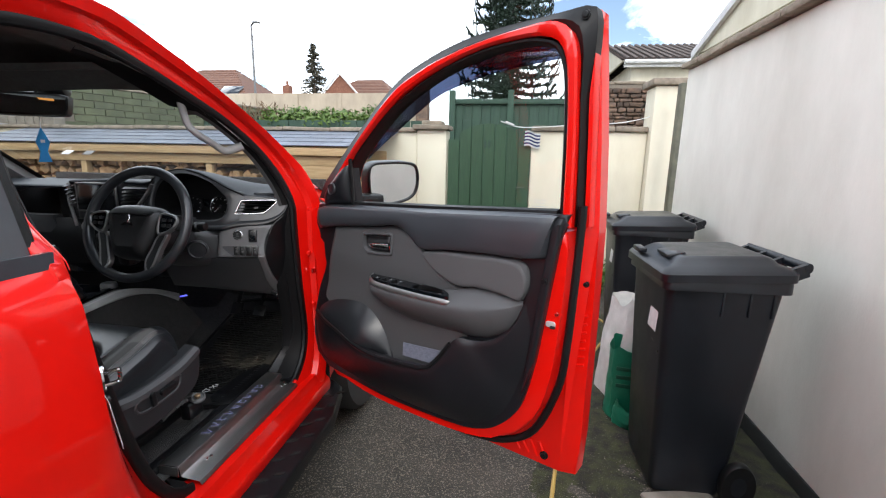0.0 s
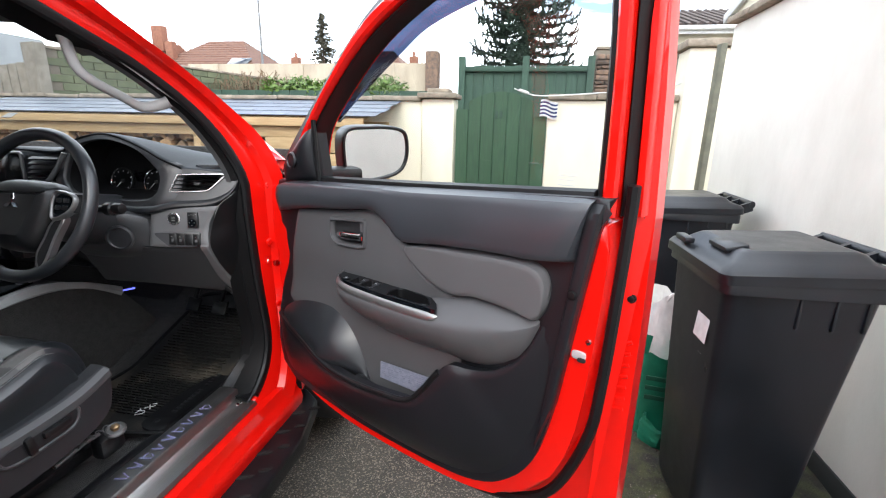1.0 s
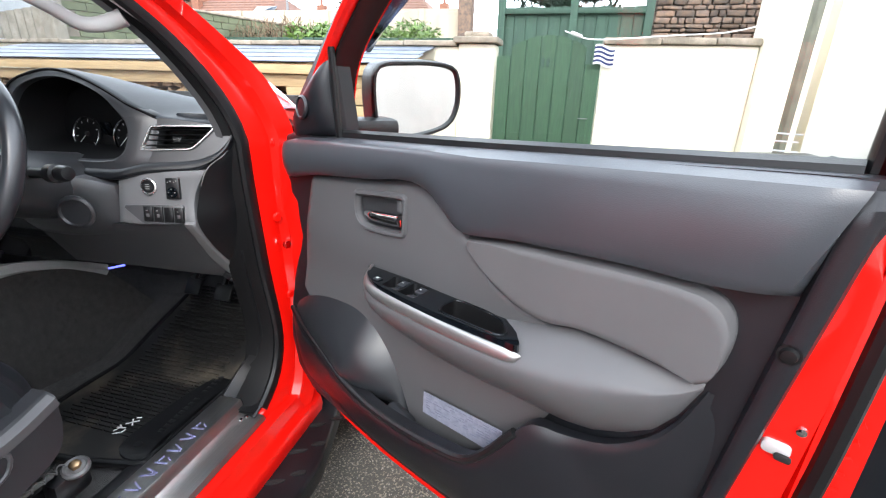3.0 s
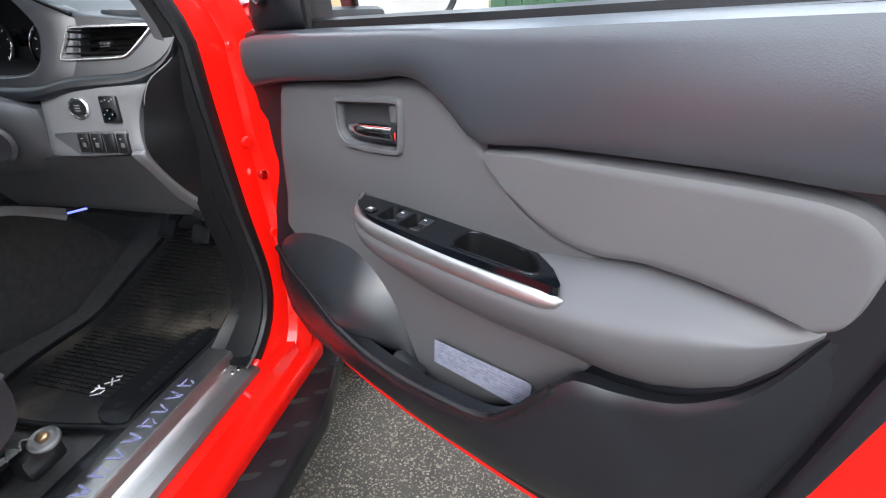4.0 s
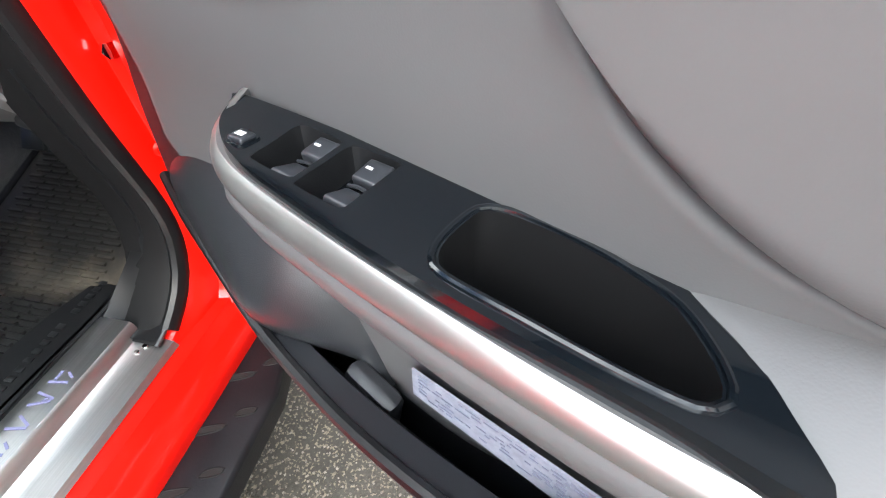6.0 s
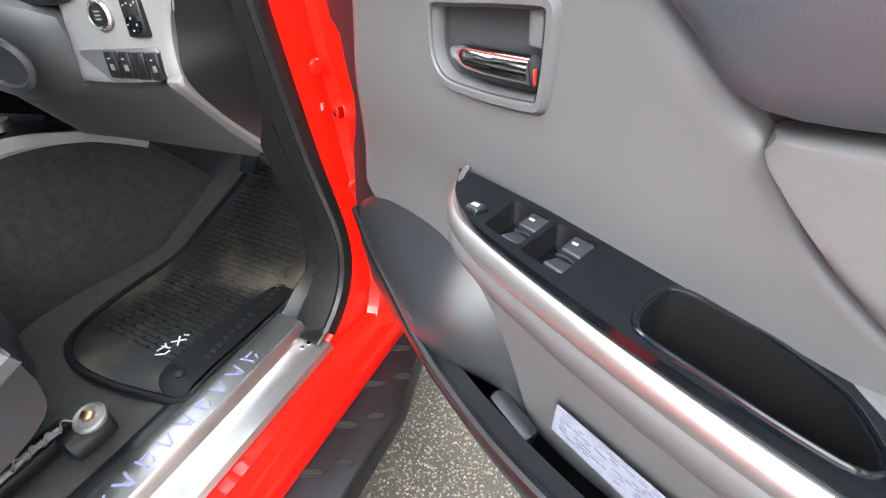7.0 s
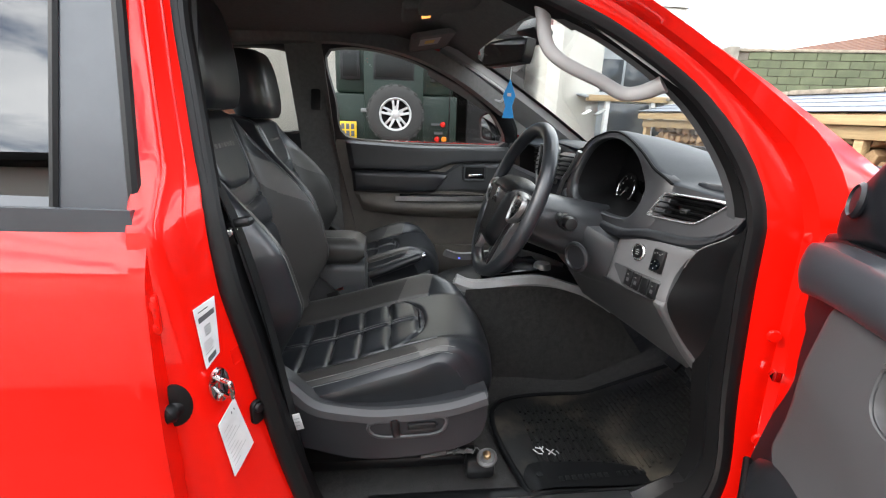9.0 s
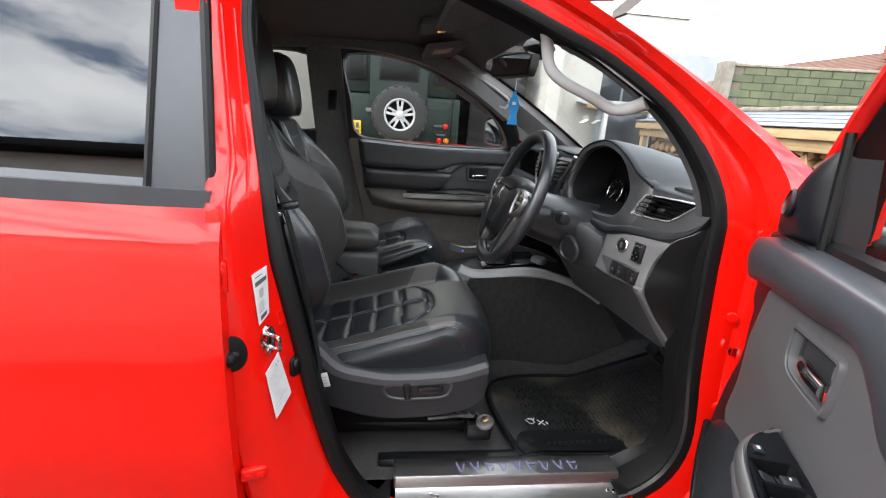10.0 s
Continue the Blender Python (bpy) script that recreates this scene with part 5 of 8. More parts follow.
# B-post end of the flange, seal and fittings
sealp = cr([(1.076, 1.30), (1.074, 1.22), (1.070, 1.1), (1.062, .92), (1.046, .78), (.985, .625), (.90, .553), (.78, .52), (.60, .508)], 40)
dpart("edge_seal", tube([dput(a + .016, b - 0.004, -0.012) for a, b in sealp], 0.0115, 8, up=(0, 1, 0)), RUBBER, "black door edge seal")
for a, b, d, r in ((1.021, 1.094, 0.036, 0.0085), (1.096, 1.075, -0.072, 0.007), (1.098, 1.235, -0.072, 0.005), (1.01, .50, -0.072, 0.010), (1.075, 1.745, -0.02, 0.008)):
    dpart("grommet", lathe([(r * 1.4, 0), (r * 1.3, 0.004), (r, 0.004), (r * 0.8, 0.009), (0, 0.010)], 16, facing(dput(a, b, d), (0, -1, 0))), RUBBER)
lt = dpart("door_latch", prism(rrect(.028, .017, .006, 3, 1.036, .968), dput, 0.010, 0.018, 0.003), SILVERP, "pale plastic latch face")
# slot is a solid piece, its shade painted near-black
dpart("latch_slot", prism(rrect(.016, .008, .003, 2, 1.044, .962), dput, 0.018, 0.022, 0.001), SHADEBK, "", lt)
for a, b in ((1.052, 1.000),):
    dpart("screw", lathe([(0.006, 0), (0.005, 0.004), (0, 0.005)], 10, facing(dput(a, b, 0.013), (0, -1, 0))), CHROME, "", lt)
for i in range(7):
    dpart("pressing", tube([dput(1.088 + 0.002 * i, .83 + 0.025 * i, -0.074), dput(1.108, .835 + 0.025 * i, -0.074)], 0.004, 6, up=(0, 1, 0)), RED)
for i in range(4):
    dpart("pressing", tube([dput(.90 + 0.03 * i, .520 + 0.006 * i, -0.074), dput(.925 + 0.03 * i, .485, -0.074)], 0.006, 6, up=(0, 1, 0)), RED)

# trim base
TR = [(.066, 1.225), (.152, 1.230), (.55, 1.245), (1.02, 1.272), (1.062, 1.264), (1.045, 1.18), (1.028, 1.09), (1.018, .98), (1.004, .862), (.965, .70), (.90, .612), (.82, .566), (.70, .545), (.432, .533), (.24, .545), (.121, .556), (.055, .575), (.014, .637), (.012, .70), (.022, .772), (.039, .83), (.062, .90), (.098, .975), (.108, 1.043), (.085, 1.075), (.056, 1.14)]
dpart("trim_base", prism(cr(TR, 120, closed=True), dput, 0.0, 0.026, 0.010, 3), NAVY, "black moulded door trim")


def soft(s, v, es, ev):
    return min(rise(s, es), rise(1 - s, es)) * min(rise(v, ev), rise(1 - v, ev))


dpart("upper_trim", patch([(.075, 1.205), (.152, 1.228), (.55, 1.248), (1.0, 1.272), (1.035, 1.268)],
      [(.085, 1.13), (.20, 1.153), (.382, 1.172), (.470, 1.185), (.520, 1.180), (.560, 1.152), (.602, 1.120), (.70, 1.130), (.85, 1.139), (.93, 1.140), (1.018, 1.150)],
      dw(lambda a, b, s, v: 0.018 + 0.036 * soft(s, v, 0.05, 0.10) + 0.010 * math.sin(math.pi * v)), 60, 16, back=(0, 0.02, 0)), SHEENUP, "soft dark upper trim")
dpart("rear_edge_trim", patch([(1.028, 1.262), (1.060, 1.264)], [(.965, .72), (1.003, .85)], dw(lambda a, b, s, v: 0.028 + 0.012 * soft(s, v, 0.3, 0.03)), 8, 30, back=(0, 0.015, 0)), NAVY)
# outline of the inner handle, let into the panel
hb = [(.314, 1.130), (.318, 1.142), (.328, 1.148), (.36, 1.151), (.40, 1.155), (.44, 1.158), (.455, 1.158), (.463, 1.152), (.464, 1.14), (.463, 1.11), (.460, 1.09), (.455, 1.080), (.445, 1.077), (.41, 1.073), (.374, 1.071), (.347, 1.071), (.330, 1.076), (.318, 1.088), (.313, 1.105)]
hl = [(a + .011, b + .002) for a, b in cr(hb, 72, closed=True)]


def inside(x, z, poly):
    hit = False
    for (x0, z0), (x1, z1) in zip(poly, poly[1:] + poly[:1]):
        if (z0 > z) != (z1 > z) and x < x0 + (z - z0) / (z1 - z0) * (x1 - x0):
            hit = not hit
    return hit


hp = patch([(.172, 1.148), (.215, 1.155), (.382, 1.170), (.470, 1.182), (.517, 1.177), (.556, 1.149), (.600, 1.117), (.646, 1.067), (.700, 1.035), (.770, 1.022)],
      [(.075, .86), (.16, .80), (.28, .72), (.43, .66), (.55, .655), (.65, .70), (.72, .78), (.76, .84), (.79, .90), (.80, .95)],
      dw(lambda a, b, s, v: 0.016 + 0.012 * soft(s, v, 0.04, 0.06) + 0.012 * ease((b - 0.92) / 0.14)), 150, 120, back=(0, 0.015, 0))
mouth = inset(hl, .006)
bmesh.ops.delete(hp, geom=[f for f in hp.faces if all(inside(v.co.x, v.co.z, mouth) for v in f.verts)], context="FACES")
dpart("handle_panel", hp, GREY, "grey door panel")
dpart("padded_insert", patch([(.606, 1.116), (.68, 1.127), (.782, 1.135), (.867, 1.139), (.926, 1.139), (.953, 1.132), (.968, 1.116), (.974, 1.090), (.970, 1.055), (.958, 1.028)],
      [(.606, 1.112), (.648, 1.067), (.700, 1.036), (.752, 1.026), (.80, 1.034), (.84, 1.034), (.88, 1.032), (.91, 1.030), (.94, 1.027), (.956, 1.025)],
      dw(lambda a, b, s, v: 0.034 + 0.018 * soft(s, v, 0.04, 0.12)), 60, 20, back=(0, 0.015, 0)), PAD, "padded grey leather insert")

# armrest: a shelf that swells out of the panel


ARM_A = (.352, .362, .375, .388, .408, .434, .475, .55, .62, .68, .72, .745, .77, .80, .84, .88, .915, .94, .958)
ARM_TOP = (.992, .990, .989, .988, .988, .988, .988, .989, .992, 1.003, 1.014, 1.022, 1.028, 1.033, 1.034, 1.032, 1.029, 1.026, 1.020)
ARM_N = (.032, .042, .056, .071, .091, .103, .1085, .1105, .1105, .1085, .1055, .103, .100, .095, .087, .074, .058, .043, .030)
ARM_NB = (.975, .974, .973, .972, .971, .970, .970, .970, .970, .970, .970, .971, .972, .974, .979, .987, .996, 1.005, 1.014)
ARM_LOW = (.945, .936, .928, .920, .910, .899, .884, .870, .867, .869, .871, .871, .870, .870, .878, .897, .923, .962, 1.010)


def arm_top(a, d):
    """Height of the shelf: level under the switch panel, rising to the pad behind the panel's end."""
    bt, nn, nb = (float(np.interp(a, ARM_A, c)) for c in (ARM_TOP, ARM_N, ARM_NB))
    u = min(1.0, max(0.0, (d - .028) / max(.004, nn - .028)))
    zn = nb + .003 + .022 * (1 - ease((a - .84) / .11))
    free = bt + (zn - bt) * ease(.12 + .88 * u) if a > .60 else bt
    end = float(np.interp(d, (.028, .034, .050, .070, .093, .11), (.665, .683, .709, .728, .742, .748)))
    return .990 + (free - .990) * ease((a - end + .022) / .026)


rows = []
for i in range(122):
    a = .352 + .606 * i / 121
    nn, nb, lo = (float(np.interp(a, ARM_A, c)) for c in (ARM_N, ARM_NB, ARM_LOW))
    sect = []
    for k in range(41):
        u = k / 40
        d = .028 + (nn - .028) * (1 - (1 - u) ** 1.5)
        z = arm_top(a, d)
        u = (d - .028) / max(.004, nn - .028)
        drop = 1 - math.sqrt(max(0.0, 1 - u ** (5 if a < .70 else 4)))
        sect.append(V(dput(a, z + (nb - z) * drop, d)))
    for k in range(1, 19):
        t = k / 18
        sect.append(V(dput(a, nb + (lo - nb) * t ** 1.15, .022 + (nn - .022) * math.cos(math.pi / 2 * t) ** .75)))
    rows.append(sect)
bm = quads(rows)
well = [(.586, .0365), (.675, .0365), (.694, .047), (.708, .062), (.712, .080), (.70, .090), (.586, .094)]
bmesh.ops.delete(bm, geom=[f for f in bm.faces if f.calc_center_median().z > .978 and (inside(f.calc_center_median().x, -f.calc_center_median().y, well) or (.43 < f.calc_center_median().x < .545 and .037 < -f.calc_center_median().y < .096))], context="FACES")
dpart("armrest", bm, GREY, "grey moulded armrest")

DOME = mat("speaker_plastic", (0.021, 0.0225, 0.026), 0.29, col2=(0.018, 0.0195, 0.0225), vscale=4, leather=0.2, lscale=900)
KEYM = mat("satin_switch_plastic", (0.022, 0.024, 0.029), 0.30, vscale=40, rvar=0.05)
# switch panel: nearly level, gloss black, with recessed switches and a pull cup
PT = Matrix.Translation((0, 0, 0.996)) @ Matrix.Rotation(radians(-3), 4, "X")


def sput(a, b, d):
    """a along the door, b out from the door, d above the panel."""
    return tuple(PT @ V((a, -b, d)))


SW = [(.376, .045), (.458, .037), (.583, .030), (.645, .028), (.683, .034), (.709, .050), (.728, .070), (.742, .093), (.70, .096), (.60, .101), (.50, .100), (.445, .095), (.405, .078), (.382, .056)]
CUP = [(.596, .086), (.591, .072), (.590, .050), (.594, .0435), (.606, .0395), (.629, .0385), (.654, .0405), (.682, .0475), (.700, .062), (.709, .075), (.707, .082), (.699, .0855), (.675, .088), (.640, .0895), (.606, .0905)]
sw_loop = cr(SW, 112, closed=True)
cup_loop = cr(CUP, 60, closed=True)
s1 = cr([(.449, .048), (.468, .0445), (.485, .0445), (.4875, .047), (.492, .068), (.4955, .086), (.494, .089), (.478, .091), (.462, .091), (.459, .089), (.454, .070)], 40, closed=True)
s2 = cr([(.4945, .045), (.512, .0415), (.529, .0400), (.5315, .0425), (.5345, .066), (.5375, .087), (.536, .090), (.519, .0915), (.503, .0915), (.5005, .089), (.497, .068)], 40, closed=True)


def holed(loop, holes, put, d):
    """A flat face with holes cut in it."""
    own = bmesh.new()
    es = []
    for lp in [loop] + holes:
        vs = [own.verts.new(put(a, b, d)) for a, b in lp]
        es += [own.edges.new((vs[i], vs[(i + 1) % len(vs)])) for i in range(len(vs))]
    bmesh.ops.triangle_fill(own, use_beauty=True, use_dissolve=False, edges=es)
    return own


bm = holed(sw_loop, [cup_loop, s1, s2], sput, 0.005)
quads([[V(sput(a, b, 0.005)) for a, b in sw_loop], [V(sput(a, b, -0.012)) for a, b in inset(sw_loop, -0.001)]], bm, closed=True)
dpart("switch_panel", bm, PIANO, "gloss black window switch panel")
for lp, deep in ((cup_loop, 0.055), (s1, 0.016), (s2, 0.016)):
    bm = quads([[V(sput(a, b, 0.005)) for a, b in lp], [V(sput(a, b, -deep)) for a, b in inset(lp, 0.003)]], closed=True)
    bm.faces.new([bm.verts.new(sput(a, b, -deep)) for a, b in inset(lp, 0.003)])
    bmesh.ops.remove_doubles(bm, verts=bm.verts, dist=1e-5)
    dpart("pull_cup" if deep > 0.03 else "switch_well", bm, BLACK if deep < 0.03 else PILLARB)
dpart("cup_rim", sweep([sput(a, b, 0.005) for a, b in inset(cup_loop, -0.003)], circle(0.0019, 8), closed=True, up=(0, 0, 1)), PIANO)
for cx, cb in ((.4820, .0), (.5245, -.002)):
    for half, tilt, b0 in ((0, -16, .0815), (1, 10, .0565)):
        c = PT @ Matrix.Translation((cx + (.0035 if half == 0 else -.0015), -(b0 + cb), -.002 if half == 0 else .0)) @ Matrix.Rotation(radians(tilt), 4, "X") @ Matrix.Rotation(radians(4), 4, "Z")
        key = dpart("window_switch", box((.018, .0185, .009), c, .0022, 3), KEYM, "dark satin window switch")
        if half:
            dpart("switch_mark", box((.0045, .0018, .0005), c @ Matrix.Translation((-.003, .001, .0047)), 0), LABEL, "", key)
    dpart("switch_ridge", tube([sput(cx - .010, .0685 + cb, -.003), sput(cx, .0695 + cb, .0005), sput(cx + .009, .0685 + cb, -.001)], .0012, 6), KEYM)
    dpart("finger_slope", patch([(cx - .030, .049 + cb), (cx - .010, .048 + cb)], [(cx - .022, .088 + cb), (cx - .006, .088 + cb)], lambda a, b, s, v: sput(a, b, -.015 + .006 * s), 6, 6), PIANO)
c = PT @ pose(.4375, -.0815, .0055, 0, 0, 8)
key = dpart("lock_switch", box((.013, .012, .006), c, .0018, 3), KEYM)
dpart("lock_bezel", ring(rrect(.017, .016, .003, 3, .4375, .0815), rrect(.0135, .0125, .002, 3, .4375, .0815), sput, .004, .0062), PIANO)
dpart("switch_mark", box((.006, .004, .0006), c @ pose(0, 0, .0032), 0), LABEL, "", key)

# silver strip round the front of the panel
strip = cr([(.3735, .043, 1.002), (.388, .064, 1.001), (.408, .0865, .998), (.434, .099, .995), (.475, .1045, .993), (.53, .1065, .992), (.60, .1065, .991), (.68, .104, .991), (.735, .099, .991), (.749, .0955, .992)], 60)
dpart("silver_strip", sweep([(a, -b + .003, c) for a, b, c in strip], [(-.006, .0045), (-.001, .0058), (.0035, .0035), (.0064, -.0025), (.0072, -.0085), (.0055, -.0120), (-.004, -.0115)], up=(0, 0, 1), scale=lambda s: .62 + .38 * ease(s / .35) if s < .93 else .15 + .85 * math.sqrt(max(0.0, 1 - ((s - .93) / .07) ** 2))), SILVER, "satin silver armrest strip")

# inner handle
bez = dpart("handle_bezel", ring(hl, inset(hl, .012), dput, 0.030, 0.046, chamfer=0.3), GREY, "grey handle surround")
cupb = inset(hl, .0105)
bm = quads([[V(dput(a, b, 0.0445)) for a, b in cupb], [V(dput(a, b, 0.0275)) for a, b in inset(cupb, .002)]], closed=True)
bm.faces.new([bm.verts.new(dput(a, b, 0.0275)) for a, b in inset(cupb, .002)])
bmesh.ops.remove_doubles(bm, verts=bm.verts, dist=1e-5)
dpart("handle_recess", bm, DASHG, "", bez)
lev = [(a, -(.034 + .010 * math.sin(math.pi * min(1, t * 1.4) / 2)), 1.104 + .008 * t) for t, a in [(k / 20, .354 + .104 * k / 20) for k in range(21)]]
dpart("lever", sweep(lev, [(.0085 * math.cos(q), .0105 * math.sin(q)) for q in [6.2832 * k / 14 for k in range(14)]], up=(0, 0, 1), scale=lambda s: .55 + .45 * min(1, s / .25)), HANDLEC, "chrome door lever", bez)
# red box paints the red paintwork's reflection at the lever's tip
dpart("lever_mark", box((.003, .003, .012), pose(.4575, -.0435, 1.107), .001), REDPL, "", bez)
dpart("lock_tab", box((.014, .012, .026), pose(.451, -.033, 1.137), .003), GREY, "", bez)

# speaker dome and map pocket
LIP = [(.045, .790, .030), (.126, .769, .050), (.207, .757, .065), (.323, .735, .085), (.42, .729, .095), (.506, .735, .100), (.60, .745, .098), (.665, .756, .092), (.707, .797, .085), (.740, .845, .077), (.768, .876, .068), (.812, .874, .053), (.868, .888, .044), (.912, .920, .034), (.940, .960, .026), (.960, 1.012, .018)]
lip3 = cr(LIP, 60)
dpart("speaker_dome", patch([(.064, .812), (.108, .840), (.17, .863), (.255, .876), (.315, .873), (.366, .848), (.408, .806), (.440, .750), (.464, .694)], [(.060, .776), (.126, .755), (.207, .742), (.28, .728), (.34, .714), (.40, .702), (.44, .694), (.462, .688), (.474, .682)],
      dw(lambda a, b, s, v: .0272 + (float(np.interp(a, [q[0] for q in LIP[:7]], [q[2] for q in LIP[:7]])) - .024) * (math.sin(.62 * math.pi * v) / .93) * (1 - ease((s - .55) / .42)) + .012 * s * math.sin(math.pi * v)), 70, 40, back=(0, 0.02, 0)), DOME, "smooth dark grey speaker bulge")
lip = [(q[0], q[1]) for q in lip3]
bot = cr([(.020, .74), (.020, .66), (.05, .585), (.121, .562), (.24, .550), (.36, .540), (.50, .538), (.62, .541), (.72, .548), (.82, .568), (.90, .615), (.955, .70), (.985, .80), (1.002, .90), (1.012, 1.0)], 60)
lw = lambda s: lip3[min(60, int(round(s * 60)))][2]  # noqa: E731
rows = []
for v in [0, .05, .12, .25, .4, .55, .7, .85, 1]:
    rows.append([V(dput(p[0] + (q[0] - p[0]) * v, p[1] + (q[1] - p[1]) * v, 0.016 + (lw(i / 60) - 0.010) * (1 - v ** 2.2) + (0.004 if 0.02 < v < 0.2 else 0))) for i, (p, q) in enumerate(zip(lip, bot))])
back_row = [V(dput(p[0], p[1] - 0.002, 0.022 + (lw(i / 60) - 0.03) * 0.75)) for i, p in enumerate(lip)]
floor_row = [V(dput(p[0], p[1] - 0.07, 0.024 + (lw(i / 60) - 0.03) * 0.4)) for i, p in enumerate(lip)]
dpart("map_pocket", quads([floor_row, back_row] + rows), NAVY, "black moulded map pocket")
dpart("pocket_lip", tube([V(dput(p[0], p[1], lw(i / 60) + 0.006)) for i, p in enumerate(lip)][:44], 0.0075, 8, up=(0, 1, 0)), BLACK, "satin pocket lip")
dpart("pocket_block", box((.075, .03, .10), pose(.458, -.052, .665, 0, 12, 0), .014), DOME)
pl = dpart("paper_sticker", patch([(.520, .783), (.70, .799)], [(.518, .735), (.70, .745)], dw(lambda a, b, s, v: 0.0430), 8, 4, back=(0, .002, 0)), STICK, "pale printed sticker in the pocket")
rs = random.Random(5)
for i in range(7):
    x = .528
    while x < .685:
        ln = rs.uniform(.004, .016)
        if rs.random() < .75:
            dpart("print_bar", box((ln, .0006, .0014), pose(x + ln / 2, -.0440, .780 + .085 * (x - .52) - i * .0056, 0, -4.6, 0), 0), BLUEINK, "", pl)
        x += ln + .003

# sail panel with tweeter
dpart("sail_panel", patch([(.085, 1.262), (.15, 1.325), (.20, 1.368), (.235, 1.398)], [(.09, 1.205), (.15, 1.220), (.20, 1.226), (.245, 1.232)], dw(lambda a, b, s, v: -0.01 + 0.046 * soft(s, v, 0.3, 0.4)), 28, 20, back=(0, .03, 0)), NAVY, "black mirror sail panel")
dpart("tweeter", lathe([(.023, 0), (.024, .004), (.020, .008), (.018, .005), (0, .008)], 24, facing(dput(.165, 1.288, .034), (-0.1, -1, 0.1))), NAVY)
dpart("sail_post", tube([dput(.248, 1.225, .010), dput(.243, 1.40, .004)], 0.007, 8, up=(0, 1, 0)), RUBBER)
dpart("belt_strip", sweep([dput(a, b, -0.002) for a, b in ((.24, 1.238), (.62, 1.254), (1.03, 1.275))], [(-.012, -.012), (.014, -.012), (.010, .006), (-.008, .010)], up=(0, 0, 1)), RUBBER, "black belt weatherstrip")

# door mirror outside: its glass faces the back of the door
MM = Matrix.Translation((.205, .25, 1.298)) @ Matrix(((.342, 0, .940), (.940, 0, -.342), (0, 1, 0))).to_4x4()


def mput(a, b, d):
    """a outwards, b up, d towards the viewer of the glass."""
    return tuple(MM @ V((a, b, d)))


mo = cr([(-.112, -.045), (-.108, .072), (-.02, .092), (.085, .088), (.116, .055), (.114, -.020), (.072, -.068), (-.05, -.092), (-.095, -.078)], 44, closed=True)
bm = ring(mo, inset(mo, .012), mput, -.012, .012, chamfer=.3)
quads([[V(mput(a, b, .0)) for a, b in mo], [V(mput(a, b, -.05)) for a, b in inset(mo, -.004)], [V(mput(a, b, -.09)) for a, b in inset(mo, .02)], [V(mput(a * .5, b * .5, -.115)) for a, b in mo], [V(mput(a * .02, b * .02, -.12)) for a, b in mo]], bm, closed=True)
mir = dpart("mirror_housing", bm, BLACK, "black door mirror housing")
gm = bmesh.new()
gm.faces.new([gm.verts.new(mput(a, b, .002)) for a, b in inset(mo, .011)])
dpart("mirror_glass", gm, MIRROR, "", mir)
dpart("mirror_arm", box((.09, .13, .045), pose(.165, .13, 1.240, 0, 0, -20), .016), BLACK, "", mir)
# ---- cabin ----
def sm(x, a, b):
    t = min(1.0, max(0.0, (x - a) / (b - a)))
    return t * t * (3 - 2 * t)


def bump(x, c, w):
    return math.exp(-((x - c) / w) ** 2)


# dashboard: soft upper pad, faces below
dash = part("dashboard", bmesh.new(), NAVY, truck, "dark dashboard with pale grey switch panel")


def spans(pts, k):
    """A closed smooth loop with k points between each pair of control points."""
    p = np.array(pts, float)
    n = len(p)
    out = []
    for i in range(n):
        q = [p[(i + d) % n] for d in (-1, 0, 1, 2)]
        for t in np.linspace(0, 1, k, endpoint=False):
            v = 0.5 * (2 * q[1] + (q[2] - q[0]) * t + (2 * q[0] - 5 * q[1] + 4 * q[2] - q[3]) * t * t + (3 * q[1] - q[0] - 3 * q[2] + q[3]) * t ** 3)
            out.append((float(v[0]), float(v[1])))
    return out


def fy(x, z):
    """Depth of the dash face on the driver's side."""
    k = sm(x, .57, .63)
    return -.05 + (.12 + .28 * k) * (x - .6) + .30 * (z - 1.2)


def fput(a, b, d):
    return (a, fy(a, b) - d, b)


LIPX = (-.78, -.14, -.07, .10, .26, .30, .318, .345, .37, .40, .432, .47, .512, .56, .60, .652, .72, .79, .812)
LIPZ = (1.262, 1.268, 1.296, 1.304, 1.298, 1.305, 1.322, 1.337, 1.345, 1.348, 1.349, 1.340, 1.325, 1.304, 1.283, 1.257, 1.249, 1.240, 1.222)
rows = []
for i in range(97):
    x = -.78 + 1.592 * i / 96
    zt = float(np.interp(x, LIPX, LIPZ))
    yl = fy(x, zt) if x > .30 else float(np.interp(x, (-.78, -.14, -.07, .30), (.03, .02, -.05, fy(.30, 1.305))))
    side = 0.10 * (x / 0.8) ** 2
    row = [(x, yl + .004, zt - .012), (x, yl, zt - .004), (x, yl + .004, zt), (x, yl + .014, zt + .002)]
    for y, zb in ((.10, 1.276), (.17, 1.280), (.25, 1.280), (.33, 1.276), (.40, 1.268)):
        y2 = max(yl + .03, y - side * (y / .4))
        row.append((x, y2, zt + .002 + (zb - zt - .002) * sm(y, yl, .40)))
    row.append((x, .46 - side, 1.245))
    rows.append([V(p) for p in row])
part("upper_pad", quads(rows), PADTOP, dash, "soft dark dash top")

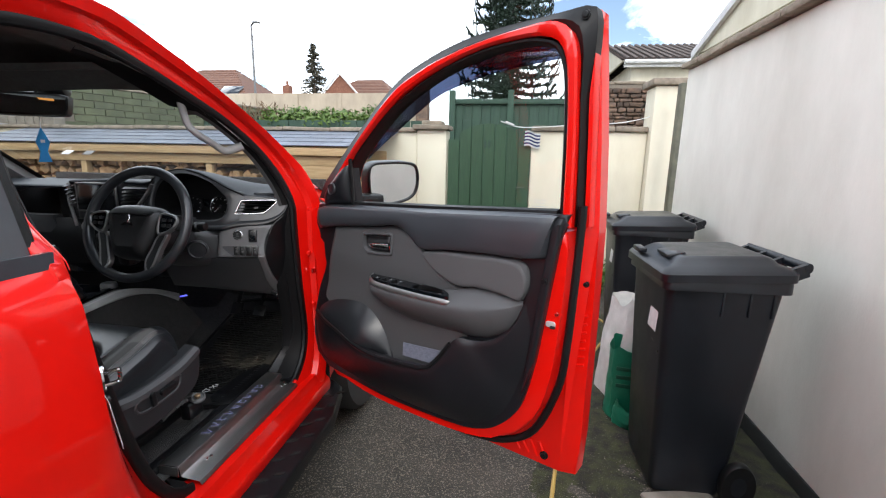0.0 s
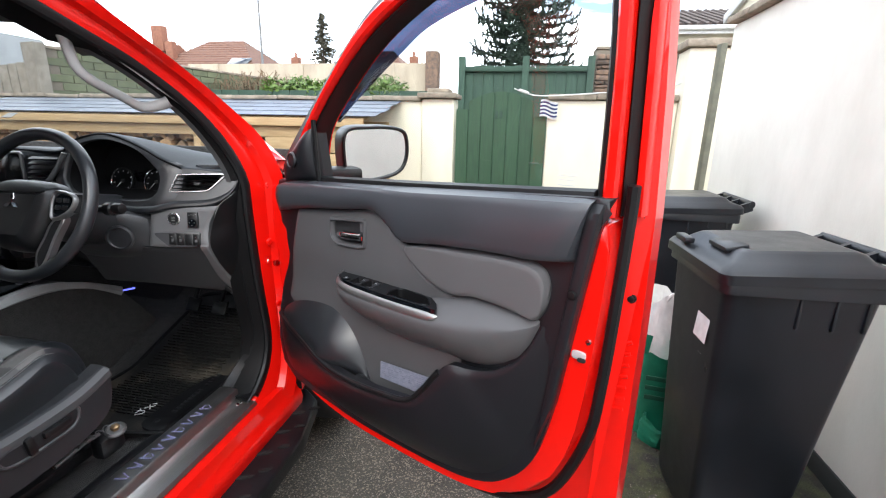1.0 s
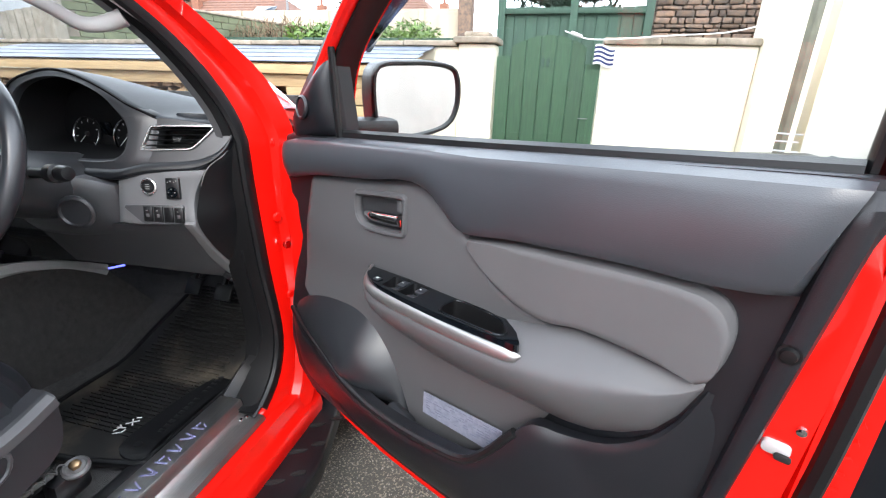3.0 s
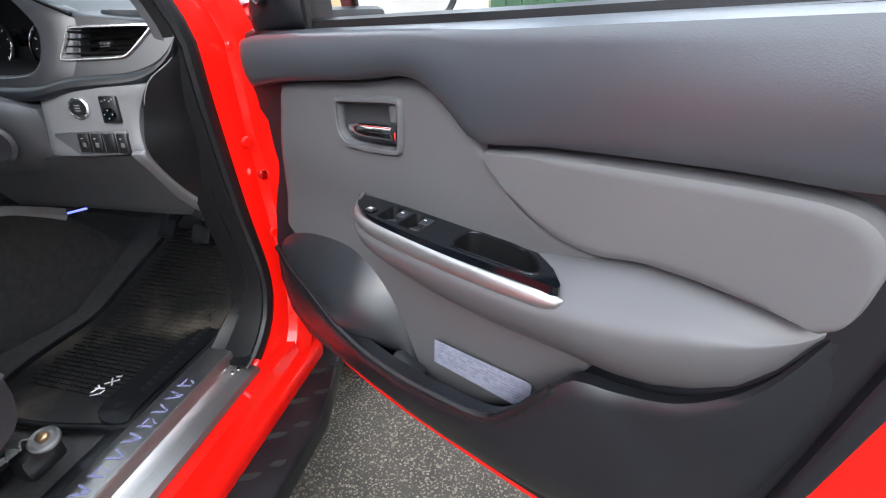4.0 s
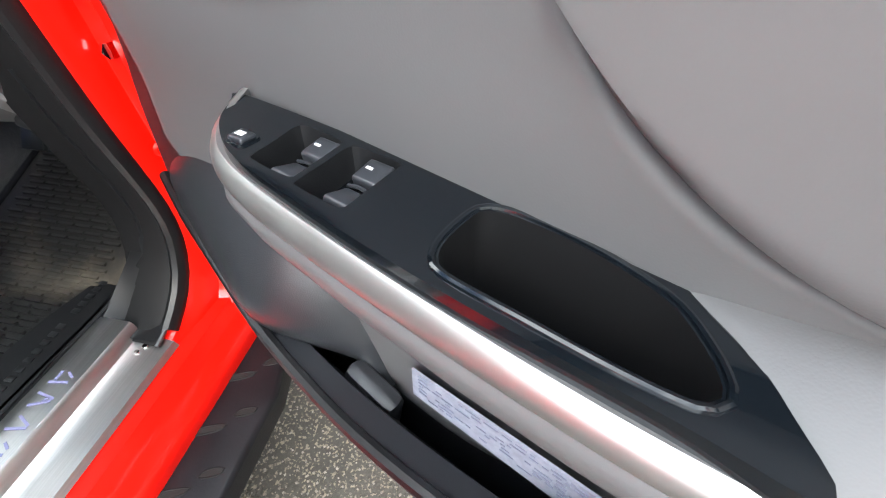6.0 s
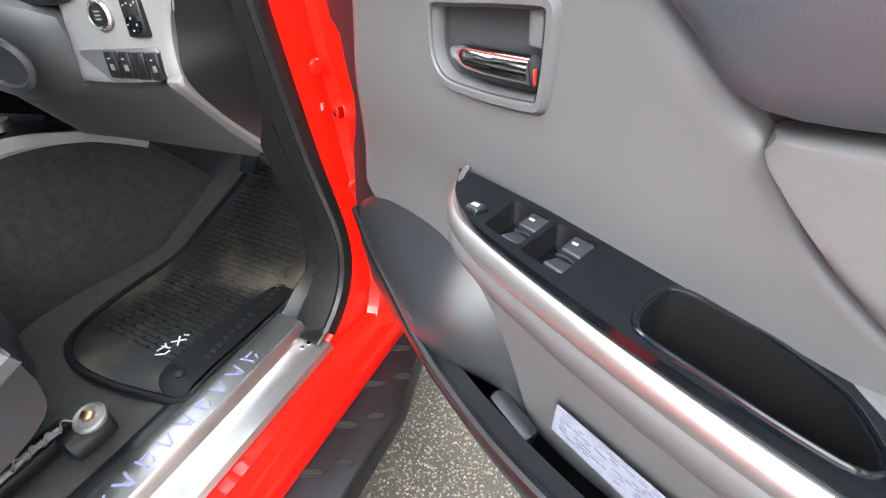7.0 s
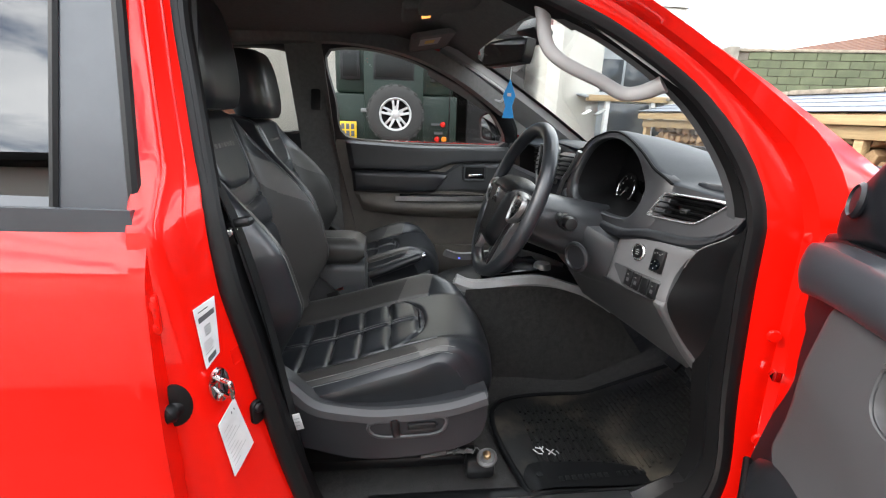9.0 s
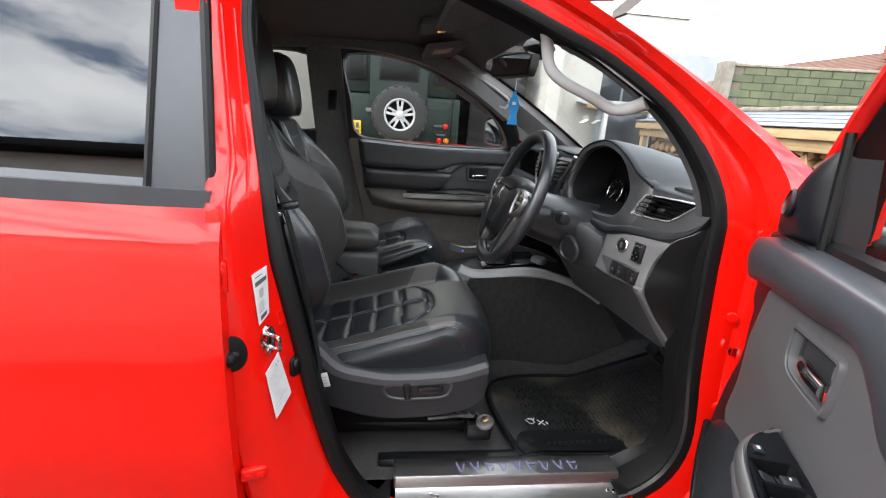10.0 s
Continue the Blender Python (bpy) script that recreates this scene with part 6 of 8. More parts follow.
# instrument hood: an opening with a broad face round it
OPEN_ = [(.335, 1.303), (.380, 1.327), (.445, 1.330), (.525, 1.304), (.578, 1.262), (.596, 1.238), (.599, 1.210), (.590, 1.182), (.562, 1.168), (.482, 1.165), (.366, 1.173), (.320, 1.203), (.316, 1.255)]
FACE_ = [(.312, 1.318), (.370, 1.344), (.432, 1.348), (.512, 1.324), (.600, 1.282), (.652, 1.256), (.656, 1.215), (.640, 1.158), (.580, 1.146), (.482, 1.147), (.350, 1.151), (.288, 1.190), (.288, 1.258)]
cl, clo = spans(OPEN_, 6), spans(FACE_, 6)
rows = []
for t, d in ((0.0, -.016), (0.0, -.004), (.06, .001), (.16, .003), (.5, .001), (.86, .0), (1.0, -.004), (1.03, -.02)):
    rows.append([V(fput(a[0] + (b[0] - a[0]) * t, a[1] + (b[1] - a[1]) * t, d)) for a, b in zip(cl, clo)])
hood = part("cluster_hood", quads(rows, closed=True), DASHG, dash, "charcoal instrument hood")
# black tube draws the dark of the crease between pad and hood
part("hood_seam", tube([fput(a, b, -.0005) for a, b in cr([(.290, 1.262), (.312, 1.3165), (.370, 1.3425), (.432, 1.3465), (.512, 1.3225), (.600, 1.2805), (.650, 1.2565)], 50)], .0032, 6, up=(0, 1, 0)), PILLARB, hood)
cy = lambda x, z: .036 + .06 * (x - .46) + .25 * (z - 1.2)  # noqa: E731
hin = [[V(fput(a, b, -.014)) for a, b in cl], [V((a, fy(a, b) * .4 + cy(a, b) * .6, b)) for a, b in inset(cl, .008)], [V((a, cy(a, b), b)) for a, b in inset(cl, .016)]]
part("hood_inside", quads(hin, closed=True), PILLARB, hood)
bm = bmesh.new()
bm.faces.new([bm.verts.new((a, cy(a, b), b)) for a, b in inset(cl, .015)])
bmesh.ops.triangulate(bm, faces=bm.faces)
part("cluster_face", bm, PILLARB, dash, "black instrument face")
for cx, cz, r in ((.402, 1.205, .040), (.517, 1.205, .040)):
    m_ = facing((cx, cy(cx, cz) - .004, cz), (0, -1, .25))
    dial = part("dial", lathe([(r, 0), (r + .0015, .004), (r - .0005, .006), (r - .003, .003), (r - .004, .001), (0, .001)], 40, m_), PILLARB, dash, "black round dial")
    # glints of the chrome rim are built in as partial bright arcs
    arc = [tuple(m_ @ V((math.cos(radians(a)) * (r - .0015), math.sin(radians(a)) * (r - .0015), .0058))) for a in range(112, 262, 8)]
    part("dial_arc", tube(arc, .0022, 6, up=(0, -1, 0)), HANDLEC, dial, "chrome arc shaped as the glint on the dial rim")
    arc = [tuple(m_ @ V((math.cos(radians(a)) * (r - .0015), math.sin(radians(a)) * (r - .0015), .0058))) for a in range(-70, 32, 8)]
    part("dial_arc", tube(arc, .0013, 6, up=(0, -1, 0)), HANDLEC, dial)
    for k in range(9):
        a = radians(225 - 33.75 * k)
        part("dial_mark", box((.0014, .0045 if k % 2 else .006, .0006), m_ @ Matrix.Translation((math.cos(a) * r * .78, math.sin(a) * r * .78, .002)) @ Matrix.Rotation(a - math.pi / 2, 4, "Z"), 0), LABEL, dial)
    a = radians(228)
    part("needle", box((.0014, .026, .0014), m_ @ Matrix.Translation((math.cos(a) * .013, math.sin(a) * .013, .004)) @ Matrix.Rotation(a - math.pi / 2, 4, "Z"), .0004), LABEL, dial)
    part("needle_hub", lathe([(.006, 0), (.0055, .005), (0, .006)], 14, m_), BLACK, dial)
part("info_display", box((.030, .002, .045), pose(.4595, cy(.46, 1.21) - .003, 1.213, 14, 0, 0), .002), PIANO, dash)

# end vent with its silver frame, in the panel beside the hood
vl = cr([(.652, 1.2400), (.700, 1.2415), (.760, 1.2415), (.769, 1.2385), (.762, 1.228), (.742, 1.206), (.728, 1.1935), (.716, 1.1905), (.680, 1.1890), (.642, 1.1885), (.631, 1.1905), (.634, 1.203), (.641, 1.225), (.645, 1.236)], 64, closed=True)
vent = part("side_vent", ring(inset(vl, -.001), inset(vl, .0042), fput, -.004, .006, chamfer=.3), SILVERB, dash, "satin silver vent surround")
# duct walls and end are near-black, shade put into the colour
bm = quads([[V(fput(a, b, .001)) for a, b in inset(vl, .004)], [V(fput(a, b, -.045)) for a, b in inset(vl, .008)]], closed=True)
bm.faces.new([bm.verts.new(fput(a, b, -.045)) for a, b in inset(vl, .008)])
part("vent_duct", bm, SHADEBK, vent)
for i in range(4):
    z = 1.1985 + .0108 * i
    k = (z - 1.19) / .05
    a0, a1 = .6345 + .010 * k, .724 + .034 * k
    part("slat", sweep([fput(a0, z, -.004), fput((a0 + a1) / 2, z, -.002), fput(a1, z, -.004)], [(-.012, -.0026), (-.001, .0020), (.010, .0022), (.002, -.002)], up=(0, 0, 1)), BLACK, vent)
part("vent_knob", prism(rrect(.016, .010, .002, 2, .698, 1.212), fput, -.002, .006, .0015, 1), BLACK, vent)
pv = [(.654, 1.2555), (.69, 1.2525), (.72, 1.2485), (.76, 1.2435), (.79, 1.239), (.801, 1.228), (.793, 1.206), (.777, 1.187), (.755, 1.174), (.72, 1.165), (.68, 1.161), (.641, 1.160), (.650, 1.185), (.656, 1.215), (.656, 1.24)]
part("vent_panel", holed(pv, [inset(vl, .001)], fput, .0), DASHG, dash, "charcoal vent panel")
ed_ = cr([(.290, 1.186), (.350, 1.151), (.482, 1.147), (.580, 1.147), (.640, 1.160), (.72, 1.165), (.755, 1.174), (.777, 1.187), (.793, 1.206), (.801, 1.228)], 60)
part("vent_ledge", quads([[V(fput(a + da * sm(a, .70, .80), b + db * (1 - .4 * sm(a, .74, .80)), d)) for a, b in ed_] for da, db, d in ((-.004, .004, -.004), (.0, .0, .003), (.002, -.006, .008), (.003, -.013, .008), (.003, -.019, .003), (.002, -.022, -.01), (0, -.022, -.03))]), NAVY, dash)
dm = Matrix.Translation((.700, .055, 1.2605)) @ Matrix.Rotation(radians(34), 4, "Z") @ Matrix.Rotation(radians(2), 4, "Y")
dl = cr([(-.040, .0), (-.022, .013), (.016, .014), (.042, .004), (.026, -.010), (-.018, -.010)], 36, closed=True)
dem = part("demister_frame", ring(inset(dl, -.002), inset(dl, .003), lambda a, b, d: tuple(dm @ V((a, b, d))), -.010, .0016, chamfer=.3), PADTOP, dash)
# solid near-black fill paints the shade below the demister slats
part("demister_duct", prism(inset(dl, .002), lambda a, b, d: tuple(dm @ V((a, b, d))), -.008, -.0005), SHADEBK, dem)
for i in range(3):
    part("demister_slat", box((.060 - .008 * abs(i - 1), .0022, .003), dm @ Matrix.Translation((0, -.0055 + .0062 * i, .001)), .0006), BLACK, dem)


# pale switch panel beside the column, sweeping down to the sill
def py(x, z):
    return -.064 + .23 * (x - .576) + .17 * (z - 1.138) if z > 1.03 else -.0824 + .23 * (x - .576) + (1.03 - z) * .80


part("lower_face", quads([[V((x, y + (.03 * sm(x, .2, .3)), z)) for y, z in ((-.01, 1.14), (-.015, 1.10), (-.02, 1.05), (.0, .95), (.07, .89), (.16, .87))] for x in np.linspace(-.76, .60, 40)]), BLACK, dash)
part("switch_fascia", patch([(.578, 1.139), (.64, 1.143), (.70, 1.146), (.764, 1.150)], [(.574, 1.033), (.61, 1.030), (.66, 1.031), (.740, 1.036)], lambda a, b, s, v: (a - .014 * math.sin(math.pi * v) * s, py(a, b) - 0.004 * soft(s, v, .06, .08), b), 24, 14, back=(0, .03, 0)), FASC, dash, "pale grey switch fascia")
part("fascia_sweep", patch([(.716, 1.040), (.714, 1.010), (.705, .965), (.695, .915), (.697, .870), (.708, .830)], [(.741, 1.040), (.738, 1.010), (.732, .960), (.731, .910), (.745, .865), (.764, .835)], lambda a, b, s, v: (a, py(a, b) - 0.006 * soft(s, v, .05, .25), b), 30, 10, back=(0, .03, 0)), FASC, dash)
part("knee_panel", patch([(.36, 1.02), (.50, 1.022), (.60, 1.024), (.720, 1.026)], [(.32, .885), (.47, .868), (.60, .845), (.712, .832)], lambda a, b, s, v: (a - .022 * math.sin(math.pi * v) * s, py(a, b) + .010 - 0.004 * soft(s, v, .05, .12), b), 24, 18, back=(0, .04, 0)), GREYD, dash, "dark grey knee panel")
inner_ = cr([(.803, fy(.80, 1.228), 1.228), (.789, fy(.789, 1.19), 1.186), (.768, -.020, 1.152), (.748, -.032, 1.09), (.743, -.040, 1.036), (.735, .0, .97), (.733, .052, .908), (.747, .090, .865), (.766, .112, .834)], 44)
outer_ = cr([(.805, .10, 1.25), (.803, .11, 1.20), (.800, .12, 1.15), (.798, .125, 1.09), (.796, .13, 1.03), (.794, .135, .97), (.792, .14, .91), (.790, .142, .87), (.786, .145, .834)], 44)
part("dash_end", quads([[V(p).lerp(V(q), k / 10) + V((.010 * math.sin(math.pi * k / 10), 0, 0)) for p, q in zip(inner_, outer_)] for k in range(11)]), BLACK, dash, "black dash end")
part("end_seam", tube([V(p) + V((.002, -.001, 0)) for p in inner_[:14]], .0012, 5), LINER, dash)


def on_fascia(x, z, d=.004):
    return facing((x, py(x, z) - d, z), (.23, -1, .17))


sb_m = on_fascia(.645, 1.113)
part("start_button", lathe([(.0185, 0), (.0185, .003), (.0155, .005), (.0140, .002), (.0, .002)], 32, sb_m), SILVERB, dash, "round start button with silver ring")
part("button_face", lathe([(.0138, .002), (.0128, .0045), (0, .005)], 24, sb_m), BLACK, dash)
for i in range(3):
    part("button_mark", box((.009, .0016, .0005), sb_m @ pose(0, .0045 - .0045 * i, .0052), 0), STITCH, dash)
mm_ = on_fascia(.698, 1.110)
msw = part("mirror_switch", box((.030, .046, .010), mm_, .0025), BLACK, dash)
part("mirror_pad", lathe([(.0115, 0), (.0105, .003), (0, .0035)], 20, mm_ @ pose(0, -.008, .005)), PIANO, msw)
for a, b in ((0, -.001), (0, -.015), (-.007, -.008), (.007, -.008), (-.009, .014), (-.003, .016), (.004, .014), (.009, .017)):
    part("switch_mark", box((.0022, .0022, .0004), mm_ @ pose(a, b, .0088 if b < .01 else .0054), 0), STITCH, msw)
rec_ = [(.592, 1.072), (.630, 1.073), (.715, 1.075), (.7185, 1.070), (.716, 1.036), (.708, 1.033), (.640, 1.030), (.628, 1.034), (.600, 1.060), (.590, 1.066)]
part("switch_recess", prism(rec_, lambda a, b, d: (a, py(a, b) - d, b), .001, .0052, .001, 1), GREYD, dash)
for i in range(4):
    x = .643 + .0222 * i
    k_ = on_fascia(x, 1.0545 - .0006 * i, .005)
    sw_ = part("blank_switch", box((.0195, .034, .008), k_, .002), BLACK, dash)
    if i != 2:
        part("switch_mark", box((.004, .0015, .0004), k_ @ pose(-.002, .008, .0042), 0), STITCH, sw_)
        part("switch_mark", box((.007, .008, .0003), k_ @ pose(0, -.003, .0042), .001), GREYM, sw_)
bp_ = part("bonnet_pull", box((.040, .022, .016), pose(.705, .082, .850, 0, 30, 10), .004), BLACK, dash)
part("pull_stud", lathe([(.006, 0), (.005, .003), (0, .004)], 10, facing((.716, .070, .846), (.2, -1, .2))), CHROME, bp_)

# centre stack
SX = .08
part("screen_bezel", patch([(SX - .135, 1.290), (SX, 1.294), (SX + .215, 1.290)], [(SX - .13, 1.14), (SX, 1.14), (SX + .17, 1.14)], lambda a, b, s, v: (a, -.062 - .010 * soft(s, v, .08, .1) + .03 * abs(a - SX) / .2, b), 20, 12, back=(0, .06, 0)), DASHG, dash, "charcoal screen surround")
part("screen", box((.165, .004, .098), pose(SX - .005, -.076, 1.236, -4, 0, 0), .002), mat("dark_screen", (.012, .013, .015), .12, vscale=5), dash)
part("screen_frame", ring(rrect(.180, .112, .008, 3, SX - .005, 1.236), rrect(.166, .099, .004, 3, SX - .005, 1.236), lambda a, b, d: (a, -.070 - d, b), .0, .008, chamfer=.3), SILVER, dash, "thin silver screen frame")
part("stack_trim", tube([(.322, -.075, 1.292), (.298, -.082, 1.250), (.262, -.090, 1.205), (.235, -.090, 1.160)], .007, 8, up=(0, 1, 0)), SILVER, dash, "satin silver trim line")
part("stack_trim", tube([(SX - .145, -.055, 1.285), (SX - .140, -.066, 1.22), (SX - .120, -.066, 1.12)], .006, 8, up=(0, 1, 0)), SILVER, dash, "satin silver trim line")
for cx, w_ in ((SX - .118, .034), (.232, .100)):
    for i in range(6):
        part("slat", box((w_, .022, .0045), pose(cx + .004 * i * (1 if cx > .1 else -1), -.068, 1.205 + .014 * i, 20, 0, 14 if cx > .1 else -30), .001), BLACK, dash)
part("stack_lower", patch([(SX - .13, 1.145), (SX + .15, 1.145)], [(SX - .11, .90), (SX + .10, .90)], lambda a, b, s, v: (a, -.052 + .10 * v, b), 12, 8, back=(0, .04, 0)), BLACK, dash)
for cx in (SX - .075, SX + .065):
    part("knob", lathe([(.020, 0), (.019, .016), (.016, .020), (0, .021)], 24, facing((cx, -.056, 1.118), (0, -1, .1))), SILVER, dash, "round silver knob")
for i in range(5):
    part("stack_button", box((.020, .008, .012), pose(SX - .05 + .024 * i, -.046, 1.080), .002), GREYD, dash)
# solid box whose near-black colour paints a pocket's shade
part("stack_pocket", box((.18, .03, .045), pose(SX, -.022, 1.025), .006), SHADEBK, dash)
part("glove_box", patch([(-.74, 1.15), (-.20, 1.15)], [(-.72, .90), (-.18, .90)], lambda a, b, s, v: (a, -.025 + .06 * v - .01 * soft(s, v, .06, .1), b), 16, 10, back=(0, .04, 0)), GREYD, dash)

# steering column and wheel
col = part("steering_column", sweep([(.385, .04, 1.085), (.385, -.10, 1.115), (.385, -.17, 1.135), (.385, -.225, 1.152)], [(x * .072, z * .062) for x, z in circle(1.0, 20)], up=(0, 0, 1), scale=lambda s: 1.25 - .30 * s), DASHG, truck, "dark grey column shroud")
part("shroud_lower", patch([(.30, 1.128), (.40, 1.140), (.48, 1.128), (.520, 1.108)], [(.30, .990), (.40, .985), (.48, .990), (.522, 1.0)], lambda a, b, s, v: (a, -.105 + .080 * s ** 2.5 + .06 * v * v - .012 * soft(s, v, .25, .3), b), 24, 14, back=(0, .08, 0)), GREYD, col, "dark grey column shroud")
part("column_ring", lathe([(.036, 0), (.036, .004), (.030, .007), (.027, .003), (.0, .004)], 32, facing((.492, -.096, 1.066), (.45, -1, -.10))), DASHG, col)
part("stalk", tube([(.43, -.13, 1.150), (.50, -.145, 1.156), (.555, -.15, 1.160)], .010, 10), BLACK, col)
part("stalk_knob", lathe([(.012, 0), (.018, .004), (.018, .024), (.014, .028), (.012, .028)], 20, facing((.520, -.146, 1.157), (1, -.1, .08))), BLACK, col)
part("stalk_tip", lathe([(.015, 0), (.0155, .014), (.012, .022), (0, .024)], 18, facing((.552, -.150, 1.160), (1, -.1, .08))), BLACK, col)
part("stalk", tube([(.34, -.15, 1.150), (.28, -.165, 1.155), (.24, -.17, 1.158)], .010, 10), BLACK, col)

WM = Matrix.Translation((.443, -.287, 1.182)) @ Matrix.Rotation(radians(90 - 21), 4, "X")
wheel = part("steering_wheel", bmesh.new(), LEATH, truck, "black leather multi-function steering wheel")
wheel.matrix_basis = WM
rim = [(.180 * math.cos(6.2832 * i / 72), .180 * math.sin(6.2832 * i / 72), 0) for i in range(72)]
part("rim", sweep(rim, [(.0155 * math.cos(a), .0165 * math.sin(a)) for a in [6.2832 * k / 12 for k in range(12)]], closed=True, up=(0, 0, 1)), LEATH, wheel, "black leather rim")
hubl = cr([(-.085, .045), (-.04, .056), (.04, .056), (.085, .045), (.096, .018), (.078, -.050), (.050, -.108), (0, -.116), (-.050, -.108), (-.078, -.050), (-.096, .018)], 60, closed=True)
hub = bmesh.new()
rings = [[V((a, b, -.02)) for a, b in inset(hubl, -.004)], [V((a, b, .012)) for a, b in hubl], [V((a, b, .030)) for a, b in inset(hubl, .016)], [V((a, b, .036)) for a, b in inset(hubl, .034)]]
quads(rings, hub, closed=True)
hub.faces.new([hub.verts.new(p) for p in rings[-1]])
part("hub", hub, BLACK, wheel)
for k in range(3):
    a = radians(90 + 120 * k)
    c_ = (math.cos(a) * .012, math.sin(a) * .012 - .004)
    poly = [(c_[0] + math.cos(a) * .014, c_[1] + math.sin(a) * .014), (c_[0] + math.cos(a + 1.57) * .006, c_[1] + math.sin(a + 1.57) * .006), (c_[0] - math.cos(a) * .014, c_[1] - math.sin(a) * .014), (c_[0] - math.cos(a + 1.57) * .006, c_[1] - math.sin(a + 1.57) * .006)]
    part("emblem_lobe", prism(poly, xyz, .034, .039, .001, 1), CHROME, wheel, "chrome emblem shape")
for sx in (-1, 1):
    part("spoke", sweep([(sx * .07, .010, .006), (sx * .12, .008, .004), (sx * .175, .004, 0)], [(-.026, -.006), (.026, -.006), (.022, .012), (-.022, .012)], up=(0, 0, 1)), BLACK, wheel)
    pl_ = [(sx * x, y) for x, y in cr([(.096, .026), (.130, .030), (.158, .016), (.150, -.014), (.118, -.034), (.098, -.030)], 30, closed=True)]
    part("button_pad", prism(pl_, xyz, .004, .020, .003, 2), PIANO, wheel)
    part("pad_trim", ring(inset(pl_, -.003), inset(pl_, .006), xyz, .008, .0235, chamfer=.3), SILVER, wheel, "satin silver spoke edge")
    for k in range(4):
        part("button", box((.014, .010, .004), pose(sx * (.115 + .020 * (k % 2)), .010 - .018 * (k // 2), .0215), .001), BLACK, wheel)
    leg = [(sx * x, y) for x, y in cr([(.094, -.036), (.128, -.030), (.112, -.085), (.098, -.140), (.080, -.162), (.062, -.128), (.078, -.080)], 36, closed=True)]
    part("lower_spoke", prism(leg, xyz, -.004, .012, .003, 2), SILVER, wheel, "satin silver lower spoke")
    part("spoke_inset", prism(inset(leg, .0085), xyz, .008, .0135, .001, 1), BLACK, wheel)
# cover below the wheel
part("gear_shroud", box((.05, .06, .09), pose(.33, -.22, 1.075), .018), BLACK, col)
col.matrix_basis = pose(.052, -.050, .004)

# centre console, gear lever, handbrake, armrest
con = part("centre_console", bmesh.new(), BLACK, truck, "centre console with satin trim")
rows = []
for j in range(20):
    y = .10 - 1.0 * j / 19
    zt = .80 + .05 * bump(y, -.12, .16) - .10 * sm(-y, .35, .55)
    hw = .165 - .03 * sm(-y, .2, .5)
    rows.append([V((x, y, z)) for x, z in ((-hw - .02, .44), (-hw - .01, zt - .06), (-hw, zt - .01), (-hw + .03, zt), (0, zt + .004), (hw - .03, zt), (hw, zt - .01), (hw + .01, zt - .06), (hw + .02, .44))])
part("tunnel", quads(rows), BLACK, con)
part("console_trim", sweep(cr([(.150, -.37, .868), (.158, -.30, .850), (.162, -.11, .866), (.168, .02, .838), (.172, .11, .800), (.176, .16, .775)], 30), [(-.030, -.016), (.012, -.026), (.018, -.006), (.006, .012), (-.026, .010)]), SILVERP, con, "satin silver console edge")
part("console_trim", sweep(cr([(-.150, -.37, .868), (-.158, -.30, .850), (-.162, -.11, .866), (-.168, .02, .838), (-.172, .11, .800)], 24), [(.014, -.016), (-.010, -.020), (-.014, -.004), (-.004, .010), (.012, .008)]), SILVER, con)
part("console_side", patch([(-.34, .845), (-.11, .855), (.03, .825), (.16, .765)], [(-.40, .44), (-.15, .435), (.10, .435), (.36, .50)], lambda a, b, s, v: (.186 + .012 * math.sin(3.1 * v), a, b), 22, 12), CARPET, con, "dark carpeted console side")
part("gear_plate", box((.15, .22, .012), pose(0, -.16, .857, 6, 0, 0), .004), PIANO, con)
gait = lathe([(.055, 0), (.048, .02), (.050, .03), (.036, .05), (.038, .06), (.022, .085), (.012, .10)], 20, pose(.02, -.20, .865))
part("gear_gaiter", gait, LEATH, con)
part("gear_lever", lathe([(.010, 0), (.010, .05), (.022, .06), (.027, .085), (.024, .105), (.012, .115), (0, .116)], 20, pose(.02, -.21, .955, 12, 0, 0)), BLACK, con, "black gear knob")
part("gear_cap", lathe([(.018, 0), (.016, .006), (0, .008)], 16, pose(.02, -.232, 1.066, 12, 0, 0)), SILVER, con)
part("drive_selector", lathe([(.03, 0), (.03, .012), (.025, .02), (0, .021)], 24, pose(.05, -.05, .868)), SILVER, con)
part("led", lathe([(.004, 0), (.004, .002), (0, .003)], 10, pose(-.05, -.33, .872)), BLUELED, con, "small blue light")
part("led_strip", box((.10, .01, .004), pose(.14, .19, .755, 0, 0, 60), .001), BLUELED, con)
# tall armrest box between the seats
part("armrest_box", sweep([(.045, -.92, .80), (.045, -.66, .80)], [(x * 1.0, z) for x, z in rrect(.15, .22, .03, 4)], up=(0, 0, 1)), GREYD, con)
arm = bmesh.new()
rows = []
for j in range(15):
    t = j / 14
    y = -.96 + .30 * t
    k = min(rise(t, .25), rise(1 - t, .22))
    rows.append([V((.045 + a, y, .945 + b)) for a, b in [(p[0] * (.90 + .10 * k), p[1] * (.45 + .55 * k)) for p in rrect(.165, .085, .034, 5)]])
quads(rows, arm, closed=True)
for r in (rows[0], rows[-1]):
    arm.faces.new([arm.verts.new(v) for v in r])
part("armrest_pad", arm, LEATHG, con, "padded black leather armrest")
for dx in (-.045, .045):
    part("stitching", tube([(.045 + dx, -.95, .986), (.045 + dx, -.82, .990), (.045 + dx, -.69, .986)], .0014, 5), STITCH, con)
part("handbrake", tube([(-.085, -.70, .775), (-.085, -.60, .815), (-.085, -.52, .848), (-.085, -.468, .868)], .017, 12, scale=lambda s: .85 + .25 * s if s < .9 else .9), LEATH, con, "black handbrake lever")
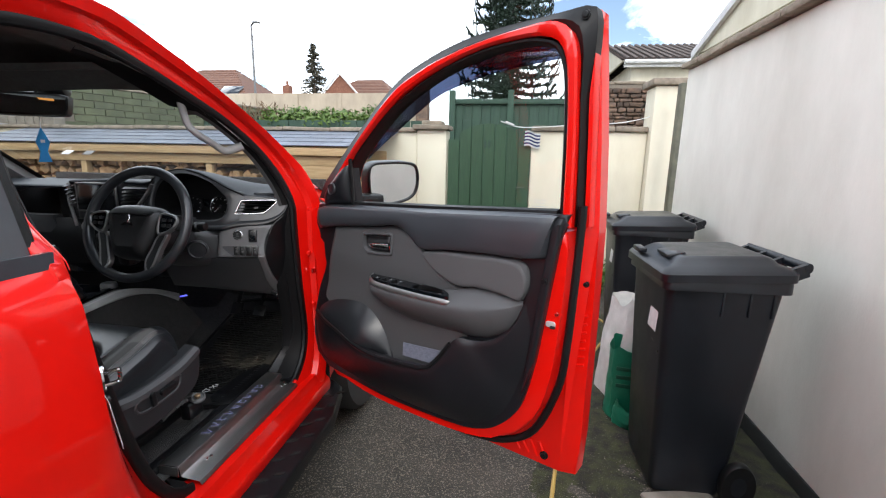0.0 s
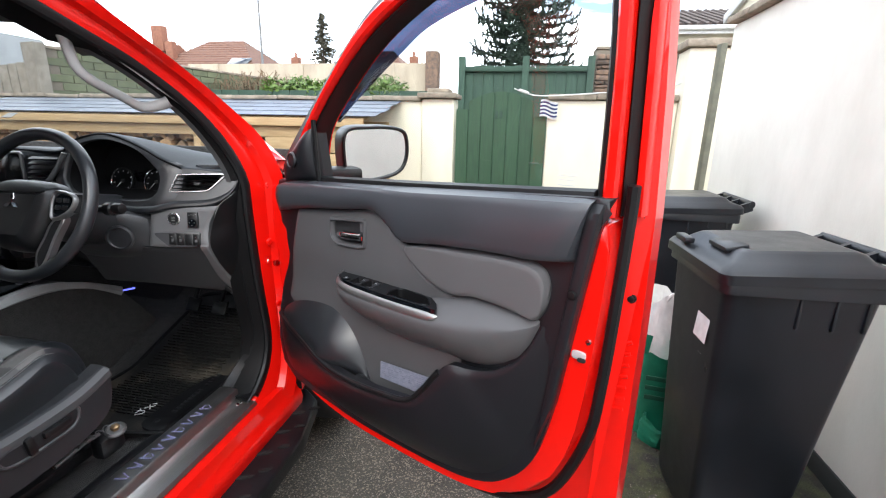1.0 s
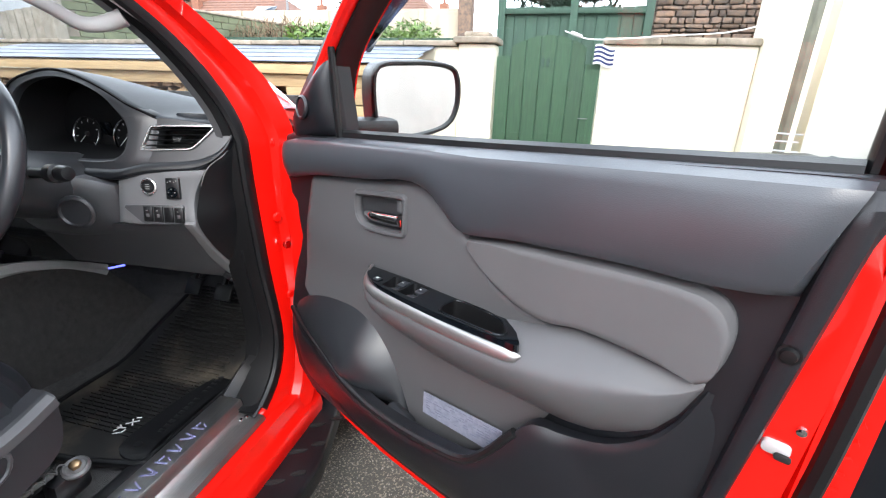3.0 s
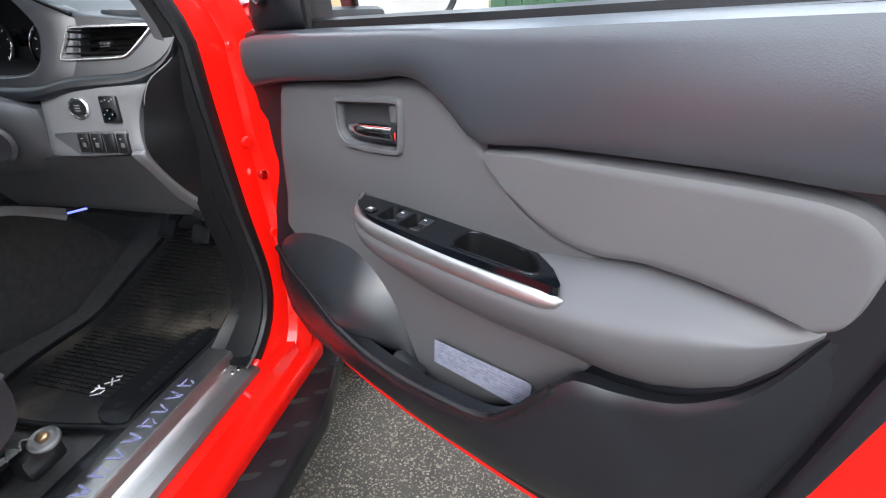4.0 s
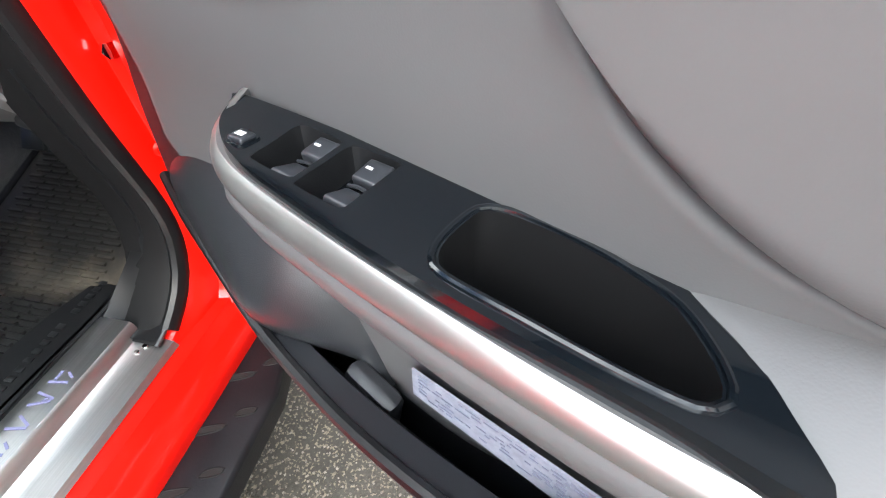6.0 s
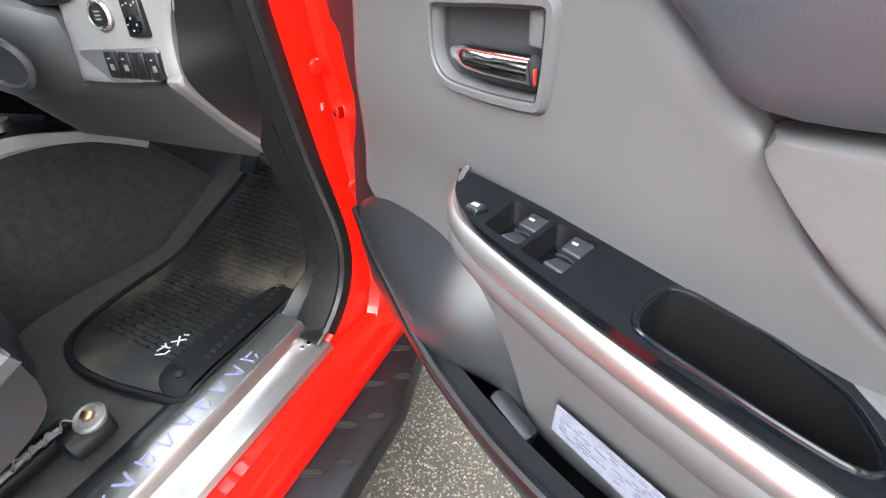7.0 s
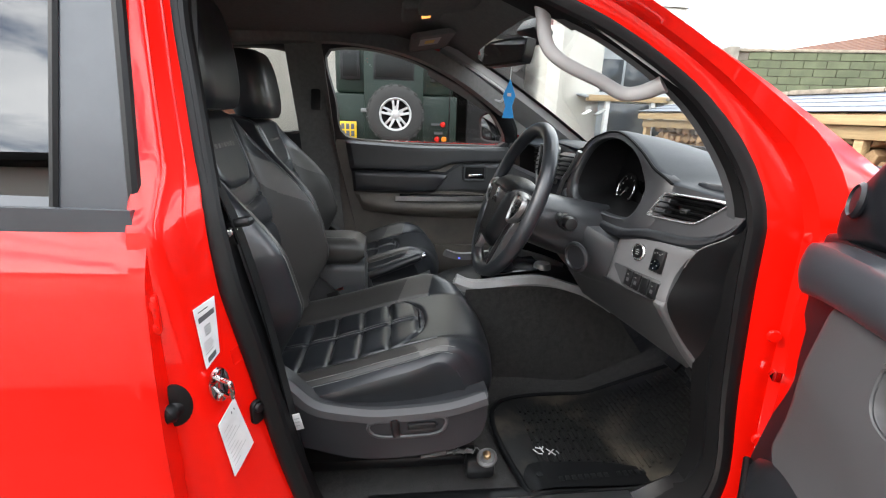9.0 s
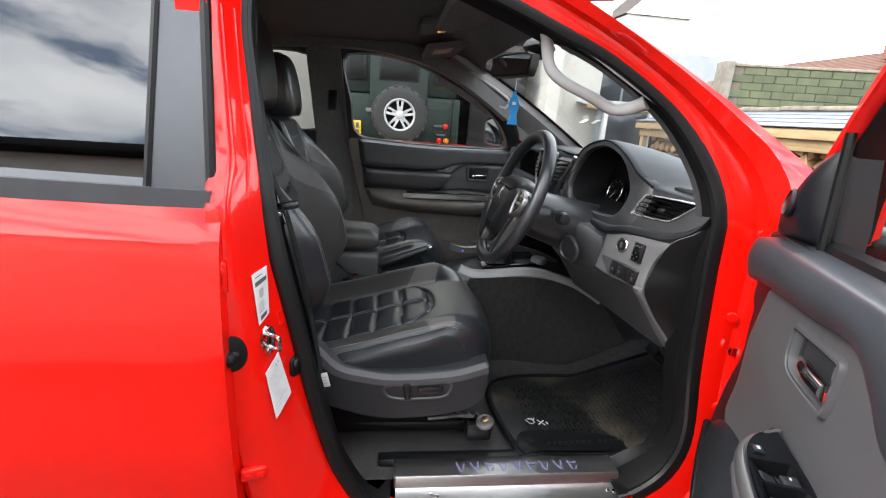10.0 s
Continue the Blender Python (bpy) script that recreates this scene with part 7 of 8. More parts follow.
part("button_tip", lathe([(.010, 0), (.010, .012), (0, .013)], 14, facing((-.085, -.462, .870), (0, .92, .38))), CHROME, con)
part("handbrake_gaiter", lathe([(.05, 0), (.045, .02), (.032, .035), (.02, .06)], 16, pose(-.085, -.69, .745, -20, 0, 0)), LEATH, con)
# pedals
for x, w, y in ((.40, .055, .26), (.52, .060, .25), (.65, .045, .27)):
    pd = part("pedal", box((w, .012, .055 if x < .6 else .10), pose(x, y, .70 if x < .6 else .66, -35, 0, 0), .004), RUBBER, truck)
    part("pedal_arm", tube([(x, y + .01, .72), (x, y + .10, .84), (x, y + .14, .95)], .009, 6), BLACK, pd)
kf = [i for i, p in enumerate(aper) if p[0] > -.05 and p[1] < .97]
kz = lambda z: ease((.70 - z) / .18)  # noqa: E731
rows = []
for d_, x_, dx_, dy_ in ((-.004, .815, 0, 0), (.004, .803, 0, 0), (.009, .790, -.008, 0), (.014, .772, -.030, .0), (.020, .762, -.052, .008), (.022, .752, -.056, .05), (.022, .742, -.05, .20), (.022, .74, -.05, .36)):
    kl = inset(aper, d_)
    rows.append([V((x_ + dx_ * kz(aper[i][1]), kl[i][0] + dy_, max(kl[i][1], .53) + (.012 if .765 > x_ else 0) * kz(aper[i][1]))) for i in kf])
part("kick_panel", quads(rows), BLACK, truck, "black kick panel curving down to the sill")
part("sill_trim", box((.04, .66, .03), pose(.682, -.30, .525, 0, -8, 0), .010), BLACK, truck)

# seats
def make_seat():
    seat = part("front_seat", bmesh.new(), LEATH, truck, "black and charcoal quilted leather seat")

    def groove(d, w=.0045, deep=.010):
        return -deep * math.exp(-(d / w) ** 2)

    prof = cr([(-.83, .745), (-.775, .755), (-.64, .788), (-.53, .820), (-.43, .843), (-.37, .849), (-.325, .840), (-.295, .812), (-.280, .772), (-.281, .735), (-.292, .700)], 170)

    def pillow(f):
        f = f - math.floor(f)
        return 1 - abs(2 * f - 1) ** 5

    nx, ny = 168, len(prof) - 1
    P = {}

    def seam_front(au):
        """Where the quilted part ends: a rounded front edge."""
        return -.452 - .075 * (au / .50) ** 3

    for i in range(nx + 1):
        for j in range(ny + 1):
            u = -1 + 2 * i / nx
            au = abs(u)
            y0, z0 = prof[j]
            ya, za = prof[max(0, j - 1)]
            yb, zb = prof[min(ny, j + 1)]
            ln = math.hypot(yb - ya, zb - za) or 1.0
            n_y, n_z = -(zb - za) / ln, (yb - ya) / ln
            h = .036 * sm(au, .46, .80) * (1 - .75 * sm(j / ny, .62, .86))
            h -= .026 * max(0.0, (au - .74) / .26) ** 2
            if au < .50 and y0 < seam_front(au):
                rowf = (y0 + .835 + .006 * (au / .5) ** 2) / .0735
                colf = au / .50
                fade = sm(seam_front(au) - y0, 0, .012)
                h += fade * .009 * (pillow(rowf) * (1 - abs(2 * colf - 1) ** 7) - .5)
                h += fade * groove((rowf - round(rowf)) * .0735, .0032, .004)
                h += fade * .0075 * math.exp(-(au / .030) ** 4)
            if y0 < -.42:
                h += groove(au - .50, .014, .011)
            h += groove(y0 - seam_front(au), .0045, .009) if au < .5 else 0
            h += groove(au - .90, .010, .007)
            front = sm(y0, -.52, -.28)
            P[i, j] = V((.272 * u * (1 - .05 * front), y0 + n_y * h - .075 * front * au ** 3.0, z0 + n_z * h))
    zones = {"cushion_centre": bmesh.new(), "cushion_bolster": bmesh.new(), "cushion_bolster_b": bmesh.new(), "grey_flash": bmesh.new(), "grey_flash_b": bmesh.new()}
    mem = {k: {} for k in zones}
    for i in range(nx):
        for j in range(ny):
            u, y = -1 + 2 * (i + .5) / nx, prof[j][0]
            zn = "cushion_centre"
            if .50 < abs(u) < .90 and j < ny * .68:
                cut = -.525 + .16 * (abs(u) - .5)
                zn = ("cushion_bolster" if y < cut else "grey_flash") if y < -.375 - .14 * (.90 - abs(u)) else "cushion_centre"
                if zn != "cushion_centre" and u < 0:
                    zn += "_b"
            b = zones[zn]
            vs = []
            for q in ((i, j), (i + 1, j), (i + 1, j + 1), (i, j + 1)):
                if q not in mem[zn]:
                    mem[zn][q] = b.verts.new(P[q])
                vs.append(mem[zn][q])
            b.faces.new(vs)
    part("cushion_centre", zones["cushion_centre"], LEATH, seat, "quilted black leather cushion")
    part("cushion_bolster", zones["cushion_bolster"], LEATHG, seat, "charcoal leather side bolster")
    part("cushion_bolster", zones["cushion_bolster_b"], LEATHG, seat, "charcoal leather side bolster")
    part("bolster_flash", zones["grey_flash"], FLASHG, seat, "grey leather flash on the bolster")
    part("bolster_flash", zones["grey_flash_b"], FLASHG, seat, "grey leather flash on the bolster")
    # cushion skirt below
    loop = [P[i, 0] for i in range(0, nx + 1, 2)] + [P[nx, j] for j in range(2, ny + 1, 2)] + [P[i, ny] for i in range(nx - 2, -1, -2)] + [P[0, j] for j in range(ny - 2, 0, -2)]
    lows = [[p + V((0, 0, 0)) for p in loop], [V((p.x * 1.012, p.y + (.004 if p.y > -.5 else 0), p.z - .008)) for p in loop], [V((p.x * 1.012, p.y + .003, p.z - .026)) for p in loop], [V((p.x * .985, p.y - .006, min(p.z - .040, .775))) for p in loop], [V((p.x * .96, p.y - .016, min(p.z - .050, .715))) for p in loop], [V((p.x * .9, p.y * .98 - .02, .665)) for p in loop]]
    part("cushion_side", quads(lows, closed=True), LEATH, seat)
    for sx in (-1, 1):
        for k in (73, 78):
            part("stitching", tube([P[nx // 2 + sx * k, j] + V((0, 0, .0006)) for j in range(6, int(ny * .72), 5)], .0008, 5), STITCH, seat)
        part("stitching", tube([P[nx // 2 + sx * 2, j] + V((0, 0, .0004)) for j in range(6, int(ny * .58), 4)], .0008, 5), STITCH, seat)

    def near(p, line):
        """Distance from p to a run of straight pieces."""
        best = 9.0
        for (x0, y0), (x1, y1) in zip(line, line[1:]):
            k = ((p[0] - x0) * (x1 - x0) + (p[1] - y0) * (y1 - y0)) / ((x1 - x0) ** 2 + (y1 - y0) ** 2)
            k = min(1.0, max(0.0, k))
            best = min(best, math.hypot(p[0] - x0 - k * (x1 - x0), p[1] - y0 - k * (y1 - y0)))
        return best

    def rim_x(t):
        return float(np.interp(t, (0, .3, .6, .75, .88, 1.0), (.106, .118, .128, .128, .136, .150)))

    def half(t):
        return float(np.interp(t, (0, .12, .3, .5, .66, .78, .88, .95, 1.0), (.212, .235, .258, .264, .258, .236, .204, .178, .150)))

    pocket = cr([(.0, .402), (.050, .403), (.078, .410), (.100, .432), (.110, .470), (.114, .530)], 16)
    quilt_end = cr([(.0, .352), (.06, .356), (.12, .372)], 8)

    def back(x, t):
        z = .80 + .575 * t
        y = -.80 - .28 * (z - .80) + .02 * math.sin(3.1 * t)
        xx = x * half(t)
        ax = abs(xx)
        xi = rim_x(t)
        bol = sm(ax, xi, xi + .075) * (1 - .88 * sm(t, .45, .90)) * (.15 + .85 * sm(t, 0, .30))
        y += .106 * bol
        y -= .070 * max(0, (abs(x) - .82) / .18) ** 2
        q = (ax, .6 * t)
        if ax < .14 and t < .66:
            fade = sm(.6 - t + .10 * ax, 0, .02) * sm(xi - ax, 0, .012)
            row = (t * .60 + .08 * ax) / .0735
            y += fade * (.012 * (pillow(row) - .6) + groove((row - round(row)) * .0735, .0034, .004))
        if ax < .15 and t > .5:
            y += groove(near(q, quilt_end), .0048, .009)
            y += groove(near(q, pocket), .0036, .0055)
            if t > .68 and near(q, pocket) > .004 and ax < .108:
                y += .003 * sm(near(q, pocket), .004, .02)
        y += groove(ax - xi, .0050, .008)
        y += groove(abs(x) * half(t) - .80 * half(t), .0035, .004) if t < .86 else 0
        y -= .06 * max(0, (t - .93) / .07) ** 2
        return V((xx, y, z))

    zones = {"backrest_centre": bmesh.new(), "backrest_wedge": bmesh.new(), "backrest_wedge_b": bmesh.new(), "flash": bmesh.new(), "flash_b": bmesh.new()}
    mem = {k: {} for k in zones}
    nx, ny = 170, 190
    P2 = {(i, j): back(-1 + 2 * i / nx, j / ny) for i in range(nx + 1) for j in range(ny + 1)}
    for i in range(nx):
        for j in range(ny):
            x, t = -1 + 2 * (i + .5) / nx, (j + .5) / ny
            zn = "backrest_centre"
            w = (abs(x) * half(t) - rim_x(t)) / (.80 * half(t) - rim_x(t))
            if 0 < w < 1 and t < .80 - .08 * w:
                zn = ("flash" if t > .665 - .15 * w ** .8 else "backrest_wedge") + ("" if x > 0 else "_b")
            b = zones[zn]
            vs = []
            for q in ((i, j), (i + 1, j), (i + 1, j + 1), (i, j + 1)):
                if q not in mem[zn]:
                    mem[zn][q] = b.verts.new(P2[q])
                vs.append(mem[zn][q])
            b.faces.new(vs)
    part("backrest_centre", zones["backrest_centre"], LEATH, seat, "quilted black leather backrest")
    part("backrest_wedge", zones["backrest_wedge"], LEATHG, seat, "charcoal leather backrest side")
    part("backrest_wedge", zones["backrest_wedge_b"], LEATHG, seat, "charcoal leather backrest side")
    part("backrest_flash", zones["flash"], FLASHG, seat, "grey leather flash on the backrest")
    part("backrest_flash", zones["flash_b"], FLASHG, seat, "grey leather flash on the backrest")
    loop = [P2[0, j] for j in range(0, ny + 1, 2)] + [P2[i, ny] for i in range(2, nx + 1, 2)] + [P2[nx, j] for j in range(ny - 2, -1, -2)] + [P2[i, 0] for i in range(nx - 2, 0, -2)]
    part("backrest_shell", quads([loop, [p + V((p.x * .04, -.05, 0)) for p in loop], [V((p.x * .96, p.y - .10, p.z - .005)) for p in loop], [V((p.x * .4, p.y - .125, .8 + (p.z - .8) * .9)) for p in loop]], closed=True), LEATH, seat)
    for sx in (-1, 1):
        part("stitching", tube([P2[nx // 2 + sx * 69, j] + V((0, .0010, 0)) for j in range(14, 150, 6)], .0009, 5), STITCH, seat)
    for k in range(7):
        c_ = back(-.25 + .083 * k, .835)
        part("embroidery", box((.011, .002, .010), pose(c_.x, c_.y + .001, c_.z, 16, 0, 0), .0005), STITCH, seat)
    # headrest
    hr = bmesh.new()
    rows = []
    for j in range(13):
        a = -math.pi / 2 + math.pi * j / 12
        k = math.cos(a) ** .45 if math.cos(a) > 0.001 else 0.02
        z = 1.478 + .122 * math.sin(a)
        rows.append([V((p[0] * (.6 + .4 * k), -.968 - .12 * (z - 1.38) + p[1] * (.35 + .65 * k), z)) for p in rrect(.275, .150, .062, 6)])
    quads(rows, hr, closed=True)
    for r in (rows[0], rows[-1]):
        hr.faces.new([hr.verts.new(v) for v in r])
    part("headrest", hr, LEATH, seat, "black leather headrest")
    for sx in (-.06, .06):
        part("headrest_post", tube([(sx, -.968, 1.31), (sx, -.968, 1.40)], .006, 8), CHROME, seat)
    # base with its plastic side cover
    part("seat_base", box((.44, .40, .14), pose(0, -.58, .62), .02), BLACK, seat)
    for sx in (-1, 1):
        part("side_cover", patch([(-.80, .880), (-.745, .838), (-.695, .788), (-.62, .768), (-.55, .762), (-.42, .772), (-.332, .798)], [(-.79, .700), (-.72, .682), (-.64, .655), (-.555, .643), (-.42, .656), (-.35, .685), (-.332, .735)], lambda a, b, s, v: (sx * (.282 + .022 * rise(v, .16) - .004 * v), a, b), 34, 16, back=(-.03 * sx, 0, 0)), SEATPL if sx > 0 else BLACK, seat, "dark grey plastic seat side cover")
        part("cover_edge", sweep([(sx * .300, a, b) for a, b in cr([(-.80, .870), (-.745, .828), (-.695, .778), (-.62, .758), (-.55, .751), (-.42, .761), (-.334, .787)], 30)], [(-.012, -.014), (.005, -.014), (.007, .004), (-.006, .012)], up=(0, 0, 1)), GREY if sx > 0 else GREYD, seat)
    rec = cr([(-.575, .742), (-.44, .752), (-.415, .738), (-.43, .705), (-.48, .697), (-.555, .697), (-.585, .712)], 32, closed=True)
    part("switch_recess", ring(rec, inset(rec, .008), lambda a, b, d: (d, a, b), .298, .3055, chamfer=.3), GREYD, seat)
    part("recline_switch", box((.014, .018, .044), pose(.306, -.528, .724, 8, 0, 0), .006), BLACK, seat)
    part("slide_switch", box((.014, .062, .018), pose(.306, -.472, .728, 2, 0, 0), .007), BLACK, seat)
    # runner with bolt
    part("seat_rail", box((.040, .46, .03), pose(.20, -.56, .555), .006), BLACK, seat)
    part("rail_end", lathe([(.024, 0), (.024, .006), (.020, .010), (.016, .006), (.0, .006)], 24, pose(.268, -.316, .600, 12, 10, 0)), GALV, seat, "round steel rail end")
    part("rail_bolt", lathe([(.010, 0), (.010, .009), (.007, .011), (0, .011)], 6, pose(.268, -.316, .606, 12, 10, 0)), mat("brassy_bolt", (.45, .30, .17), .35, metal=1.0), seat, "brassy rail bolt")
    part("rail_lever", tube([(.255, -.35, .612), (.262, -.39, .620), (.268, -.47, .616)], .005, 8), GALV, seat)
    part("rail_spring", tube([(.272 + .006 * math.cos(k * .9), -.335 - .003 * k, .628 + .006 * math.sin(k * .9)) for k in range(28)], .0016, 5), GALV, seat)
    part("rail_foot", box((.040, .07, .055), pose(.255, -.33, .572), .012), BLACK, seat)
    return seat


ds = make_seat()
ds.matrix_basis = pose(.385, -.035, .012)
ps = copy_thing(ds, pose(-.385, -.07, .012, 2, 0, 0))

# belts
belt = part("seat_belt", sweep(cr([(.640, -.985, 1.52), (.690, -.915, 1.38), (.728, -.848, 1.24), (.730, -.830, 1.19), (.731, -.803, 1.075), (.731, -.784, .967), (.729, -.764, .82), (.726, -.756, .74), (.715, -.75, .68)], 40), [(-.0015, -.018), (.0015, -.018), (.0015, .018), (-.0015, .018)], up=(1, 0, .2)), RUBBER, truck, "black seat belt webbing")
part("belt_guide", box((.024, .056, .016), pose(.735, -.826, 1.192, 14, 0, -12), .007), BLACK, belt)
part("belt_tongue", box((.006, .030, .030), pose(.737, -.838, 1.168, 12, 0, 0), .003), CHROME, belt)
part("guide_knob", lathe([(.008, 0), (.007, .006), (0, .008)], 14, facing((.742, -.842, 1.176), (1, .4, 0))), CHROME, belt)
tag = part("belt_tag", box((.002, .026, .036), pose(.7345, -.757, .795, 12, 0, 0), .0006), LABEL, belt, "white belt tag")
for i in range(3):
    part("print_bar", box((.0006, .018, .002), pose(.7359, -.757, .803 - .008 * i, 12, 0, 0), 0), FAINT, tag)
bk = part("buckle", box((.032, .055, .075), pose(.105, -.755, .785, 20, 0, 0), .010), BLACK, truck, "black belt buckle with red button")
part("buckle_button", box((.026, .034, .016), pose(.107, -.742, .822, 20, 0, 0), .003), REDPL, bk, "red release button")

# passenger door inside, closed
pdoor = part("passenger_door", bmesh.new(), BLACK, truck, "closed passenger door with dark trim")


def pxx(b):
    return -(xs(b) - .062) if b > 1.22 else -.765


pw_in = [(-.865, 1.60), (-.835, 1.42), (-.805, 1.262), (-.60, 1.235), (-.40, 1.228), (-.20, 1.228), (-.03, 1.232), (-.03, 1.29), (-.10, 1.385), (-.22, 1.475), (-.36, 1.545), (-.50, 1.60), (-.65, 1.632), (-.79, 1.635)]
pw = cr(pw_in, 60, closed=True)
po = inset(pw, -.045)
part("window_frame", quads([[V((pxx(b) - .02, a, b)) for a, b in inset(pw, -.075)], [V((pxx(b) + .004, a, b)) for a, b in inset(pw, -.055)], [V((pxx(b) + .006, a, b)) for a, b in inset(pw, -.014)], [V((pxx(b), a, b)) for a, b in pw], [V((pxx(b) - .045, a, b)) for a, b in inset(pw, .004)]], closed=True), BLACK, pdoor)
bm = bmesh.new()
bm.faces.new([bm.verts.new((pxx(b) - .035, a, b)) for a, b in inset(pw, .002)])
g_ = part("pane", bm, CLEAR, pdoor)
g_.visible_shadow = False
part("outer_panel", patch([(-.90, 1.24), (.16, 1.23)], [(-.88, .42), (.16, .42)], lambda a, b, s, v: (-.875, a, b), 8, 8, back=(.06, 0, 0)), RED, pdoor)
part("trim_base", patch([(-.86, 1.255), (-.40, 1.225), (.06, 1.225)], [(-.80, .55), (-.4, .53), (.10, .55)], lambda a, b, s, v: (-.765 + .012 * rise(v, .05), a, b), 30, 30), TAUPE, pdoor)
part("kick_panel", box((.03, .60, .85), pose(-.775, .30, .84), .01), BLACK, truck)
part("upper_trim", patch([(-.80, 1.24), (-.42, 1.222), (.0, 1.225)], [(-.78, 1.10), (-.40, 1.10), (-.26, 1.14), (.02, 1.15)], lambda a, b, s, v: (-.752 + .026 * soft(s, v, .05, .2), a, b), 30, 12, back=(-.02, 0, 0)), GREYD, pdoor)
part("handle_panel", patch([(-.36, 1.05), (-.26, 1.135), (-.20, 1.145), (.04, 1.15)], [(-.36, 1.0), (-.2, 1.0), (-.1, .99), (.06, .98)], lambda a, b, s, v: (-.752 + .012 * soft(s, v, .06, .1), a, b), 20, 10, back=(-.02, 0, 0)), GREYD, pdoor)
part("padded_insert", patch([(-.775, 1.105), (-.60, 1.105), (-.36, 1.098), (-.28, 1.09)], [(-.765, .995), (-.55, .99), (-.42, .99), (-.36, .995)], lambda a, b, s, v: (-.752 + .030 * soft(s, v, .06, .25), a, b), 26, 10, back=(-.02, 0, 0)), LEATH, pdoor)
part("armrest", patch([(-.765, .992), (-.5, .988), (-.2, .992), (-.02, .99)], [(-.72, .90), (-.5, .872), (-.2, .862), (0, .865)], lambda a, b, s, v: (-.752 + .075 * math.sin(math.pi * v) ** .7 * min(rise(s, .2), rise(1 - s, .1)), a, b), 30, 14, back=(-.02, 0, 0)), TAUPE, pdoor)
part("silver_strip", sweep([(-.690 + .012 * math.sin(3.1 * t), -.56 + .46 * t, .972 + .004 * t) for t in [k / 12 for k in range(13)]], [(-.006, -.014), (.008, -.010), (.006, .010), (-.006, .012)]), SILVER, pdoor, "satin silver strip")
part("switch_panel", box((.05, .42, .006), pose(-.715, -.33, .985), .002), PIANO, pdoor)
part("map_pocket", patch([(-.70, .80), (-.58, .745), (-.3, .735), (.02, .735)], [(-.74, .60), (-.55, .56), (-.3, .56), (.02, .58)], lambda a, b, s, v: (-.735 + .05 * rise(1 - v, .9) * min(rise(s, .2), 1), a, b), 26, 12, back=(-.03, 0, 0)), TAUPE, pdoor)
hb2 = rrect(.125, .085, .02, 4, -.165, 1.095)
part("handle_bezel", ring(hb2, inset(hb2, .014), lambda a, b, d: (d, a, b), -.745, -.732, chamfer=.3), GREYD, pdoor)
# solid box, the recess's shade painted in near-black
part("handle_recess", box((.01, .095, .055), pose(-.742, -.165, 1.095), .003), SHADEBK, pdoor)
part("lever", box((.012, .078, .020), pose(-.735, -.160, 1.082), .006), CHROME, pdoor, "chrome door lever")
mo2 = cr([(-.10, 1.375), (.04, 1.41), (.075, 1.38), (.08, 1.26), (.05, 1.235), (-.08, 1.24), (-.105, 1.29)], 30, closed=True)
pm = part("mirror_housing", quads([[V((-.985, a, b)) for a, b in inset(mo2, .010)], [V((-.98, a, b)) for a, b in mo2], [V((-1.0, a + .03, b)) for a, b in mo2], [V((-1.03, a + .09, b)) for a, b in inset(mo2, .03)]], closed=True), BLACK, pdoor, "black passenger door mirror")
bm = bmesh.new()
bm.faces.new([bm.verts.new((-.988 - .20 * (a + .1) * -.35, a, b)) for a, b in inset(mo2, .009)])
part("mirror_glass", bm, MIRROR, pdoor)
part("mirror_arm", box((.20, .06, .05), pose(-.90, .05, 1.235), .015), BLACK, pdoor)
# rear passenger-side window posts and door
rd = part("rear_door", patch([(-.93, 1.25), (-1.3, 1.26), (-1.70, 1.28)], [(-.92, .45), (-1.3, .45), (-1.55, .45)], lambda a, b, s, v: (-.80, a, b), 10, 10, back=(-.06, 0, 0)), BLACK, truck, "closed rear door seen from inside")
rl = cr([(-1.0, 1.60), (-.975, 1.30), (-1.3, 1.275), (-1.62, 1.29), (-1.55, 1.50), (-1.40, 1.60)], 44, closed=True)
part("window_frame", quads([[V((pxx(b), a, b)) for a, b in inset(rl, -.09)], [V((pxx(b) + .01, a, b)) for a, b in inset(rl, -.012)], [V((pxx(b), a, b)) for a, b in rl], [V((pxx(b) - .04, a, b)) for a, b in inset(rl, .004)]], closed=True), BLACK, rd)
bm = bmesh.new()
bm.faces.new([bm.verts.new((pxx(b) - .03, a, b)) for a, b in inset(rl, .002)])
g_ = part("pane", bm, glass("smoked_glass", (.35, .35, .34)), rd)
g_.visible_shadow = False
part("b_pillar_trim", patch([(-1.03, 1.66), (-.875, 1.65)], [(-.97, .60), (-.80, .60)], lambda a, b, s, v: (-(xs(b) - .085) if b > 1.22 else -.745, a, b), 8, 18, back=(-.05, 0, 0)), LINER, truck, "grey pillar trim")
part("belt_anchor", box((.02, .045, .10), pose(-.675, -.915, 1.42, 0, -16, 0), .01), BLACK, truck)
part("b_pillar_inner", patch([(-1.02, 1.66), (-.90, 1.65)], [(-.98, .60), (-.865, .60)], lambda a, b, s, v: ((xs(b) - .125) if b > 1.22 else .705, a, b), 8, 18, back=(.02, 0, 0)), GREYD, truck)
part("dark_side_panel", patch([(-.95, 1.68), (-1.7, 1.64)], [(-.90, .45), (-1.68, .45)], lambda a, b, s, v: ((xs(b) - .10) if b > 1.22 else .75, a, b), 10, 10), BLACK, truck)
part("cant_rail_trim", sweep(cr([(-.66, -.05, 1.40), (-.62, -.30, 1.555), (-.595, -.55, 1.645), (-.585, -.90, 1.672), (-.60, -1.6, 1.62)], 24), [(-.05, -.03), (.03, -.03), (.05, .0), (.03, .03), (-.05, .03)], up=(0, 0, 1)), LINER, truck)
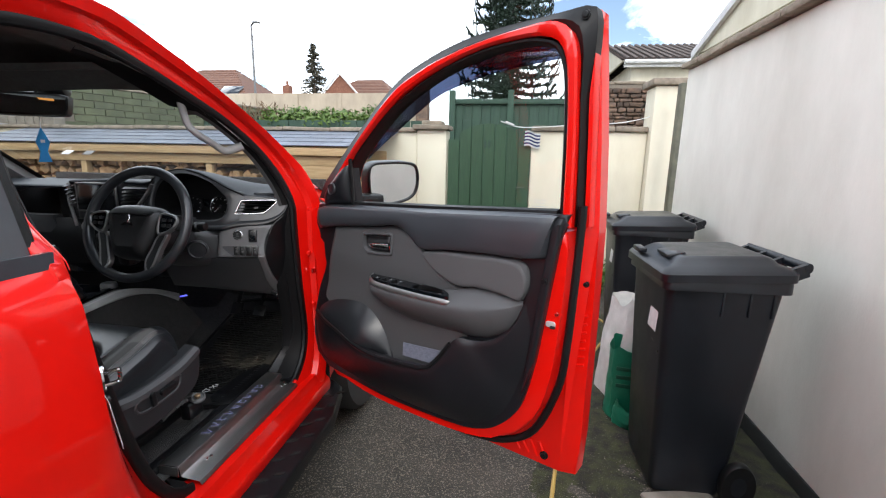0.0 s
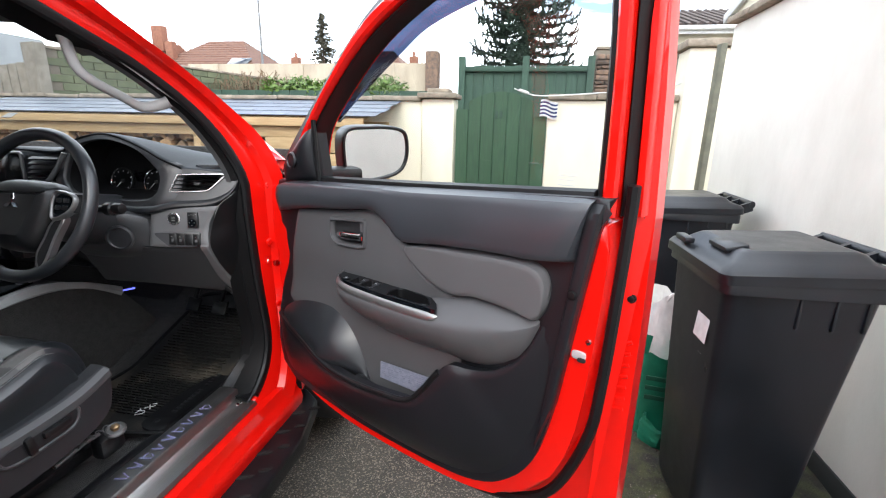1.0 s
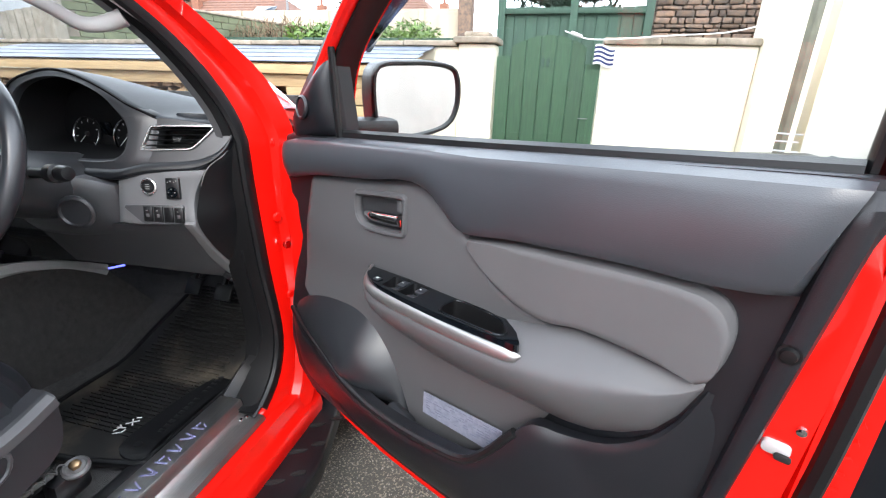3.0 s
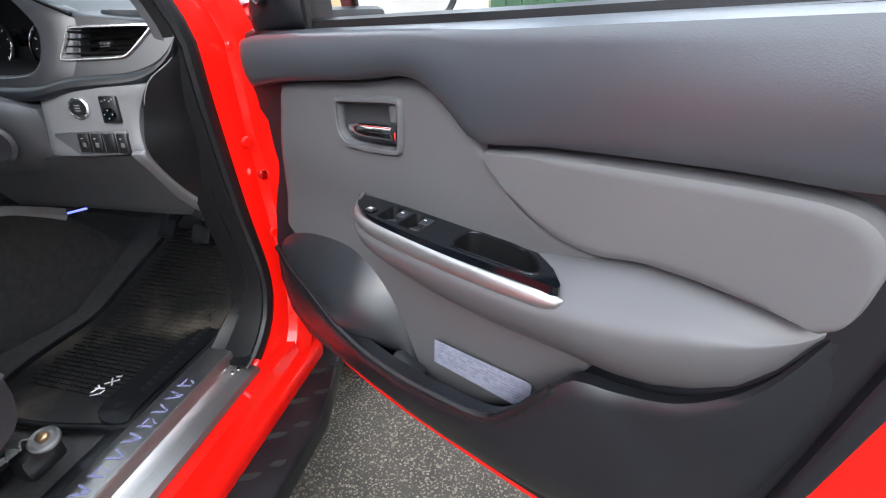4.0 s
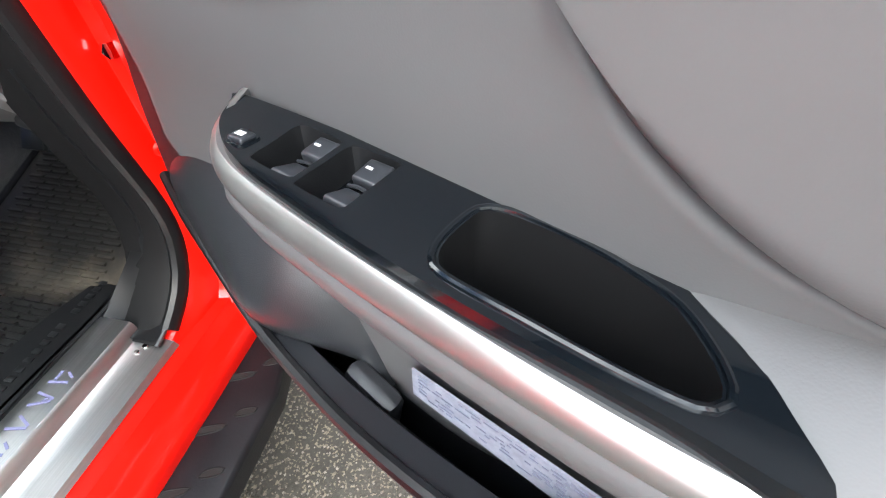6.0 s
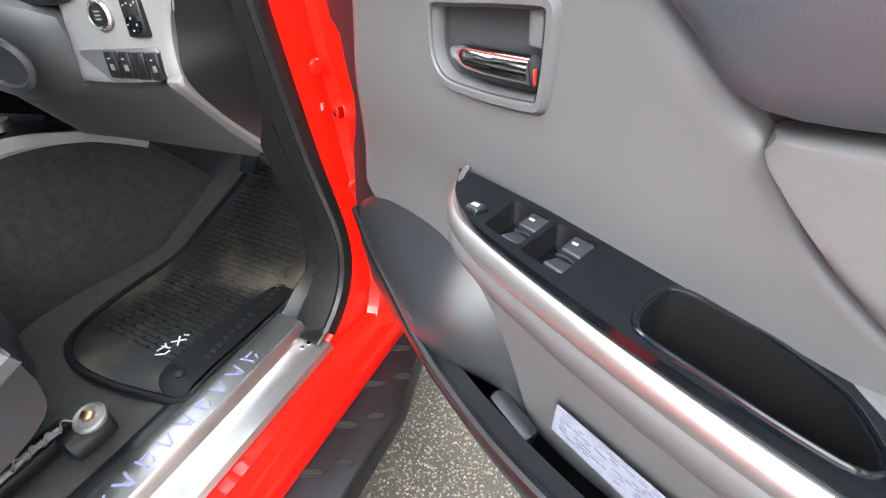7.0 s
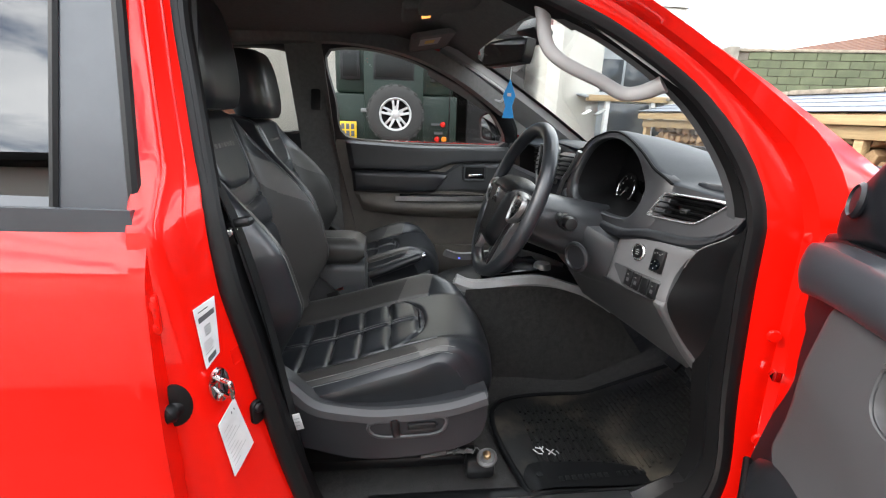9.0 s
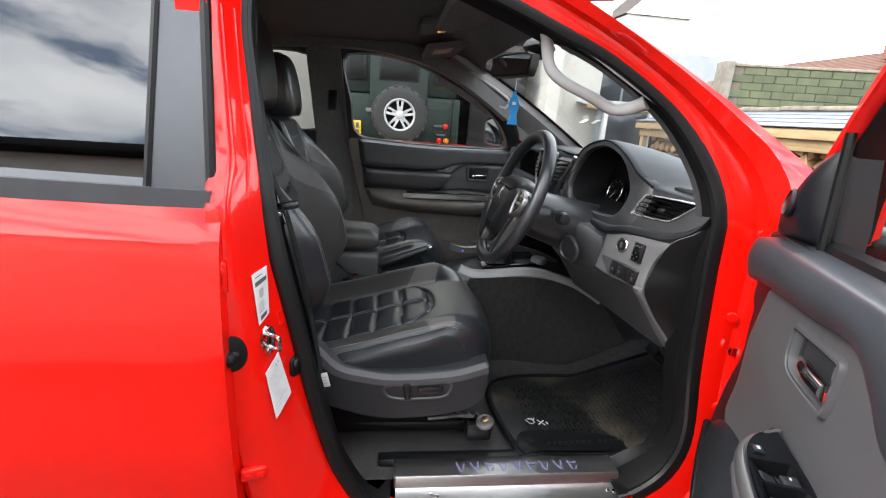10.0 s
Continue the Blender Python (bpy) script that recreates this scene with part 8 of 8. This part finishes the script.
part("cant_rail_trim", sweep(cr([(.662, -.24, 1.545), (.655, -.30, 1.575), (.635, -.55, 1.655), (.63, -.90, 1.675), (.62, -1.6, 1.62)], 24), [(-.04, -.02), (.03, -.02), (.035, .0), (.03, .03), (-.04, .03)], up=(0, 0, 1)), LINER, truck)

# grab handles
def grab(sx, pts):
    part("grab_handle", sweep(cr(pts, 40), [(.0120 * math.cos(q), .0085 * math.sin(q)) for q in [6.2832 * k / 14 for k in range(14)]], up=(1, 0, .3), scale=lambda s: 1.35 - .35 * math.sin(math.pi * min(1, max(0, s))) ** .45), LIGHTTRIM, truck, "pale grey grab handle")


grab(1, [(.664, -.322, 1.590), (.668, -.314, 1.545), (.674, -.304, 1.496), (.680, -.272, 1.468), (.680, -.206, 1.442), (.683, -.166, 1.423), (.692, -.144, 1.421), (.706, -.122, 1.428), (.722, -.108, 1.438)])
gh = cr([(-.278, 1.560), (-.262, 1.592), (-.235, 1.592), (-.15, 1.545), (-.070, 1.497), (-.050, 1.474), (-.062, 1.440), (-.090, 1.430), (-.17, 1.464), (-.255, 1.508), (-.277, 1.530)], 66, closed=True)
hand = part("grab_handle", ring(gh, inset(gh, .022), lambda a, b, d: (-.650 + d, a - .010, b - .004), .0, .052, chamfer=.35), LIGHTTRIM, truck, "pale grey grab handle")
part("handle_back", prism(inset(gh, .018), lambda a, b, d: (-.650 + d, a - .010, b - .004), .0, .030), FASC, hand)

# rear view mirror
rv = part("rear_view_mirror", prism(cr([(-.115, .018), (-.10, .038), (.10, .036), (.118, .012), (.112, -.024), (.095, -.034), (-.098, -.032), (-.116, -.014)], 40, closed=True), lambda a, b, d: (a, d, b), 0.03, 0.0, .006, 3), BLACK, truck, "black rear view mirror")
rv.matrix_basis = pose(.03, -.235, 1.560, -6, 0, 20)
gm = bmesh.new()
gm.faces.new([gm.verts.new((a, -.0015, b)) for a, b in inset(cr([(-.115, .018), (-.10, .038), (.10, .036), (.118, .012), (.112, -.024), (.095, -.034), (-.098, -.032), (-.116, -.014)], 40, closed=True), .007)])
part("mirror_glass", gm, MIRROR, rv)
part("mirror_stem", tube([(0, .03, .01), (0, .07, .04), (0, .09, .09)], .014, 10), BLACK, rv)
part("sensor_box", box((.10, .07, .05), pose(.02, .09, .075, -35, 0, 0), .012), BLACK, rv)

# overhead console and visors
oc = part("overhead_console", box((.20, .17, .026), pose(0, -.46, 1.672, 8, 0, 0), .010), LINER, truck, "overhead lamp console")
part("map_lamp", box((.055, .035, .008), pose(.03, -.47, 1.656, 8, 0, 0), .003), LAMPA, oc)
part("lamp_bulb", box((.046, .026, .006), pose(.032, -.472, 1.650, 8, 0, 0), .002), BULB, oc, "lit warm bulb")
for x in (-.38, .38):
    vis = part("sun_visor", prism(rrect(.40, .155, .03, 4), lambda a, b, d: (a, b, d), 0.0, -.018, .006, 2), LINER, truck, "grey fabric sun visor")
    vis.matrix_basis = pose(x, -.43, 1.648, 10, 0, 0)
    if x < 0:
        part("warning_label", box((.07, .035, .001), pose(.07, -.01, -.019), 0), mat("yellow_label", (.72, .50, .05), .5), vis, "yellow warning label")
        part("label_frame", box((.16, .075, .0006), pose(.07, -.01, -.0185), 0), LIGHTTRIM, vis)

# floor mats
def floor_mat(x, y0, y1, w, z0, label, mark):
    fm_ = thing("floor_mat", label, "floor mat", at=pose(x, 0, z0))
    out = cr([(-w / 2, y0), (w / 2 - .02, y0 - .02), (w / 2, y0 + .06), (w / 2, y1 - .15), (w / 2 - .08, y1), (-w / 2 + .04, y1), (-w / 2, y1 - .1)], 60, closed=True)
    up = lambda a, b, d: (a, b, d + .43 * max(0, b - .035))  # noqa: E731
    part("sheet", prism(out, up, 0.0, .006, .002, 1), MATR, fm_, "ribbed dusty rubber mat")
    part("border", ring(out, inset(out, .014), up, 0.004, .014, chamfer=.3), RUBBER, fm_)
    bm = bmesh.new()
    for i in range(int((y1 - y0 - .10) / .0125)):
        y = y0 + .05 + i * .0125
        if y > y1 - .05:
            break
        for k in range(int((w - .06) / .040)):
            a0 = -w / 2 + .03 + k * .040
            bm = box((.034, .006, .005), pose(a0 + .017 + (.02 if i % 2 else 0) * .5, y, .0085 + .43 * max(0, y - .035)), 0, 1, bm)
    tagged(part("ribs", bm, MATR, fm_), kind="stuff")
    if mark:
        part("edge_band", prism(cr([(w / 2 - .085, -.235), (w / 2 - .005, -.245), (w / 2 + .002, -.10), (w / 2 - .004, .06), (w / 2 - .030, .12), (w / 2 - .075, -.02), (w / 2 - .088, -.14)], 40, closed=True), xyz, .004, .014, .003, 2), RUBBER, fm_, "smooth raised rubber edge")
        for k in range(14):
            if k != 8:
                part("raised_bar", box((.015, .010, .002), pose(w / 2 - .034 - .0006 * k, -.165 + k * .0165, .0145), .0008), BLACK, fm_)
        part("heel_tab", box((.050, .042, .016), pose(w / 2 + .006, -.215, .004), .006), RUBBER, fm_)
        part("fixing_stud", lathe([(.009, 0), (.008, .004), (0, .005)], 14, pose(w / 2 - .050, -.215, .013)), BLACK, fm_)
        for a, b, r, L_ in ((.0, .0, 38, .030), (.0, .0, -48, .026), (.002, .017, 20, .012), (-.010, -.022, 10, .022), (-.016, -.030, 70, .014), (.004, -.030, 80, .012), (-.006, -.040, 30, .016), (-.016, -.018, -30, .012)):
            part("mark_stroke", box((L_, .0036, .0012), pose(w / 2 - .125 + a, -.160 + b, .0125, 0, 0, r), .0004), LABEL, fm_, "white mark stroke")
    return fm_


floor_mat(.510, -.245, .40, .36, .530, "black ribbed rubber floor mat with dried mud", True)
floor_mat(-.42, -.245, .36, .40, .475, "black ribbed rubber passenger floor mat", False)

# air freshener hung from the mirror
af = thing("air_freshener", "bright blue card air freshener hanging from the mirror", "air freshener", at=pose(.03, -.206, 1.425, 0, 0, 68))
part("card", prism([(0, .062), (.020, .012), (.010, -.020), (.019, -.056), (-.019, -.056), (-.010, -.020), (-.020, .012)], lambda a, b, d: (a, d, b), 0, .003, .0006, 1), BLUEC, af)
part("card_mark", box((.012, .001, .010), pose(0, -.0008, .015), 0), LABEL, af)
part("string", tube([(0, 0, .060), (.002, .0, .135)], .0012, 5), LABEL, af)

# mug shaped stickers on the screen
part("screen_sticker", box((.045, .002, .035), pose(-.36, .22, 1.40, -60, 0, 0), .001), LABEL, truck, "small white screen sticker")
part("screen_sticker", box((.045, .002, .035), pose(-.26, .23, 1.40, -60, 0, 0), .001), STITCH, truck)

# ---- bins, bags, hose ----
def wheelie_bin(at, label, tag_):
    b = thing("wheelie_bin", label, "bin", "wheelie bins by the wall", at=at)
    # in its own axes: front to -x, back to +x, foot at z = 0
    rows = []
    for z, x0, x1, w in ((0.02, -.245, .16, .40), (0.06, -.26, .175, .42), (0.5, -.29, .235, .47), (0.93, -.318, .30, .52), (0.95, -.325, .31, .535), (0.965, -.325, .31, .535)):
        rows.append([V((p[0] * (x1 - x0) + (x0 + x1) / 2, p[1] * w, z)) for p in rrect(1, 1, .09, 4)])
    bm = quads(rows, closed=True)
    bm.faces.new([bm.verts.new(p) for p in rows[0]])
    part("body", bm, BINP, b)
    part("rim", ring([(p[0] * .675 - .007, p[1] * .565) for p in rrect(1, 1, .08, 4)], [(p[0] * .60 - .007, p[1] * .50) for p in rrect(1, 1, .08, 4)], xyz, .935, .985, chamfer=.2), BINP, b)
    for sx, s in ((-1, -.27), (1, .27)):
        for x in (-.02, .12, .24):
            part("rib", box((.012, .016, .10), pose(x, s * (.95), .885), .003), BINP, b)
    lid = bmesh.new()
    lr = []
    for z, k, dx in ((.975, 1.0, 0), (1.005, 1.0, 0), (1.018, .965, 0), (1.03, .80, .0), (1.052, .70, .01), (1.058, .62, .01)):
        lr.append([V((p[0] * .70 * k - .012 + dx, p[1] * .585 * k, z + .02 * (p[0] * k))) for p in rrect(1, 1, .07, 4)])
    quads(lr, lid, closed=True)
    lid.faces.new([lid.verts.new(p) for p in lr[-1]])
    L_ = part("lid", lid, BINP, b, "closed dark plastic lid")
    part("lid_grip", box((.05, .11, .022), pose(-.345, .12, 1.030, 0, 0, 0), .008), BINP, L_)
    part("lid_grip", box((.10, .15, .016), pose(-.235, -.06, 1.047, 0, -8, 0), .006), BINP, L_)
    part("handle_bar", tube([(.392, -.25, 1.035), (.392, .25, 1.035)], .019, 10), BINP, b)
    for y in (-.235, .235, -.07, .07):
        part("handle_arm", sweep([(.27, y, .995), (.33, y, 1.012), (.395, y, 1.032)], [(-.012, -.03), (.012, -.03), (.012, .02), (-.012, .02)], up=(0, 0, 1)), BINP, b)
    for y in (-.235, .235):
        w = part("wheel", lathe([(.05, -.022), (.095, -.026), (.10, -.018), (.10, .018), (.095, .026), (.05, .022)], 28, pose(.225, y, .10, 90, 0, 0)), RUBBER, b)
        part("hub", lathe([(.052, -.02), (.045, .022), (.015, .026), (0, .026)], 20, pose(.225, y, .10, 90, 0, 0)), BINP, w)
    part("axle", tube([(.225, -.22, .10), (.225, .22, .10)], .012, 8), GALV, b)
    st = part("sticker", box((.002, .11, .20), pose(-.308, .12 * tag_, .83, 0, 5, 0), .0006), LABEL, b, "white address sticker")
    for i in range(4):
        part("print_bar", box((.001, .075, .008), pose(-.3096, .12 * tag_, .88 - .030 * i, 0, 5, 0), 0), BLUEINK, st)
    part("moulded_mark", box((.002, .05, .02), pose(-.300, .12 * tag_, .69, 0, 5, 0), .0006), LABEL, b)
    return b


wheelie_bin(pose(2.46, .43, 0, 0, 0, 3) @ Matrix.Diagonal((.69, .82, 1.0, 1)), "dark grey wheelie bin standing against the pale wall", -.9)
wheelie_bin(pose(2.55, 1.66, 0, 0, 0, -2) @ Matrix.Diagonal((.72, .84, 1.0, 1)), "dark grey wheelie bin behind the first, by the wall", -.9)


def bag(name, at, size, m, label, seed, squash=0.35):
    b = thing(name, label, "bag", at=at)
    rows = []
    n = 36
    for j in range(24):
        t = j / 23
        z = size[2] * t
        k = 1 - .18 * t + .10 * math.sin(2.2 * t + seed)
        row = []
        for i in range(n):
            a = 6.2832 * i / n
            w = 1 + .10 * noise.noise(V((math.cos(a) * 2, math.sin(a) * 2, t * 3 + seed))) + .07 * noise.noise(V((math.cos(a) * 6, math.sin(a) * 6, t * 7 + seed)))
            row.append(V((size[0] / 2 * k * w * math.copysign(abs(math.cos(a)) ** .7, math.cos(a)), size[1] / 2 * k * w * math.copysign(abs(math.sin(a)) ** .7, math.sin(a)), z + .05 * t * noise.noise(V((math.cos(a) * 1.5, math.sin(a) * 1.5, seed + 5))))))
        rows.append(row)
    rows.append([p * 0.93 + V((0, 0, -.02)) for p in rows[-1]])
    rows.append([V((p.x * .85, p.y * .85, p.z - .10)) for p in rows[-1]])
    bm = quads(rows, closed=True)
    bm.faces.new([bm.verts.new(p) for p in rows[-1]])
    part("sack", bm, m, b)
    return b


bw = bag("woven_bag", pose(2.36, 1.12, 0, -3, 2, 10), (.24, .36, .60), BAGW, "crumpled white woven sack beside the bins", 1)
part("handle_loop", tube(cr([(-.05, -.13, .58), (-.03, -.14, .64), (.05, -.13, .62), (.06, -.12, .56)], 16), .008, 6), BAGW, bw)
bg = bag("compost_bag", pose(2.33, .93, 0, 4, -3, -8), (.22, .26, .42), BAGG, "crumpled green plastic compost sack", 3)
for k in range(3):
    part("print_bar", box((.11, .004, .022), pose(.0, -.133, .33 - .05 * k, 0, 3, 0), .001), mat("dark_green_print", (.008, .09, .05)) if k == 0 else bpy.data.materials["dark_green_print"], bg)
bag("compost_bag", pose(2.34, .80, 0, 10, 0, 30), (.20, .16, .13), BAGG, "flattened green plastic bag corner on the ground", 6)

hose = thing("garden_hose", "yellow garden hose lying on the driveway", "hose", at=pose(0, 0, 0.012))
part("pipe", tube(cr([(1.76, -.55, 0), (1.80, -.30, 0), (1.86, .05, 0), (1.92, .42, 0), (2.0, .85, 0), (2.1, 1.2, 0), (2.24, 1.55, 0), (2.36, 1.85, 0), (2.5, 2.1, 0), (2.4, 2.5, 0), (2.0, 2.8, 0)], 90), .010, 8), HOSE, hose)
drain = thing("drain_cover", "stone slab and metal drain cover in the dirt", "drain cover", at=pose(2.42, .16, .012, 0, 0, 15))
part("slab", box((.30, .22, .03), pose(0, 0, 0), .012), CONC, drain)
part("cover", box((.20, .13, .012), pose(-.01, -.04, .02, 0, 0, -8), .004), GALV, drain)
rng = random.Random(9)
for k in range(26):
    x, y = rng.uniform(2.25, 2.9), rng.uniform(-.1, .5)
    s = rng.uniform(.015, .035)
    lf = thing("fallen_leaf", "dry brown fallen leaf on damp dirt", "leaf", "fallen leaves by the wall", at=pose(x, y, .022, rng.uniform(-25, 25), rng.uniform(-25, 25), rng.uniform(0, 360)))
    part("blade", patch([(-s, 0), (0, s * .45), (s, 0)], [(-s, 0), (0, -s * .45), (s, 0)], lambda a, b, q, v: (a, b, .2 * s * math.cos(4 * b / s) + .15 * abs(a)), 6, 4), DRYLEAF, lf)
plants = bmesh.new()
leafy(plants, (2.45, 3.25, .22), (.35, .2, .2), 500, .05, rng)
tagged(part("low_plants", plants, LEAF), "small green plants at the foot of the wall", "plants", kind="stuff")
pot = thing("plant_pot", "pale round stone pot at the wall's foot", "pot", at=pose(2.18, 2.75, 0))
part("pot", lathe([(.10, 0), (.14, .02), (.17, .18), (.18, .22), (.15, .22), (.13, .05), (0, .05)], 24), CONC, pot)

# ---- green off-roader seen through the cab ----
lr = thing("off_road_vehicle", "dark green boxy off-road vehicle with spare wheel on back", "off-road vehicle", at=pose(-5.0, -.55, 0))
# own axes: rear face at x = 0 facing +x, y across
part("body", box((3.4, 1.72, .92), pose(-1.73, .0, 1.14), .04), DEFG, lr)
part("upper_body", box((3.0, 1.60, .64), pose(-1.55, 0, 1.92), .05), DEFG, lr)
part("roof", box((3.05, 1.62, .07), pose(-1.55, 0, 2.25), .03), GREYD, lr)
part("back_door", box((.05, .80, 1.50), pose(.02, -.02, 1.50), .02), DEFG, lr)
for y, w in ((-.02, .56), (-.60, .26), (.60, .26)):
    win = part("rear_window", box((.02, w, .36), pose(.036 if w > .4 else .006, y, 1.95), .03), RUBBER, lr)
    part("pane", box((.012, w - .07, .29), pose(.045 if w > .4 else .014, y, 1.95), .004), DARKGL, win)
tyr = part("spare_wheel", lathe([(.21, -.10), (.32, -.11), (.365, -.085), (.375, 0), (.365, .085), (.32, .11), (.21, .10)], 44, facing((.17, .0, 1.34), (1, 0, 0)), cap=False), TYRE, lr, "chunky spare tyre on silver alloy")
for k in range(40):
    a = 6.2832 * k / 40
    part("tread_block", box((.035, .05, .018), facing((.17 + (.055 if k % 2 else -.02), 0, 1.34), (1, 0, 0)) @ Matrix.Translation((math.cos(a) * .368, math.sin(a) * .368, .03)) @ Matrix.Rotation(a, 4, "Z"), .004, 1), TYRE, tyr)
# near-black disc paints the shade between the spokes
part("rim", lathe([(.0, .0), (.10, .0), (.195, .0), (.212, .09), (.218, .09), (.218, -.08), (0, -.08)], 36, facing((.17, 0, 1.34), (1, 0, 0))), SHADEBK, tyr)
for k in range(5):
    a = radians(90 + 72 * k)
    m_ = facing((.225, 0, 1.34), (1, 0, 0)) @ Matrix.Rotation(a, 4, "Z")
    for sg in (-1, 1):
        part("spoke", prism([(.03, sg * .004), (.19, sg * .020), (.198, sg * .058), (.17, sg * .050), (.03, sg * .034)][::sg], lambda p, q, d: tuple(m_ @ V((p, q, d))), 0, .035, .006, 2), ALLOY, tyr)
    part("spoke_web", prism([(.03, -.02), (.11, -.025), (.11, .025), (.03, .02)], lambda p, q, d: tuple(m_ @ V((p, q, d))), 0, .026, .004, 1), ALLOY, tyr)
part("hub_cap", lathe([(.06, 0), (.055, .03), (.03, .045), (0, .045)], 24, facing((.235, 0, 1.34), (1, 0, 0))), ALLOY, tyr)
part("rim_edge", lathe([(.185, -.02), (.19, .0), (.205, .012), (.215, .004), (.212, -.02)], 40, facing((.265, 0, 1.34), (1, 0, 0)), cap=False), ALLOY, tyr)
plt = part("number_plate", box((.012, .30, .22), pose(.02, -.68, 1.12), .004), YELLOW, lr, "yellow number plate with dark bars")
for i in range(2):
    for j in range(4):
        part("plate_bar", box((.004, .045, .075), pose(.028, -.78 + j * .066, 1.165 - i * .095), .002), INK, plt)
for y, z, m in ((.66, 1.22, LAMPR), (.58, 1.02, LAMPR), (.68, 1.02, LAMPA), (-.80, 1.30, LAMPR)):
    part("tail_lamp", lathe([(.04, 0), (.04, .02), (.03, .035), (0, .04)], 18, facing((.0, y, z), (1, 0, 0))), m, lr)
for i in range(2):
    part("badge_bar", box((.004, .20 - .08 * i, .03), pose(.012, .60, 1.15 - .05 * i + (.07 if i == 0 else 0), 0, 0, 0), .001), GREY, lr)
part("bumper", box((.12, 1.5, .14), pose(.02, 0, .62), .02), BLACK, lr)
part("door_latch", box((.05, .09, .05), pose(.05, -.42, 1.38), .01), GALV, lr)
part("ladder_rail", tube([(.05, .74, 1.0), (.06, .74, 2.0), (.0, .72, 2.28)], .015, 8), BLACK, lr)
part("high_lamp", box((.03, .18, .05), pose(.02, -.58, 2.22), .008), COVEG, lr)
for y in (-.70, .70):
    part("wheel", lathe([(.2, -.12), (.36, -.12), (.39, -.09), (.39, .09), (.36, .12), (.2, .12)], 32, pose(-.75, y, .39, 90, 0, 0), cap=False), TYRE, lr)

# ---- house, garage and lean-to beyond the truck ----
gar = thing("garage", "open garage in a white rendered house, its inner shade painted near-black", "garage", at=pose(0, 0, 0))
# back wall, lintel and door leaf carry the garage's shade in their colour
part("back_wall", box((.2, 4.0, 2.6), pose(-9.5, .6, 1.3)), SHADEBK, gar)
part("side_wall", box((4.4, .2, 2.6), pose(-7.4, 1.70, 1.3)), RENDER, gar)
part("lintel", box((.4, 3.9, .5), pose(-5.75, -.2, 2.75)), SHADEBK, gar)
part("roof_slab", box((4.0, 4.0, .15), pose(-7.5, -.1, 3.05)), RENDER, gar)
part("door_leaf", box((.08, .85, 2.3), pose(-5.55, .95, 1.2, 0, 0, 0)), SHADEBK, gar)
hs = thing("white_house", "white rendered house wall with grey window", "house", at=pose(0, 0, 0))
part("wall", box((.6, .92, 6.0), pose(-6.25, 2.30, 3.0), .01), RENDER, hs)
part("wall_set_back", box((.4, 4.5, 3.0), pose(-8.6, 4.9, 1.5), .01), GREYP, hs)
part("upper_wall", box((3.5, 6.0, 3.2), pose(-9.0, 0.0, 4.6), .01), RENDER, hs)
wn_ = part("window", box((.08, 1.5, .9), pose(-8.37, 4.3, 2.2), .01), GREYP, hs)
for i in range(2):
    part("pane", box((.03, .66, .76), pose(-8.33, 3.95 + .72 * i, 2.2), .005), WINGL, wn_)
    part("sill", box((.10, .70, .03), pose(-8.30, 3.95 + .72 * i, 1.77), .005), WINFR, wn_)
br = thing("brick_house", "brick house wall behind the off-roader", "house", at=pose(0, 0, 0))
part("wall", box((.3, 5.0, 4.0), pose(-8.6, -4.5, 2.0), .01), BRICK, br)
part("white_panel", box((.2, 1.6, 5.0), pose(-7.6, -2.35, 2.5), .01), RENDER, br)
leanto = thing("lean_to", "grey timber lean-to shed with glazed side", "shed", at=pose(0, 0, 0))
part("top_beam", box((.12, 2.6, .09), pose(-5.6, 3.72, 1.68), .008), TIMBER, leanto)
part("roof_sheet", box((1.2, 2.7, .03), pose(-6.15, 3.72, 1.76, 0, 6, 0), .006), GREYP, leanto)
for y in (2.75, 3.5, 4.3):
    part("post", box((.07, .07, 1.66), pose(-5.6, y, .83), .006), WINFR, leanto)
for y in (3.12, 3.9):
    part("pane", box((.012, .66, .62), pose(-5.6, y, 1.30), .002), WINGL, leanto)
part("low_panel", box((.03, 2.4, .95), pose(-5.61, 3.6, .48), .006), GREYP, leanto)
h5 = roofed("far_house", -38.0, -26.8, 30.0, 36.0, 5.8, 7.55, "x", BRICK, ROOF, "brick house with a long brown tiled roof")
part("chimney", box((.9, .6, 1.8), pose(-26.9, 31.5, 7.7)), BRICK, h5)
h6 = roofed("far_house", -47.5, -40.5, 30.0, 36.0, 6.4, 8.1, "x", BRICK, ROOF, "brick house with a brown hipped roof", hip=2.2)
h7 = roofed("tall_house", -48.0, -41.5, 20.0, 26.0, 11.2, 14.2, "x", RENDER, ROOFD, "tall pale house with a dark tiled gable roof")
gf = thing("grey_fence", "weathered grey vertical board fence", "fence", at=pose(0, 0, 0))
for i in range(9):
    part("fence_board", box((.14, .025, 2.25 - .06 * (8 - i) * .5), pose(-6.4 + i * .155, 4.35, 1.08), .004), CONC, gf)
# closing walls behind the camera
wall("wall_south", -9.0, 3.15, -7.2, -7.0, 0.0, 2.2, RENDER, "plain pale rendered wall closing the drive")
